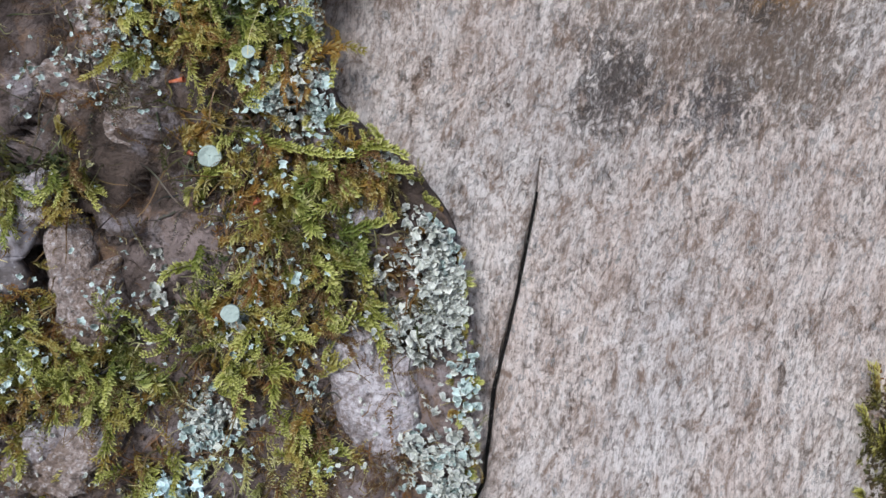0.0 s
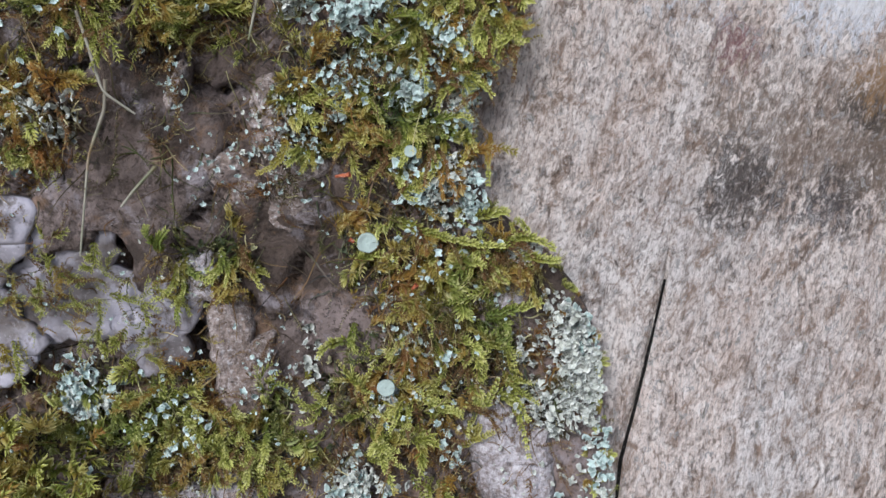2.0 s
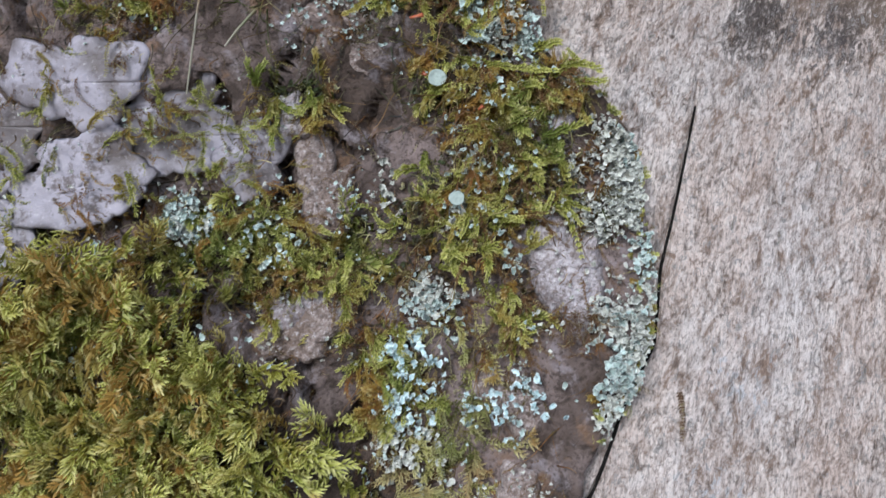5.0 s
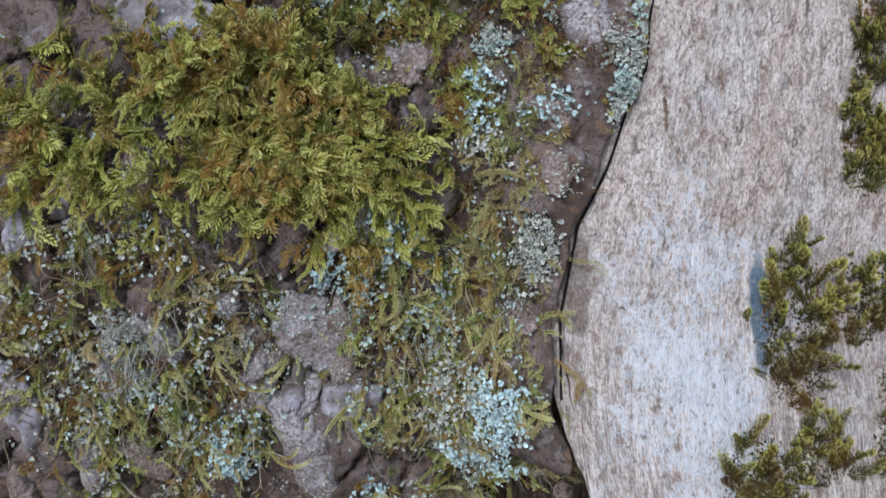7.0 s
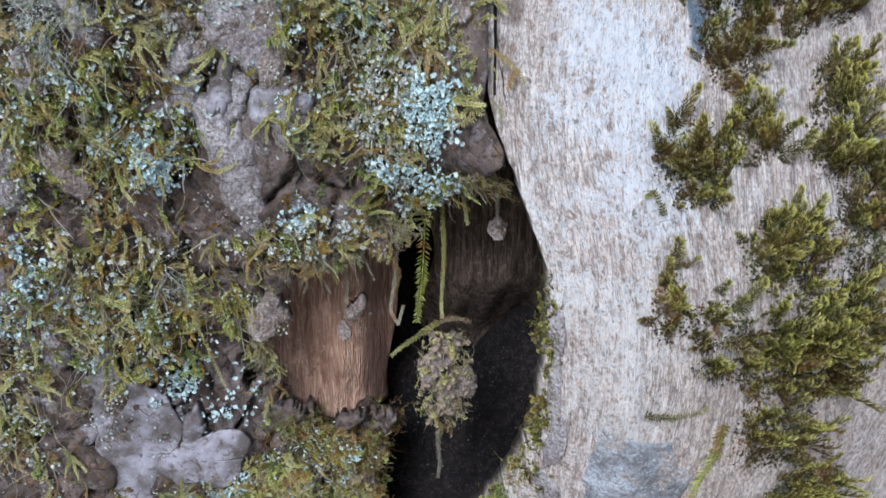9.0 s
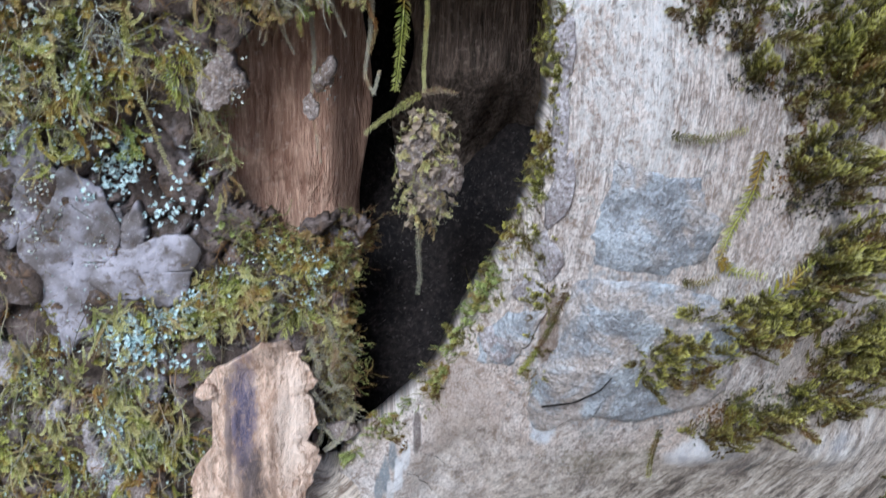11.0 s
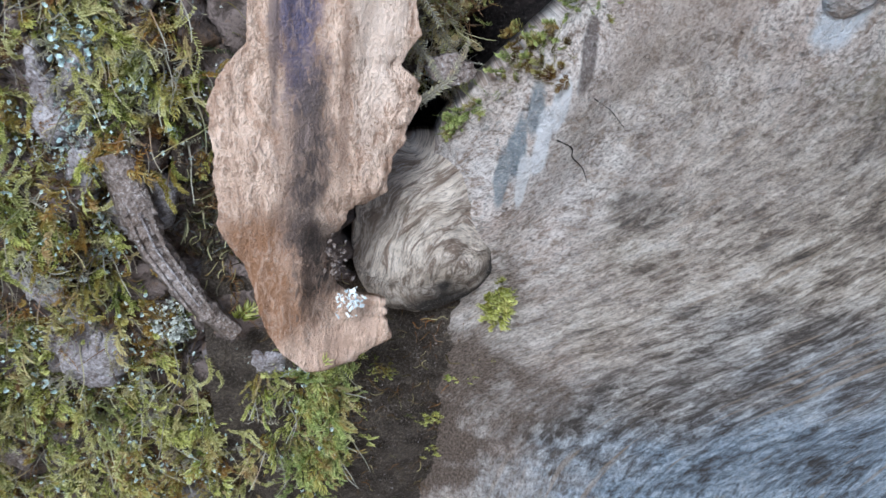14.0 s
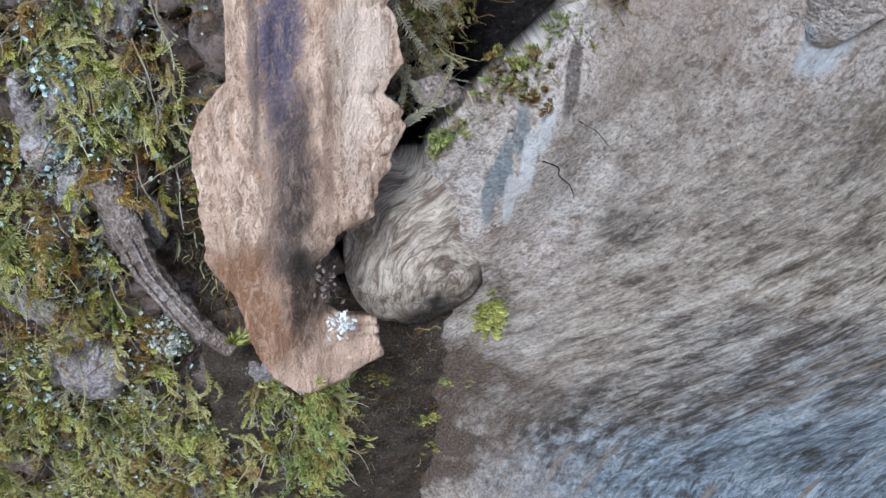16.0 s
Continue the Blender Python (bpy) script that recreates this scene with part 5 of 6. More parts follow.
patch("hollow_crumbs", "pale crumbs on the dark floor of the hollow", "crumbs", hollow_y, (-0.0300, 0.1650, 0.0220, 0.0280), SCALES + TINY, TAN, 0.03, (0.2, 0.5), 0.5, 0, 2, sink=-0.0005, top=90)
for row in RIM_MOSS:
    patch("moss_patch", "brown and green moss beside the rim of the hollow", "moss", wood_y, row, TUFT + THIN, FERNY, 0.5, (0.3, 0.7), 0.6, 2.2, 1.2, tint=(0.0, 1.0), top=34, ragged=0.8)
for row in ((-0.0360, 0.3720, 0.0110, 0.0160), (-0.0350, 0.3450, 0.0130, 0.0170), (-0.0290, 0.3180, 0.0090, 0.0130), (-0.0270, 0.3900, 0.0070, 0.0130)):
    patch("moss_patch", "straggling green moss beside the bare wood", "moss", bark_y, row, STRAGGLY + THIN, OLIVE, 0.16, (0.5, 1.1), 0.4, -1.5, 0.7, tint=(0.0, 1.0), top=150, clump=0.4)
    patch("dead_moss", "brown dead moss beside the bare wood", "dead moss", bark_y, row, THIN + FIBRES, DEAD, 0.22, (0.4, 1.0), 0.3, -1.5, 0.7, top=150)
    patch("lichen_patch", "blue-green lichen scales beside the bare wood", "lichen", bark_y, row, SCALES, AQUA, 0.6, (0.3, 1.0), 0.6, 0, 2, sink=-0.0015, high=0.002, top=260, clump=1.1)
for row in ((-0.0010, 0.4150, 0.0028, 0.0150), (-0.0030, 0.4300, 0.0030, 0.0080), (0.0005, 0.3950, 0.0030, 0.0120)):
    patch("lichen_patch", "pale lichen crust on the edge of the bark", "lichen", bark_y, row, SCALES, PALE, 3.0, (0.4, 1.5), 1.2, 0, 2, sink=-0.0008, high=0.0025, top=500, clump=0.75)
for k, z in enumerate(np.arange(0.384, 0.474, 0.006)):
    row = (float(bark_right(z)) - 0.0009, float(z), 0.0024, 0.0045)
    patch("lichen_patch", "pale and blue-green lichen along the edge of the bark", "lichen", bark_y, row, SCALES, (PALE, AQUA, FELT)[k % 3], 4.0, (0.3, 1.3), 0.8, 0, 2, sink=-0.0008, high=0.0012, top=130, ragged=0.6, clump=0.4)
    patch("moss_patch", "small moss shoots along the edge of the bark", "moss", bark_y, row, TUFT + THIN[:2], MOSS, 0.5, (0.2, 0.5), 0.6, -0.8, 1.6, tint=(0.1, 1.0), top=9, ragged=0.6)
patch("moss_patch", "bright green moss cushion at the foot", "moss", bark_y, (-0.0740, 0.0250, 0.0120, 0.0280), BUSHY + TUFT, DEEP, 0.30, (0.4, 0.8), 0.7, -0.6, 1.2, tint=(0.0, 0.9), high=0.003, top=260)
for row in AQUA_UPPER:
    patch("lichen_patch", "blue-green scaly lichen on bark", "lichen", bark_y, row, SCALES, (AQUA, AQUA, PALE)[int(row[0] * 1e4) % 3], 2.6, (0.4, 1.5), 0.8, 0, 2, sink=-0.0014, high=0.004, top=320, ragged=0.7, clump=0.85)
for row in AQUA_LOWER:
    patch("lichen_patch", "vivid blue-green leafy lichen on bark", "lichen", bark_y, row, SCALES, BRIGHT, 3.2, (0.5, 1.6), 0.8, 0, 2, sink=-0.0024, high=0.0045, top=620, ragged=0.5, clump=0.8)
for row in PALE_SPOTS:
    patch("lichen_patch", "pale grey crusty lichen scales on bark", "lichen", bark_y, row, SCALES, PALE, 3.5, (0.4, 1.6), 1.2, 0, 2, sink=-0.0009, high=0.0034, top=700, ragged=0.45, clump=0.7)
    # dark crumbs under the scales paint the shade between them
    patch("moss_felt", "dark crumbs for the shade between lichen scales", "moss", bark_y, row, SCALES[:6] + TINY, FELT, 2.5, (0.4, 1.2), 0.6, -1.2, 2.0, sink=-0.0006, high=0.001, top=260, ragged=0.4)
for row in ALL_MOSS:
    patch("dead_moss", "dry brown moss stems in the bark", "dead moss", bark_y, row, FIBRES + THIN[:4] + TINY, DEAD, 0.10 if row[1] > 0.26 else 0.05, (0.5, 1.2), 0.35, -1.3, 1.3, top=130, sink=0.0002)
for row in MOSS_LOWER + MOSS_FOOT:
    patch("dry_fibres", "tangled grey dry fibres on bark", "fibres", bark_y, row, FIBRES + THIN[4:], GREY, 0.08, (0.5, 1.5), 0.5, -1.4, 1.1, top=70, sink=-0.001)
for k, row in enumerate(ALL_MOSS + MOSS_BAND):
    x, z, rx, rz = row
    patch("lichen_crumbs", "scattered pale lichen crumbs among the moss", "lichen", bark_y, (x, z, rx * 1.15, rz * 1.15), SCALES, (AQUA, PALE)[k % 2], 0.07, (0.2, 0.6), 0.8, 0, 2, sink=-0.0015, high=0.003, top=200, clump=0.5)
    patch("lichen_crumbs", "small blue-green lichen scales among the moss", "lichen", bark_y, (x, z, rx, rz), SCALES, AQUA, 0.30, (0.3, 1.2), 0.8, 0, 2, sink=-0.0035, high=0.003, top=260, clump=1.05)


# dark litter, thicker higher up, where it also paints shade into the gaps
for x in (-0.145, -0.105, -0.065, -0.025):
    for z in (0.48, 0.44, 0.40, 0.36, 0.32, 0.28, 0.24, 0.20, 0.16, 0.12, 0.08, 0.04):
        row = (x, z, 0.026, 0.026)
        patch("bark_litter", "dark fibres and crumbs caught in the bark, also for its shaded gaps", "litter", bark_y, row, TINY + FIBRES[:3] + THIN[:2], (FELT, DEAD)[int(z * 100) % 8 == 0], 0.16 if z > 0.36 else 0.025, (0.4, 1.0), 0.3, -1.2, 1.6, sink=0.0, top=230, clump=0.5)

# single braided shoots, each leaf set over the next
def braid_leaves(points, wide, lift, depth=None):
    """Points, faces and the place along the shoot of one braided shoot over the bark."""
    px, pz = np.array(points).T
    depth = bark_y(px, pz) if depth is None else depth
    pts = np.stack([px, depth - lift * np.array([0.4, 0.7, 1.0]), pz], -1)
    n = max(10, int(np.linalg.norm(pts[2] - pts[0]) / 0.00048))
    t = np.linspace(0, 1, n)[:, None]
    p = (1 - t) ** 2 * pts[0] + 2 * t * (1 - t) * (2 * pts[1] - (pts[0] + pts[2]) / 2) + t * t * pts[2]
    d = unit(np.gradient(p, axis=0))
    up = np.repeat(np.array([[0.0, -1.0, 0.15]]), n, 0)
    side = unit(np.cross(d, up))
    sway = t * (1 - t) * 0.0016
    p = p + side * np.cumsum(rng.normal(0, 0.25, (n, 1)), 0) * sway + up * np.sin(t * rng.uniform(3, 8) + rng.uniform(0, 6)) * 0.0004
    jig = lambda: 0.22 * rng.normal(size=(n, 1))
    size = wide * rng.uniform(0.75, 1.2, n) * (1.0 - 0.5 * t[:, 0]) * np.minimum(1, 0.5 + 3 * t[:, 0])
    bits = []
    for s in (1, -1):
        bits.append((p - up * 0.0002, unit(d * 0.9 + s * side * (0.8 + jig()) + up * jig()), up, size * 0.85, size * 0.46))
        bits.append((p + d * 0.0002 + s * side * size[:, None] * 0.12 + up * 0.0002, unit(d + s * side * (0.42 + jig()) + up * (0.38 + jig())), up, size * 0.72, size * 0.46))
    base, way, upp, ln, wd = (np.concatenate([b[i] for b in bits]) for i in range(5))
    V, T, A = leaves(base, way, upp, ln, wd, 0.45)
    grow = np.tile(np.repeat(t[:, 0], 4), 4)
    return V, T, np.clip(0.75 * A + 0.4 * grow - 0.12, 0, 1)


def braid(points, wide, material, name="moss_shoot", label="braided yellow-green moss shoot", lift=0.0045, tint=0.2):
    V, T, A = braid_leaves(points, wide, lift)
    ob = part(name, mesh_of(name, V, T, material, {"along": A, "tint": np.full(len(V), tint)}, False))
    return tagged(ob, label, "moss", "braided moss shoots on the bark")


def braid_field(row, count, wide, long, material, label, head=-1.2, spread=1.1, lift=(0.003, 0.008), tint=(0.0, 1.0)):
    """Many braided shoots, some of them forked, over an oval of bark."""
    px, pz = oval(*row, count, 0.3)
    rows = []
    for x, z in zip(px, pz):
        h, bend, ln = head + spread * rng.normal(), rng.normal() * 0.9, rng.uniform(*long)
        u, high, w = rng.uniform(*tint), rng.uniform(*lift), rng.uniform(*wide)
        for q in range(rng.integers(1, 4)):
            a, s = h + (0, 0.7, -0.6)[q], (1.0, 0.65, 0.55)[q] * ln
            p0 = (x + 0.3 * ln * math.cos(h) * (q > 0), z + 0.3 * ln * math.sin(h) * (q > 0))
            p1 = (p0[0] + 0.5 * s * math.cos(a), p0[1] + 0.5 * s * math.sin(a))
            p2 = (p1[0] + 0.5 * s * math.cos(a + bend), p1[1] + 0.5 * s * math.sin(a + bend))
            rows.append(((p0, p1, p2), w * (1.0 if q == 0 else 0.8), high, u))
    P = np.array([r[0] for r in rows])
    depth = bark_y(P[..., 0], P[..., 1])
    clear = free_of_hole(P[:, 0, 0], P[:, 0, 1]) & free_of_hole(P[:, 2, 0], P[:, 2, 1]) & (P[:, 2, 0] < bark_right(P[:, 2, 1]) + 0.004)
    Vs, Ts, As, Us, off = [], [], [], [], 0
    for k in np.nonzero(clear)[0]:
        points, w, high, u = rows[k]
        V, T, A = braid_leaves(points, w, high, depth[k])
        Vs.append(V), Ts.append(T + off), As.append(A), Us.append(np.full(len(V), u))
        off += len(V)
    if Vs:
        V, T, A, U = (np.concatenate(q) for q in (Vs, Ts, As, Us))
        tagged(part("moss_shoots", mesh_of("moss_shoots", V, T, material, {"along": A, "tint": U}, False)), label, "moss", "", "stuff")


for k, row in enumerate(MOSS_FOOT):
    braid_field(row, 24, (0.0008, 0.0016), (0.004, 0.011), (OLIVE, MOSS, OLIVE)[k % 3], "leafy green moss shoots over the foot of the trunk")
for k, row in enumerate(MOSS_LOWER):
    braid_field(row, 22, (0.0010, 0.0018), (0.006, 0.014), (MOSS, OLIVE, OLIVE)[k % 3], "leafy moss shoots straggling over bark")
for k, row in enumerate(MOSS_UPPER):
    braid_field(row, 9, (0.0005, 0.0010), (0.003, 0.007), DEAD, "rusty dead moss shoots among lichen on bark", -1.2, 1.0, (0.003, 0.007), (0.0, 0.8))
    braid_field(row, 12, (0.0010, 0.0017), (0.003, 0.007), MOSS, "braided moss shoots among lichen on bark", -0.6, 1.4, (0.002, 0.006), (0.0, 0.9))
for k, row in enumerate(MOSS_BAND):
    braid_field(row, 24, (0.0011, 0.0020), (0.005, 0.011), LUSH, "leafy yellow-green moss shoots in the thick moss", lift=(0.007, 0.012), tint=(0.0, 0.7))
for row in ((-0.0740, 0.0300, 0.0090, 0.0200), (-0.0760, 0.0480, 0.0080, 0.0100)):
    braid_field(row, 46, (0.0010, 0.0017), (0.004, 0.009), DEEP, "green spiky moss shoots fanning over the soil", -0.9, 1.0, (0.003, 0.009), (0.0, 0.8))


for k, row in enumerate(BRAIDS):
    braid(row, 0.0017, MOSS, tint=[0.1, 0.3, 0.5, 0.2][k % 4])
for k, row in enumerate(BRAIDS_THIN):
    braid(row, 0.0011, MOSS, tint=[0.6, 0.3, 0.8][k % 3])


# ---- bark plates and crusts: parts of the trunk ----
def plate(row, f, material, thick, lift, name, seed, label="", jag=0.6, mound=0.0, relief=0.0006, curled=0.0009):
    x, z, rx, rz = row
    u, v = np.meshgrid(np.linspace(0, 2 * math.pi, 97), np.linspace(0.02, 1, 16))
    c, s = np.cos(u), np.sin(u)
    turn = np.arange(7) * 0.9 + 0.5 * np.sin(seed * 7.3 + np.arange(7) * 2.1)
    far = 0.95 + 0.30 * np.sin(seed * 3.7 + np.arange(7) * 4.3)
    out = sum((np.maximum(np.cos(u - a), 0) / k) ** 7 for k, a in zip(far, turn)) ** (-1 / 7)
    out = np.minimum(out, 1.45) + 0.30 * jag * rough(c, s, 2.1, seed + 1, 5)
    X, Z = x + rx * v * c * out, z + rz * v * s * out
    curl = smooth(0.6, 1.0, v) * (0.5 + rough(c, s, 1.0, seed + 3, 2))
    Y = f(X, Z) - lift - curled * curl + relief * rough(X, Z, 260, seed, 4) + (0.0012 * v**8 if curled < 0.001 else 0.0) + mound * v**4
    keep = np.ones((15, 96), bool)
    return part(name, sheet(name, X, Y, Z, keep, thick, material), trunk, label)


def smooth_bark(x, z):
    """The bark without its fine relief, for the plates that lie on it."""
    y = curve(z, BARK) + 0.002 * np.sin(x * 60 + z * 35) + 0.004 + 0.0018 * rough(x, z * 0.7, 38, 5, 1)
    over = wood_y(x, z) - 0.0055
    return np.where(z > 0.27, y + (np.minimum(y, over) - y) * smooth(0.275, 0.295, z) * smooth(-0.065, -0.04, x), y)


for k, row in enumerate(LILAC_UPPER + LILAC_LOWER):
    if k < 6 or k in (9, 15, 16, 17):
        x, z, rx, rz = row
        plate((x, z, rx * 1.6, rz * 1.6), smooth_bark, SHELL, 0.0012, 0.0012 + 0.0011 * (k % 3), "bark_plate", 50 + k, "smooth lilac-grey bark plate with a lifted edge", 0.75, 0.0012, 0.0005, 0.0011)
    else:
        plate(row, smooth_bark, LILAC, 0.004, 0.0016 + 0.0005 * (k % 3), "bark_plate", 50 + k, "rough lilac-grey bark plate", 0.9, 0.0022)
for k, row in enumerate(TAN_UPPER + TAN_LOWER):
    plate(row, smooth_bark, TAN, 0.004, 0.0018 + 0.0005 * (k % 2), "bark_plate", 90 + k, "tan-brown rough bark plate", 0.9, 0.0022)
for k, (x, z, rx, rz) in enumerate(LILAC_UPPER[6:9] + TAN_UPPER + LILAC_LOWER + TAN_LOWER):
    row = (x, z, rx * 1.2, rz * 1.2)
    patch("lichen_crumbs", "small pale lichen crumbs on a bark plate", "lichen", smooth_bark, row, SCALES, (PALE, AQUA)[k % 2], 0.9, (0.25, 0.9), 0.8, 0, 2, sink=-0.0024, top=160, clump=0.9)
    patch("bark_litter", "brown threads and crumbs on a bark plate", "litter", smooth_bark, row, TINY + THIN[:2], DEAD, 0.35, (0.25, 0.6), 0.3, -1.2, 1.6, sink=-0.0022, top=60, ragged=0.6, clump=0.6)
for k, (x, z, rx, rz) in enumerate(LILAC_UPPER[:6] + LILAC_UPPER[9:10]):
    row = (x, z, rx * 1.5, rz * 1.5)
    patch("lichen_crumbs", "small pale lichen crumbs on smooth bark", "lichen", smooth_bark, row, SCALES, (PALE, AQUA)[k % 2], 0.5, (0.2, 0.8), 0.8, 0, 2, sink=-0.0032, top=60, ragged=0.7, clump=0.95)
    patch("moss_patch", "stray moss shoots creeping over smooth bark", "moss", smooth_bark, row, THIN + STRAGGLY[:4], MOSS, 0.3, (0.35, 0.8), 0.35, -0.9, 1.4, sink=-0.0030, tint=(0.1, 1.0), top=16, ragged=0.9)
    patch("dead_moss", "rusty threads on smooth bark", "dead moss", smooth_bark, row, TINY + THIN[:3], DEAD, 0.3, (0.3, 0.8), 0.3, -0.9, 1.6, sink=-0.0028, top=26, ragged=0.9, clump=0.5)
scatter = random.Random(23)
for k in range(64):
    x, z = scatter.uniform(-0.19, -0.06), scatter.uniform(-0.02, 0.375)
    rx, rz = scatter.uniform(0.004, 0.009), scatter.uniform(0.005, 0.013)
    if z > 0.12 and x > -0.105 and z < 0.285 or z < 0.13 and x > -0.098:
        continue
    plate((x, z, rx, rz), smooth_bark, (LILAC, SHELL, LILAC, TAN)[k % 4], 0.003, scatter.uniform(0.0005, 0.0032), "bark_plate", 300 + k, "pale lilac-grey bark face under moss", 0.9, 0.0014)
FOOT_PLATES = [(-0.1710, 0.0210, 0.0060, 0.0110), (-0.1640, 0.0080, 0.0060, 0.0080), (-0.1265, 0.0520, 0.0050, 0.0110), (-0.1224, 0.1040, 0.0040, 0.0080), (-0.1130, -0.0060, 0.0090, 0.0100), (-0.1285, 0.1224, 0.0035, 0.0060),
               (-0.1210, 0.1250, 0.0045, 0.0045), (-0.1273, 0.1140, 0.0040, 0.0060), (-0.1150, 0.0080, 0.0060, 0.0060), (-0.0870, 0.0560, 0.0050, 0.0060),
               (-0.1235, 0.3265, 0.0070, 0.0060), (-0.1050, 0.3360, 0.0050, 0.0045), (-0.1400, 0.3120, 0.0050, 0.0080), (-0.0985, 0.3170, 0.0040, 0.0050)]
for k, row in enumerate(FOOT_PLATES):
    plate(row, smooth_bark, (LILAC, SHELL)[k == 0], 0.004, 0.0034, "bark_plate", 170 + k, "lilac-grey bark plate among moss", 0.8, 0.002)
for k, row in enumerate(CRUST):
    if k in (2, 3, 4):
        plate(row, wood_y, LILAC, 0.003, 0.0008, "wood_crust", 120 + k, "pale grey scale of old crust", 0.4)


def slab(outline, f, material, lift, name, seed, label):
    """A thin crust with a broken outline, told by a few corners."""
    pts = np.array(outline + outline[:1])
    mid = pts[:-1].mean(0)
    u = np.linspace(0, 1, 161)
    edge = np.stack([np.interp(u * (len(pts) - 1), np.arange(len(pts)), pts[:, i]) for i in (0, 1)], -1)
    edge = edge + 0.0011 * np.stack([rough(edge[:, 0], edge[:, 1], 260, seed), rough(edge[:, 0], edge[:, 1], 260, seed + 1)], -1)
    edge[-1] = edge[0]
    v = np.linspace(0.02, 1, 34)[:, None]
    X, Z = mid[0] + v * (edge[:, 0] - mid[0]), mid[1] + v * (edge[:, 1] - mid[1])
    Y = f(X, Z) - lift - 0.0008 * rough(X, Z, 60, seed, 2) + 0.0004 * rough(X, Z, 300, seed, 3) + 0.0012 * v**12
    return part(name, sheet(name, X, Y, Z, np.ones((33, 160), bool), 0.003, material), trunk, label)


slab([(0.0092, 0.2307), (0.018, 0.2295), (0.0273, 0.2281), (0.0300, 0.222), (0.0354, 0.2161), (0.0330, 0.208), (0.0248, 0.2040), (0.0085, 0.2040), (0.0065, 0.212)], wood_y, BLUE, 0.0010, "wood_crust", 131, "thin blue-grey crust with a stepped edge on bare wood")
slab([(0.0047, 0.1985), (0.0030, 0.1800), (-0.0010, 0.1690), (-0.0012, 0.1600), (0.0010, 0.1520), (0.0040, 0.1505), (0.0080, 0.1580), (0.0140, 0.1600), (0.0222, 0.1590), (0.033, 0.160), (0.046, 0.170), (0.047, 0.186), (0.036, 0.199), (0.0248, 0.2015), (0.0110, 0.2020)], wood_y, BLUE, 0.0020, "wood_crust", 133, "blue-grey crust plate lifting from the wood")


slab([(-0.0148, 0.1690), (-0.0143, 0.1771), (-0.0075, 0.1857), (0.0002, 0.1905), (-0.0026, 0.1803), (-0.0062, 0.1702)], wood_y, BLUE, 0.0012, "wood_crust", 137, "pale blue-grey crust plate beside the rim of the hollow")


# ---- small things, space by space ----
def strand(points, wide, material, name, label, category, leafy=True, tint=0.3, group=""):
    """A single shoot or dry stem through points in space."""
    pts = np.array(points, float)
    k = np.arange(len(pts))
    long = np.linalg.norm(np.diff(pts, axis=0), axis=1).sum()
    n = max(8, int(long / (max(0.00045, wide * 0.36) if leafy else 0.0006)))
    s = np.linspace(0, len(pts) - 1, n)
    p = np.stack([np.interp(s, k, pts[:, i]) for i in range(3)], -1)
    for _ in range(3):
        p[1:-1] = (p[:-2] + 2 * p[1:-1] + p[2:]) / 4
    d, t = unit(np.gradient(p, axis=0)), np.linspace(0, 1, n)
    if leafy:
        up = unit(np.array([[0.0, -1.0, 0.25]]) - d * (d @ np.array([0.0, -1.0, 0.25]))[:, None])
        side = np.cross(up, d)
        size = wide * (1.1 - 0.5 * t)
        slim = 0.4 if wide < 0.0014 else 0.24
        bits = [(p + q * 0.0001 * side, unit(d * (0.8 + 0.2 * rng.normal(size=(n, 1))) + q * side + up * (0.2 + 0.3 * rng.normal(size=(n, 1)))), up, size * rng.uniform(0.7, 1.2, n), size * slim) for q in (0.9, -0.9)] + [(p, unit(d + up * 0.4), up, size * 0.7, size * slim)]
        base, way, upp, ln, wd = (np.concatenate([x[i] for x in bits]) for i in range(5))
        V, T, A = leaves(base, way, upp, ln, wd, 0.4)
        A = np.clip(0.6 * A + 0.4 * np.tile(np.repeat(t, 4), 3), 0, 1)
    else:
        a = np.arange(5) * 2 * math.pi / 5
        x1 = unit(np.cross(d, np.array([[0.3, 0.9, 0.2]])))
        x2 = np.cross(d, x1)
        r = wide * (1 - 0.5 * t) * (1 + 0.22 * rough(s, 0 * s, 5.0, 77, 4))
        V = (p[:, None] + r[:, None, None] * (np.cos(a)[None, :, None] * x1[:, None] + np.sin(a)[None, :, None] * x2[:, None])).reshape(-1, 3)
        i = np.arange(n - 1)[:, None] * 5
        T = np.concatenate([np.concatenate([i + [q, (q + 1) % 5, 5 + (q + 1) % 5], i + [q, 5 + (q + 1) % 5, 5 + q]]) for q in range(5)])
        A = np.repeat(t, 5)
    ob = part(name, mesh_of(name, V, T, material, {"along": A, "tint": np.full(len(V), tint)}, not leafy))
    return tagged(ob, label, category, group)


def on(f, row, out=0.001):
    """Points a little off a surface from (x, z) pairs."""
    return [(x, float(f(np.array(x), np.array(z))) - out, z) for x, z in row]


def chip(x, y, z, rx, rz, material, seed, label, thick=0.0012, name="bark_chip", lean=0.0):
    """A loose, ragged chip of bark."""
    u, v = np.meshgrid(np.linspace(0, 2 * math.pi, 49), np.linspace(0.02, 1, 10))
    out = 1 + 0.35 * rough(np.cos(u) * 1.2, np.sin(u) * 1.2, 1.8, seed, 4)
    X, Z = x + rx * v * np.cos(u) * out, z + rz * v * np.sin(u) * out
    Y = y + lean * (X - x) + 0.35 * rx * (v * np.cos(u)) ** 2 + 0.0006 * rough(X, Z, 400, seed, 3)
    ob = part(name, sheet(name, X, Y, Z, np.ones((9, 48), bool), thick, material))
    return tagged(ob, label, "bark chip")


CUPM = make_lichen("grey_green_cup_lichen", (0.20, 0.26, 0.235), (0.40, 0.47, 0.43), (0.5, 0.58, 0.54))
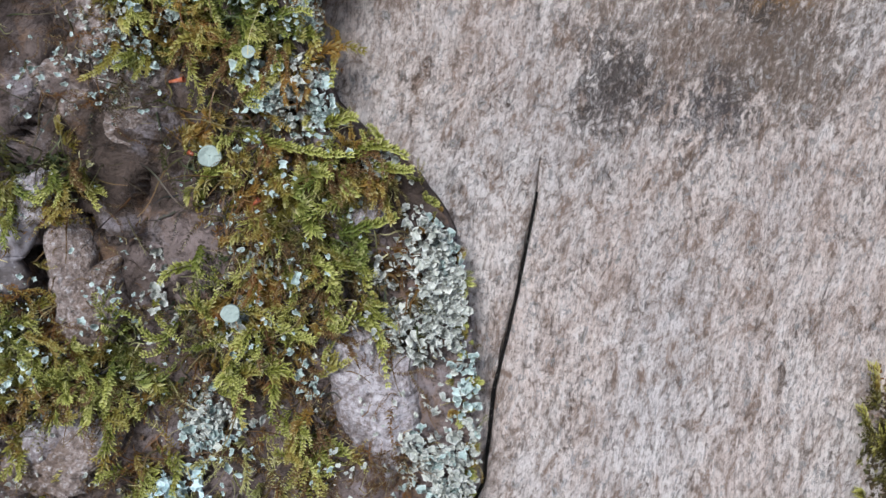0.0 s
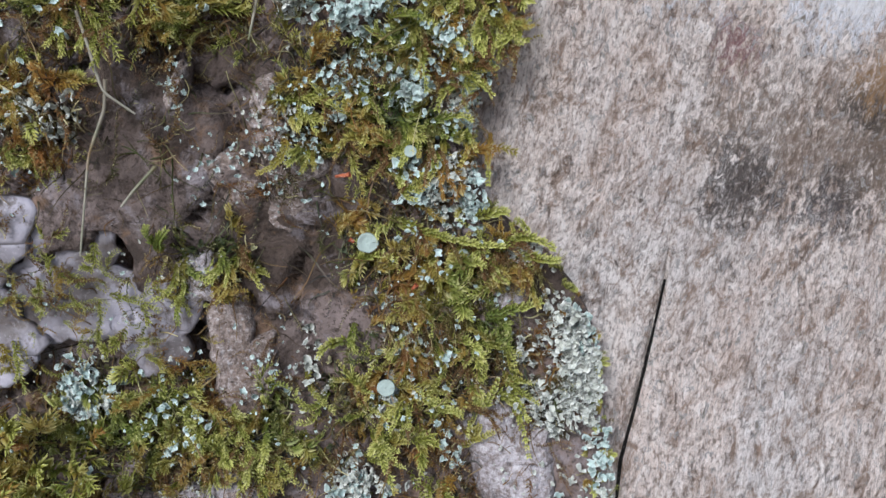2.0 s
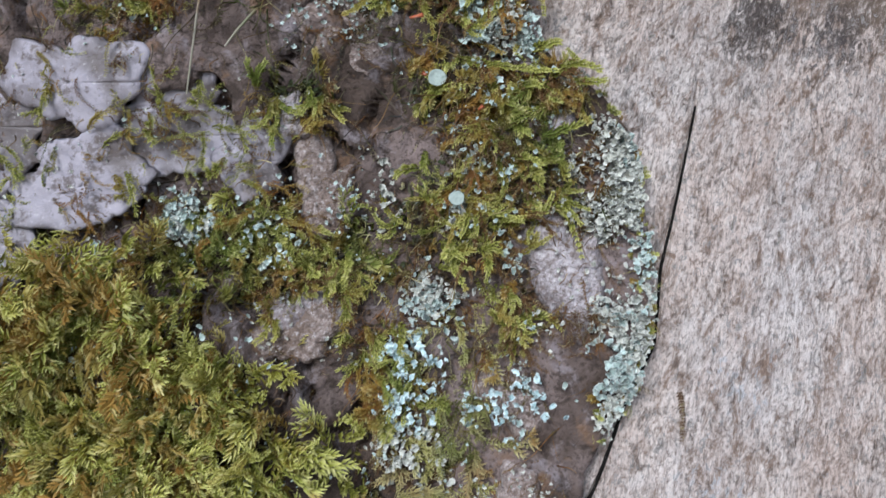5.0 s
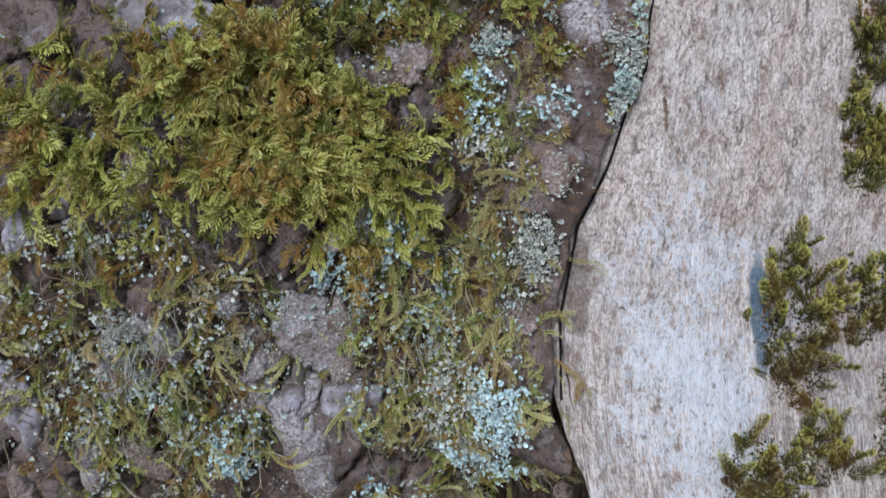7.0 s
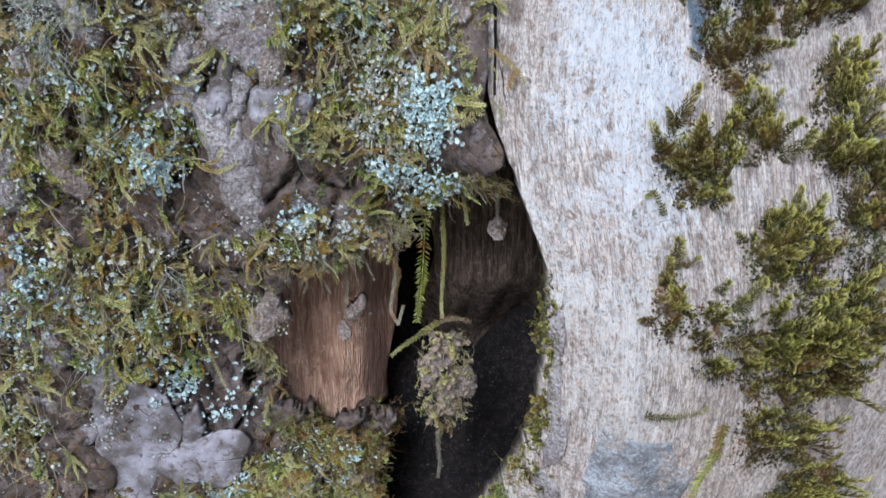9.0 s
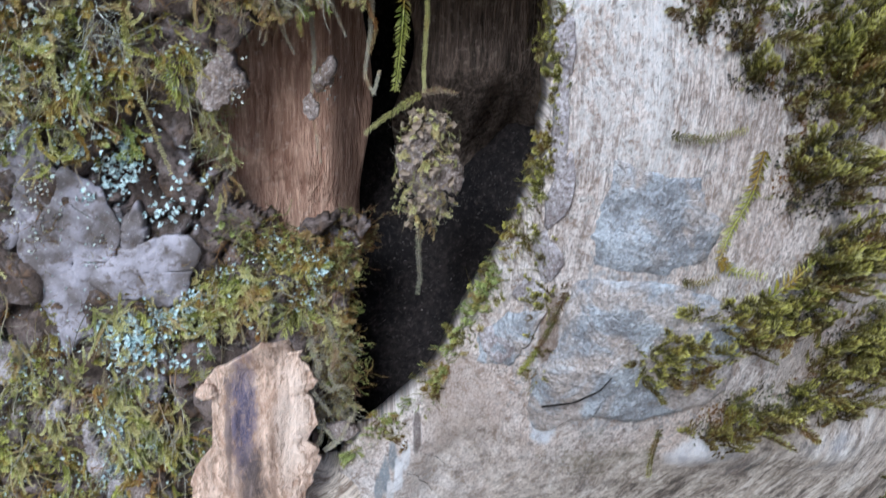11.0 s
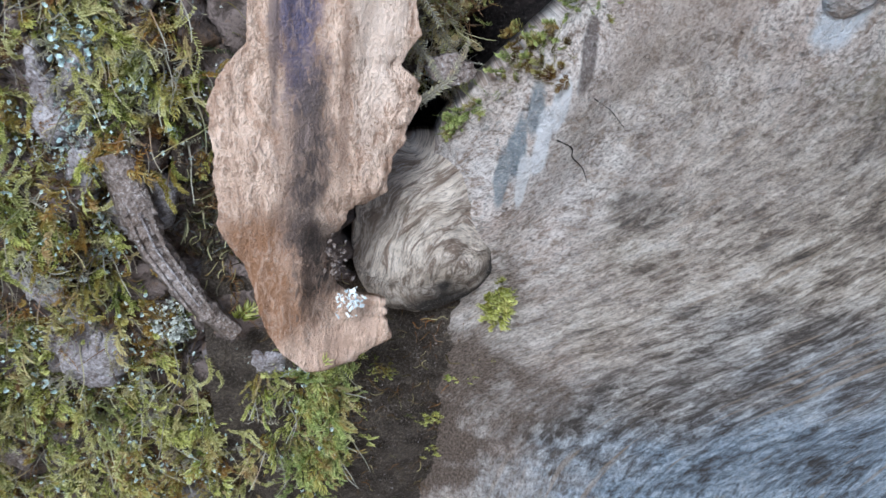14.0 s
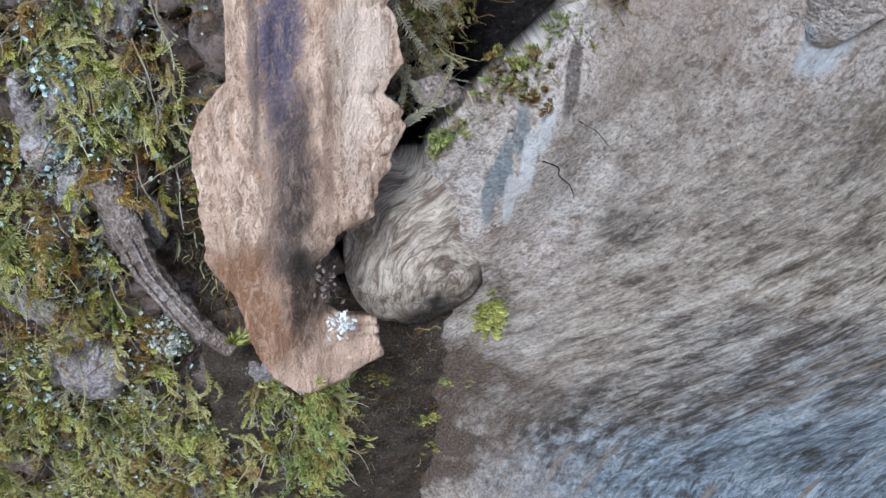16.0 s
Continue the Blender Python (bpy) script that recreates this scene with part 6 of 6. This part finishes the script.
# pale cup lichens and the round disc on the upper bark
def cup(x, z, r, out, material, label):
    u, v = np.meshgrid(np.linspace(0, 2 * math.pi, 33), np.linspace(0.03, 1, 9))
    y = float(bark_y(np.array(x), np.array(z))) - out
    X, Z = x + r * v * np.cos(u) * (1 + 0.06 * np.sin(3 * u + x * 900)), z + 0.85 * r * v * np.sin(u)
    Y = y - 0.12 * r * v**3 + 0.3 * (Z - z) + 0.15 * r * rough(X, Z, 1200, 5, 2)
    me = sheet("lichen_cup", X, Y, Z, np.ones((8, 32), bool), 0.0005, material)
    me.attributes.new("along", "FLOAT", "POINT").data.foreach_set("value", np.full(len(me.vertices), 0.5, np.float32))
    return tagged(part("lichen_cup", me), label, "lichen", "cup lichens")


for x, z, r, o in ((-0.0292, 0.4188, 0.0013, 0.006), (-0.0261, 0.4514, 0.0009, 0.005), (-0.0121, 0.4325, 0.0007, 0.003), (-0.0183, 0.4367, 0.0008, 0.004)):
    cup(x, z, r, o, CUPM, "small pale green lichen cup among moss")
cup(-0.0325, 0.4376, 0.0016, 0.005, CUPM, "round blue-green lichen disc among moss")

# spore capsules: orange-red rods on thin stalks
RUST = make_plate("rust_red_capsule", (0.42, 0.10, 0.04), (0.62, 0.22, 0.10), (0.30, 0.07, 0.03))
for a0, b0 in (((-0.0348, 0.4479), (-0.0370, 0.4474)), ((-0.0249, 0.4336), (-0.0256, 0.4329)), ((-0.0350, 0.4385), (-0.0343, 0.4381)), ((-0.1265, 0.3080), (-0.1258, 0.3066)), ((-0.1215, 0.3010), (-0.1203, 0.2996)), ((-0.1090, 0.2930), (-0.1080, 0.2926))):
    strand(on(bark_y, (a0, b0), 0.0065), 0.00042, RUST, "spore_capsule", "orange-red moss spore capsule", "capsule", False, 0.3, "moss spore capsules")

# reddish dead moss tufts on the upper bark
for row in ((-0.0269, 0.4270, 0.0026, 0.0042), (-0.0211, 0.4262, 0.0022, 0.0034), (-0.0080, 0.3975, 0.0042, 0.0030), (-0.0004, 0.4120, 0.0015, 0.0040), (-0.0090, 0.4352, 0.0050, 0.0022)):
    patch("dead_moss", "reddish brown dead moss tuft", "dead moss", bark_y, row, THIN + FIBRES, DEAD, 2.2, (0.25, 0.5), 0.5, -1.2, 0.9, tint=(0.3, 1.0), sink=-0.003, top=60)

# dry forked stems and fibres on the bark
for row in (((-0.0725, 0.4701), (-0.0705, 0.4650), (-0.0689, 0.4596), (-0.0650, 0.4563)), ((-0.0684, 0.4612), (-0.0690, 0.4570), (-0.0718, 0.4506), (-0.0755, 0.4350)), ((-0.0472, 0.4756), (-0.0490, 0.4700), (-0.0500, 0.4659)),
            ((-0.0628, 0.4488), (-0.0660, 0.4455), (-0.0681, 0.4430)), ((-0.1186, 0.3264), (-0.1225, 0.3200), (-0.1280, 0.3121)), ((-0.0769, 0.3277), (-0.0700, 0.3250), (-0.0637, 0.3200)),
            ((-0.0655, 0.2723), (-0.0660, 0.2640), (-0.0714, 0.2544)), ((-0.1000, 0.1500), (-0.1010, 0.1420), (-0.0985, 0.1380))):
    strand(on(bark_y, row, 0.0035), 0.00032, GREY, "dry_twig", "thin pale dry twig lying on bark", "twig", False, 0.2, "dry twigs on the bark")
for row in (((-0.0614, 0.3454), (-0.0606, 0.3380), (-0.0604, 0.3308), (-0.0562, 0.3152)), ((-0.1042, 0.2574), (-0.1050, 0.2450), (-0.1045, 0.2350), (-0.0971, 0.2109)), ((-0.0823, 0.3124), (-0.0800, 0.3150), (-0.0780, 0.3110)),
            ((-0.1430, 0.3000), (-0.1460, 0.2900), (-0.1440, 0.2800)), ((-0.1250, 0.2500), (-0.1270, 0.2400), (-0.1220, 0.2310))):
    strand(on(bark_y, row, 0.005), 0.0013, OLIVE, "moss_shoot", "long pale yellow-green moss strand", "moss", True, 0.1, "hanging moss strands")

# growth hanging before the hollow
HANG = [
    ([(-0.0423, 0.108, 0.2640), (-0.0430, 0.106, 0.2500), (-0.0445, 0.105, 0.2390), (-0.0420, 0.105, 0.2340), (-0.0405, 0.106, 0.2400)], 0.0010, GREY),
    ([(-0.0337, 0.108, 0.2760), (-0.0345, 0.105, 0.2560), (-0.0352, 0.104, 0.2450), (-0.0362, 0.104, 0.2360)], 0.0026, MOSS),
    ([(-0.0290, 0.108, 0.2740), (-0.0280, 0.108, 0.2560), (-0.0285, 0.109, 0.2400), (-0.0280, 0.110, 0.2340)], 0.0011, OLIVE),
    ([(-0.0290, 0.108, 0.2340), (-0.0340, 0.106, 0.2310), (-0.0400, 0.105, 0.2270), (-0.0440, 0.105, 0.2235)], 0.0015, OLIVE),
    ([(-0.0290, 0.108, 0.2340), (-0.0240, 0.107, 0.2355), (-0.0195, 0.106, 0.2345)], 0.0015, GREY),
    ([(-0.0280, 0.110, 0.1960), (-0.0285, 0.110, 0.1880), (-0.0275, 0.110, 0.1790), (-0.0283, 0.110, 0.1740)], 0.0015, GREY),
    ([(-0.0150, 0.105, 0.2860), (-0.0130, 0.104, 0.2790), (-0.0125, 0.104, 0.2690)], 0.0013, GREY),
    ([(-0.0590, 0.112, 0.2560), (-0.0580, 0.112, 0.2430), (-0.0591, 0.112, 0.2300), (-0.0567, 0.113, 0.2130)], 0.0009, GREY),
    ([(-0.0440, 0.104, 0.2690), (-0.0450, 0.103, 0.2600), (-0.0415, 0.103, 0.2520), (-0.0430, 0.104, 0.2450)], 0.0010, DEAD),
    ([(-0.0215, 0.104, 0.2860), (-0.0230, 0.103, 0.2760), (-0.0215, 0.103, 0.2680)], 0.0012, OLIVE),
    ([(-0.0510, 0.107, 0.2650), (-0.0530, 0.106, 0.2570), (-0.0495, 0.106, 0.2490)], 0.0009, GREY),
    ([(-0.0650, 0.108, 0.2600), (-0.0665, 0.107, 0.2510), (-0.0630, 0.107, 0.2440)], 0.0008, GREY),
]
for pts, w, m in HANG:
    strand(pts, w, m, "hanging_strand", "dry leafy strand hanging before the hollow", "moss", True, 0.3, "strands hanging before the hollow")


def clump():
    """The crumbly lump that hangs in the hollow."""
    top = tagged(new("hanging_clump"), "crumbly lump of dead moss and bark hanging in the hollow", "debris clump")
    u, v = np.meshgrid(np.linspace(0, 2 * math.pi, 73), np.linspace(0, math.pi, 46))
    n = 1 + 0.45 * rough(np.cos(u) + 2 * v, np.sin(u), 1.6, 71, 4)
    n[:, -1] = n[:, 0]
    X = -0.0270 + 0.0030 * np.sin(v * 3.2) + 0.0055 * np.sin(v) * np.cos(u) * n
    Y = 0.1120 + 0.0042 * np.sin(v) * np.sin(u) * n
    Z = 0.2120 + 0.0150 * np.cos(v) * (1 + 0.1 * rough(u, v, 2, 73))
    part("core", sheet("core", X, Y, Z, np.ones((45, 72), bool), 0.0001, TAN, None, Y), top)
    k = 400
    a, h = rng.uniform(math.pi, 2 * math.pi, k), rng.uniform(-0.95, 0.95, k)
    r = np.sqrt(1 - h * h)
    place = np.stack([-0.027 + 0.0080 * r * np.cos(a), 0.111 + 0.0052 * r * np.sin(a), 0.212 + 0.0175 * h], -1)
    nor = unit(np.stack([np.cos(a) * r, np.sin(a) * r, 0.4 * h], -1))
    ax = unit(np.cross(nor, rng.normal(size=(k, 3))) + 0.5 * nor + np.array([0, 0, -0.4]))
    sd = unit(np.cross(nor, ax))
    turn = np.stack([ax, sd, np.cross(ax, sd)], -1)
    for j, (kinds, m, nm) in enumerate(((TUFT + THIN[:2], OLIVE, "green_moss"), (SCALES, CRUMBLE, "bark_crust"), (TINY + FIBRES[:2], GREY, "fibre_tangle"))):
        q = slice(j * 120, j * 120 + 120)
        V, T, A, U = strewn(kinds, place[q] + rng.normal(0, 0.0012, (120, 3)), turn[q], (rng.uniform(0.2, 0.6, 120), rng.uniform(0.8, 3.0, 120), rng.uniform(0.2, 0.7, 120))[j], rng.uniform(0.2, 1, 120))
        part(nm, mesh_of(nm, V, T, m, {"along": A, "tint": U}, False), top)
    return top


clump()
chip(-0.0205, 0.1080, 0.2110, 0.0042, 0.0055, TAN, 201, "pinkish brown bark chip on the hanging lump", 0.003)
chip(-0.0125, 0.1035, 0.2660, 0.0030, 0.0035, TAN, 202, "pale bark chip hanging by a thread")
chip(-0.0591, 0.1110, 0.2290, 0.0020, 0.0034, TAN, 203, "tan bark chip before the red wood")
chip(-0.0480, 0.1020, 0.2620, 0.0036, 0.0024, TAN, 204, "pale bark chip above the hollow")
chip(-0.0510, 0.1010, 0.1320, 0.0050, 0.0026, TAN, 205, "curled tan bark chip beside the knot", 0.002)
chip(-0.0835, 0.1040, 0.2350, 0.0048, 0.0058, TAN, 206, "grey-tan bark scrap at the edge of the red wood")
chip(-0.1000, 0.0960, 0.3205, 0.0050, 0.0060, TAN, 207, "curled bark scrap among moss")

# lips of the hollow: ragged moss and dead fibre
for row in ((-0.0700, 0.2600, 0.0160, 0.0050), (-0.0470, 0.2680, 0.0100, 0.0050), (-0.0250, 0.2850, 0.0100, 0.0045), (-0.0860, 0.2250, 0.0040, 0.0200)):
    patch("lip_moss", "dry moss fringe on the lip of the hollow", "moss", lambda x, z: bark_y(x, z) - 0.0005, row, THIN + STRAGGLY, OLIVE, 0.7, (0.35, 0.8), 0.3, -1.57, 0.6, tint=(0.3, 1.0), top=90)
    patch("dry_fibres", "tangle of dry fibres on the lip of the hollow", "fibres", lambda x, z: bark_y(x, z) - 0.0015, row, FIBRES + THIN, GREY, 0.5, (0.4, 0.9), 0.4, -1.57, 0.9, top=70)
for row in ((-0.0700, 0.1890, 0.0180, 0.0060), (-0.0520, 0.1800, 0.0060, 0.0100), (-0.0570, 0.1600, 0.0050, 0.0120), (-0.0500, 0.1440, 0.0060, 0.0060)):
    patch("lip_moss", "brownish moss and crumbs on the sill of the hollow", "moss", lambda x, z: bark_y(x, z) - 0.0005, row, TUFT + THIN, DEEP, 0.9, (0.3, 0.7), 0.8, 1.0, 1.6, tint=(0.3, 1.0), high=0.003, top=130)
    patch("dead_moss", "crumbly dead moss on the sill of the hollow", "dead moss", lambda x, z: bark_y(x, z) - 0.001, row, TINY + FIBRES, DEAD, 0.9, (0.4, 1.0), 0.8, 1.0, 2.0, high=0.003, top=110)

for row in ((-0.0510, 0.1820, 0.0050, 0.0100), (-0.0545, 0.1660, 0.0050, 0.0120), (-0.0520, 0.1500, 0.0050, 0.0100), (-0.0480, 0.1880, 0.0050, 0.0060)):
    patch("lip_moss", "brown and olive moss leaning over the sill of the hollow", "moss", lambda x, z: bark_y(x, z) + 0.004 + 0.6 * np.maximum(x + 0.052, 0), row, TUFT + THIN + TINY, (DEAD, DEEP)[int(row[1] * 1e4) % 40 > 15], 2.2, (0.3, 0.8), 0.8, -0.3, 1.2, tint=(0.2, 1.0), high=0.004, top=260, ragged=0.5)
    patch("sill_crumbs", "brown crumbs on the sill of the hollow", "crumbs", lambda x, z: bark_y(x, z) + 0.004 + 0.6 * np.maximum(x + 0.052, 0), row, SCALES, SOIL, 3.0, (0.4, 1.6), 0.8, -0.3, 1.6, high=0.002, top=300, ragged=0.5)

# ferny fronds lying on the bare wood
for row, w in ((((0.0190, 0.2372), (0.0265, 0.2364), (0.0349, 0.2388)), 0.0016), (((0.0395, 0.2345), (0.0390, 0.2250), (0.0360, 0.2160), (0.0350, 0.2090)), 0.0026), (((0.0350, 0.2090), (0.0380, 0.2060), (0.0464, 0.2044)), 0.0022),
               (((0.0600, 0.1941), (0.0640, 0.2010), (0.0706, 0.2102)), 0.0036), (((0.0480, 0.1980), (0.0540, 0.2030), (0.0590, 0.2075)), 0.0030), (((0.0480, 0.1640), (0.0600, 0.1560), (0.0744, 0.1447)), 0.0022),
               (((0.0330, 0.1560), (0.0335, 0.1450), (0.0357, 0.1344)), 0.0016), (((0.0275, 0.2032), (0.0310, 0.2020), (0.0350, 0.2040)), 0.0018), (((0.0210, 0.2870), (0.0185, 0.2925), (0.0163, 0.2912)), 0.0012)):
    strand(on(wood_y, row, 0.0018), w, LUSH if w > 0.002 else FERNY, "moss_frond", "yellowish feathery moss frond on bare wood", "moss", True, 0.15, "moss fronds on the bare wood")
strand(on(wood_y, ((0.0038, 0.1966), (0.0005, 0.1833), (-0.0043, 0.1699)), 0.0008), 0.0016, DEAD, "moss_frond", "brown moss in the slit between two crust plates", "moss", True, 0.4, "moss fronds on the bare wood")
strand(on(wood_y, ((-0.0010, 0.1790), (-0.0034, 0.1725), (-0.0043, 0.1699)), 0.0014), 0.0013, LUSH, "moss_frond", "bright green moss at the end of the slit", "moss", True, 0.0, "moss fronds on the bare wood")
strand(on(wood_y, ((0.0085, 0.3865), (0.0090, 0.3830), (0.0088, 0.3790)), 0.0006), 0.0008, DEAD, "moss_frond", "tiny brown moss bit on bare wood", "moss", True, 0.5, "moss fronds on the bare wood")

# fine cracks in the wood, and the beetle hole: near-black rods for their shade
INK = make_rot("crack_shade", (0.012, 0.010, 0.009), (0.03, 0.025, 0.02))
for row, w in ((((-0.0310, 0.1220), (-0.0271, 0.1201), (-0.0270, 0.1179), (-0.0238, 0.1152), (-0.0227, 0.1125)), 0.00016), (((-0.0261, 0.1310), (-0.0220, 0.1285), (-0.0189, 0.1253)), 0.00012),
               (((0.0015, 0.1623), (0.0083, 0.1663), (0.0135, 0.1715), (0.0154, 0.1758)), 0.00035), (((0.0086, 0.2828), (0.0150, 0.2840), (0.0248, 0.2860)), 0.00010), (((0.0111, 0.2959), (0.0160, 0.2962), (0.0206, 0.2951)), 0.00010)):
    ob = strand(on(wood_y, row, 0.0 if w < 0.0003 else 0.0036), w, INK, "wood_crack_shade", "", "", False)
    ob.parent = trunk
strand([(0.0380, float(wood_y(np.array(0.038), np.array(0.465))) - 0.0001, 0.4650), (0.0380, float(wood_y(np.array(0.038), np.array(0.465))) + 0.002, 0.4652)], 0.0006, INK, "beetle_hole_shade", "", "", False).parent = trunk

# a near-black rod in the long groove, for the shade down in it
strand(on(wood_y, [(x, z) for z, x in CRACK[3:13]], 0.0001), 0.00042, INK, "wood_crack_shade", "", "", False).parent = trunk
patch("grey_lichen", "tangled pale grey shrubby lichen on bark", "lichen", bark_y, (-0.1290, 0.3250, 0.0070, 0.0100), FIBRES, PALE, 1.2, (0.3, 0.8), 0.8, -1.2, 1.6, sink=-0.003, high=0.004, top=220)
patch("grey_lichen", "tangled pale grey shrubby lichen on bark", "lichen", bark_y, (-0.1120, 0.2480, 0.0060, 0.0080), FIBRES, PALE, 1.0, (0.3, 0.8), 0.8, -1.2, 1.6, sink=-0.003, high=0.004, top=140)

# scales of old crust along the rim of the hollow
for k, (x, z, rx, rz) in enumerate(((-0.0018, 0.2540, 0.0022, 0.0080), (-0.0012, 0.2380, 0.0020, 0.0090), (0.0002, 0.2200, 0.0024, 0.0085), (-0.0012, 0.2040, 0.0026, 0.0075), (-0.0045, 0.1935, 0.0030, 0.0040))):
    plate((x, z, rx, rz), wood_y, LILAC, 0.002, 0.0010, "rim_scale", 150 + k, "grey scale of old crust along the rim", 0.5)

# the weathered root beside the flake
ROOT = [(-0.1150, 0.1105, 0.1090), (-0.1110, 0.1080, 0.0980), (-0.1080, 0.1070, 0.0905), (-0.1035, 0.1065, 0.0835), (-0.0990, 0.1060, 0.0769), (-0.0920, 0.1065, 0.0700)]
root = strand(ROOT, 0.0046, TAN, "root", "weathered grey-brown root beside the bark flake", "root", False)
for w, dx, m in ((0.0006, 0.0032, TAN), (0.0003, 0.0012, LILAC), (0.0007, -0.0015, TAN)):
    ob = strand([(x + dx, y - 0.0036, z + 0.0006) for x, y, z in ROOT[1:5]], w, m, "splinter", "", "", False)
    ob.parent = root
patch("dark_litter", "dark rotten litter beside the flake", "litter", bark_y, (-0.0970, 0.0930, 0.0060, 0.0180), TINY, FELT, 1.2, (0.6, 1.4), 0.6, 0.0, 2.0, sink=-0.001, top=300)

# white woolly lichen, crumbs and small green sprigs on the flake
k = 70
place = np.stack([rng.normal(-0.0675, 0.0014, k), 0.0860 + rng.normal(0, 0.0008, k), rng.normal(0.0905, 0.0013, k)], -1)
q = unit(rng.normal(size=(k, 3, 3)))
V, T, A, U = strewn(SCALES, place, q, rng.uniform(0.4, 1.0, k), rng.uniform(0, 1, k))
WHITE = make_lichen("white_woolly_lichen", (0.55, 0.62, 0.65), (0.80, 0.84, 0.86), (0.9, 0.92, 0.93))
tagged(part("woolly_lichen", mesh_of("woolly_lichen", V, T, WHITE, {"along": A, "tint": U}, False)), "white woolly lichen tuft on the flake", "lichen", "", "stuff")
place = np.stack([rng.normal(-0.0710, 0.0012, k), 0.0890 + rng.normal(0, 0.0008, k), rng.normal(0.0975, 0.0026, k)], -1)
V, T, A, U = strewn(SCALES, place, q, rng.uniform(0.6, 1.3, k), rng.uniform(0, 1, k))
tagged(part("rot_crumbs", mesh_of("rot_crumbs", V, T, TAN, {"along": A, "tint": U}, False)), "pinkish crumbs of rotten wood on the flake", "crumbs", "", "stuff")
for x, y, z in ((-0.0880, 0.0835, 0.0885), (-0.0740, 0.0850, 0.0765), (-0.0870, 0.0845, 0.0880)):
    strand([(x, y + 0.002, z - 0.002), (x + 0.0005, y, z), (x + 0.0022, y - 0.0005, z + 0.0018)], 0.0024, MOSS, "moss_sprig", "small bright green moss sprig", "moss", True, 0.0, "green sprigs by the flake")

# crumbs, moss sprigs and litter on the soil
for row in ((-0.0560, 0.0600, 0.0160, 0.0200), (-0.0540, 0.0250, 0.0180, 0.0350)):
    patch("soil_crumbs", "loose brown soil crumbs", "soil", soil_y, row, SCALES, SOIL, 1.6, (0.12, 0.5), 0.9, 0, 2.0, sink=-0.0001, top=2600)
    patch("soil_crumbs", "paler crumbs of soil and rotten wood", "soil", soil_y, row, SCALES, TAN, 0.3, (0.12, 0.45), 0.9, 0, 2.0, sink=-0.0002, top=500)
    patch("soil_fibres", "short dark fibres in the soil", "litter", soil_y, row, TINY, DEAD, 0.08, (0.4, 1.0), 0.2, 0, 2.0, sink=-0.0002, top=90)
patch("moss_tuft", "bright green moss tuft beside the knot", "moss", soil_y, (-0.0345, 0.0800, 0.0040, 0.0045), TUFT, LUSH, 1.4, (0.35, 0.75), 0.7, 0.8, 1.2, tint=(0.0, 0.5), sink=-0.002, top=40, group="moss tufts on the soil")
for x, z, rx, rz in ((-0.0345, 0.0598, 0.0060, 0.0020), (-0.0405, 0.0510, 0.0040, 0.0022), (-0.0455, 0.0345, 0.0045, 0.0020), (-0.0600, 0.0540, 0.0035, 0.0025), (-0.0400, 0.0160, 0.0060, 0.0030)):
    patch("moss_tuft", "small green moss tuft on soil", "moss", soil_y, (x, z, rx, rz), TUFT + STRAGGLY[:3], LUSH, 1.4, (0.15, 0.42), 0.6, 0.4, 1.0, tint=(0.0, 0.7), top=34, group="moss tufts on the soil")

# dry tangle and scraps between the flake and the knot
for pts, w in (([(-0.0600, 0.100, 0.1640), (-0.0570, 0.098, 0.1560), (-0.0590, 0.097, 0.1480), (-0.0540, 0.097, 0.1410)], 0.0016), ([(-0.0550, 0.102, 0.1700), (-0.0520, 0.100, 0.1600), (-0.0540, 0.099, 0.1520), (-0.0500, 0.099, 0.1450)], 0.0014),
               ([(-0.0585, 0.099, 0.1520), (-0.0540, 0.098, 0.1480), (-0.0500, 0.098, 0.1500), (-0.0470, 0.099, 0.1450)], 0.0014), ([(-0.0590, 0.099, 0.1380), (-0.0550, 0.099, 0.1340), (-0.0520, 0.100, 0.1290)], 0.0012),
               ([(-0.0560, 0.100, 0.1260), (-0.0510, 0.100, 0.1300), (-0.0480, 0.101, 0.1370)], 0.0012), ([(-0.0600, 0.101, 0.1240), (-0.0570, 0.100, 0.1300), (-0.0560, 0.100, 0.1370)], 0.0010)):
    strand(pts, w, GREY, "dry_strand", "dry grey leafy strand beside the flake", "moss", True, 0.2, "dry strands beside the flake")
for row in ((-0.0545, 0.1560, 0.0050, 0.0120), (-0.0530, 0.1340, 0.0060, 0.0090)):
    patch("dry_fibres", "tangle of dry grey fibres beside the flake", "fibres", lambda x, z: bark_y(x, z) - 0.004, row, FIBRES + THIN, GREY, 0.5, (0.4, 0.9), 0.5, -1.2, 1.4, high=0.004, top=80)
    patch("dead_moss", "dark green moss beside the flake", "moss", lambda x, z: bark_y(x, z) - 0.002, row, THIN + TUFT, OLIVE, 0.5, (0.3, 0.7), 0.5, -1.2, 1.4, tint=(0.3, 1.0), high=0.003, top=70)
for row, n in (((-0.0370, 0.1400, 0.0060, 0.0022), 36), ((-0.0300, 0.1470, 0.0040, 0.0030), 26), ((-0.0245, 0.1560, 0.0030, 0.0040), 22)):
    patch("moss_tuft", "bright green moss tuft on the sill above the knot", "moss", wood_y, row, TUFT, DEEP, 3.0, (0.2, 0.45), 0.9, 2.2, 1.3, tint=(0.0, 0.3), top=n // 2, group="green tufts above the knot")
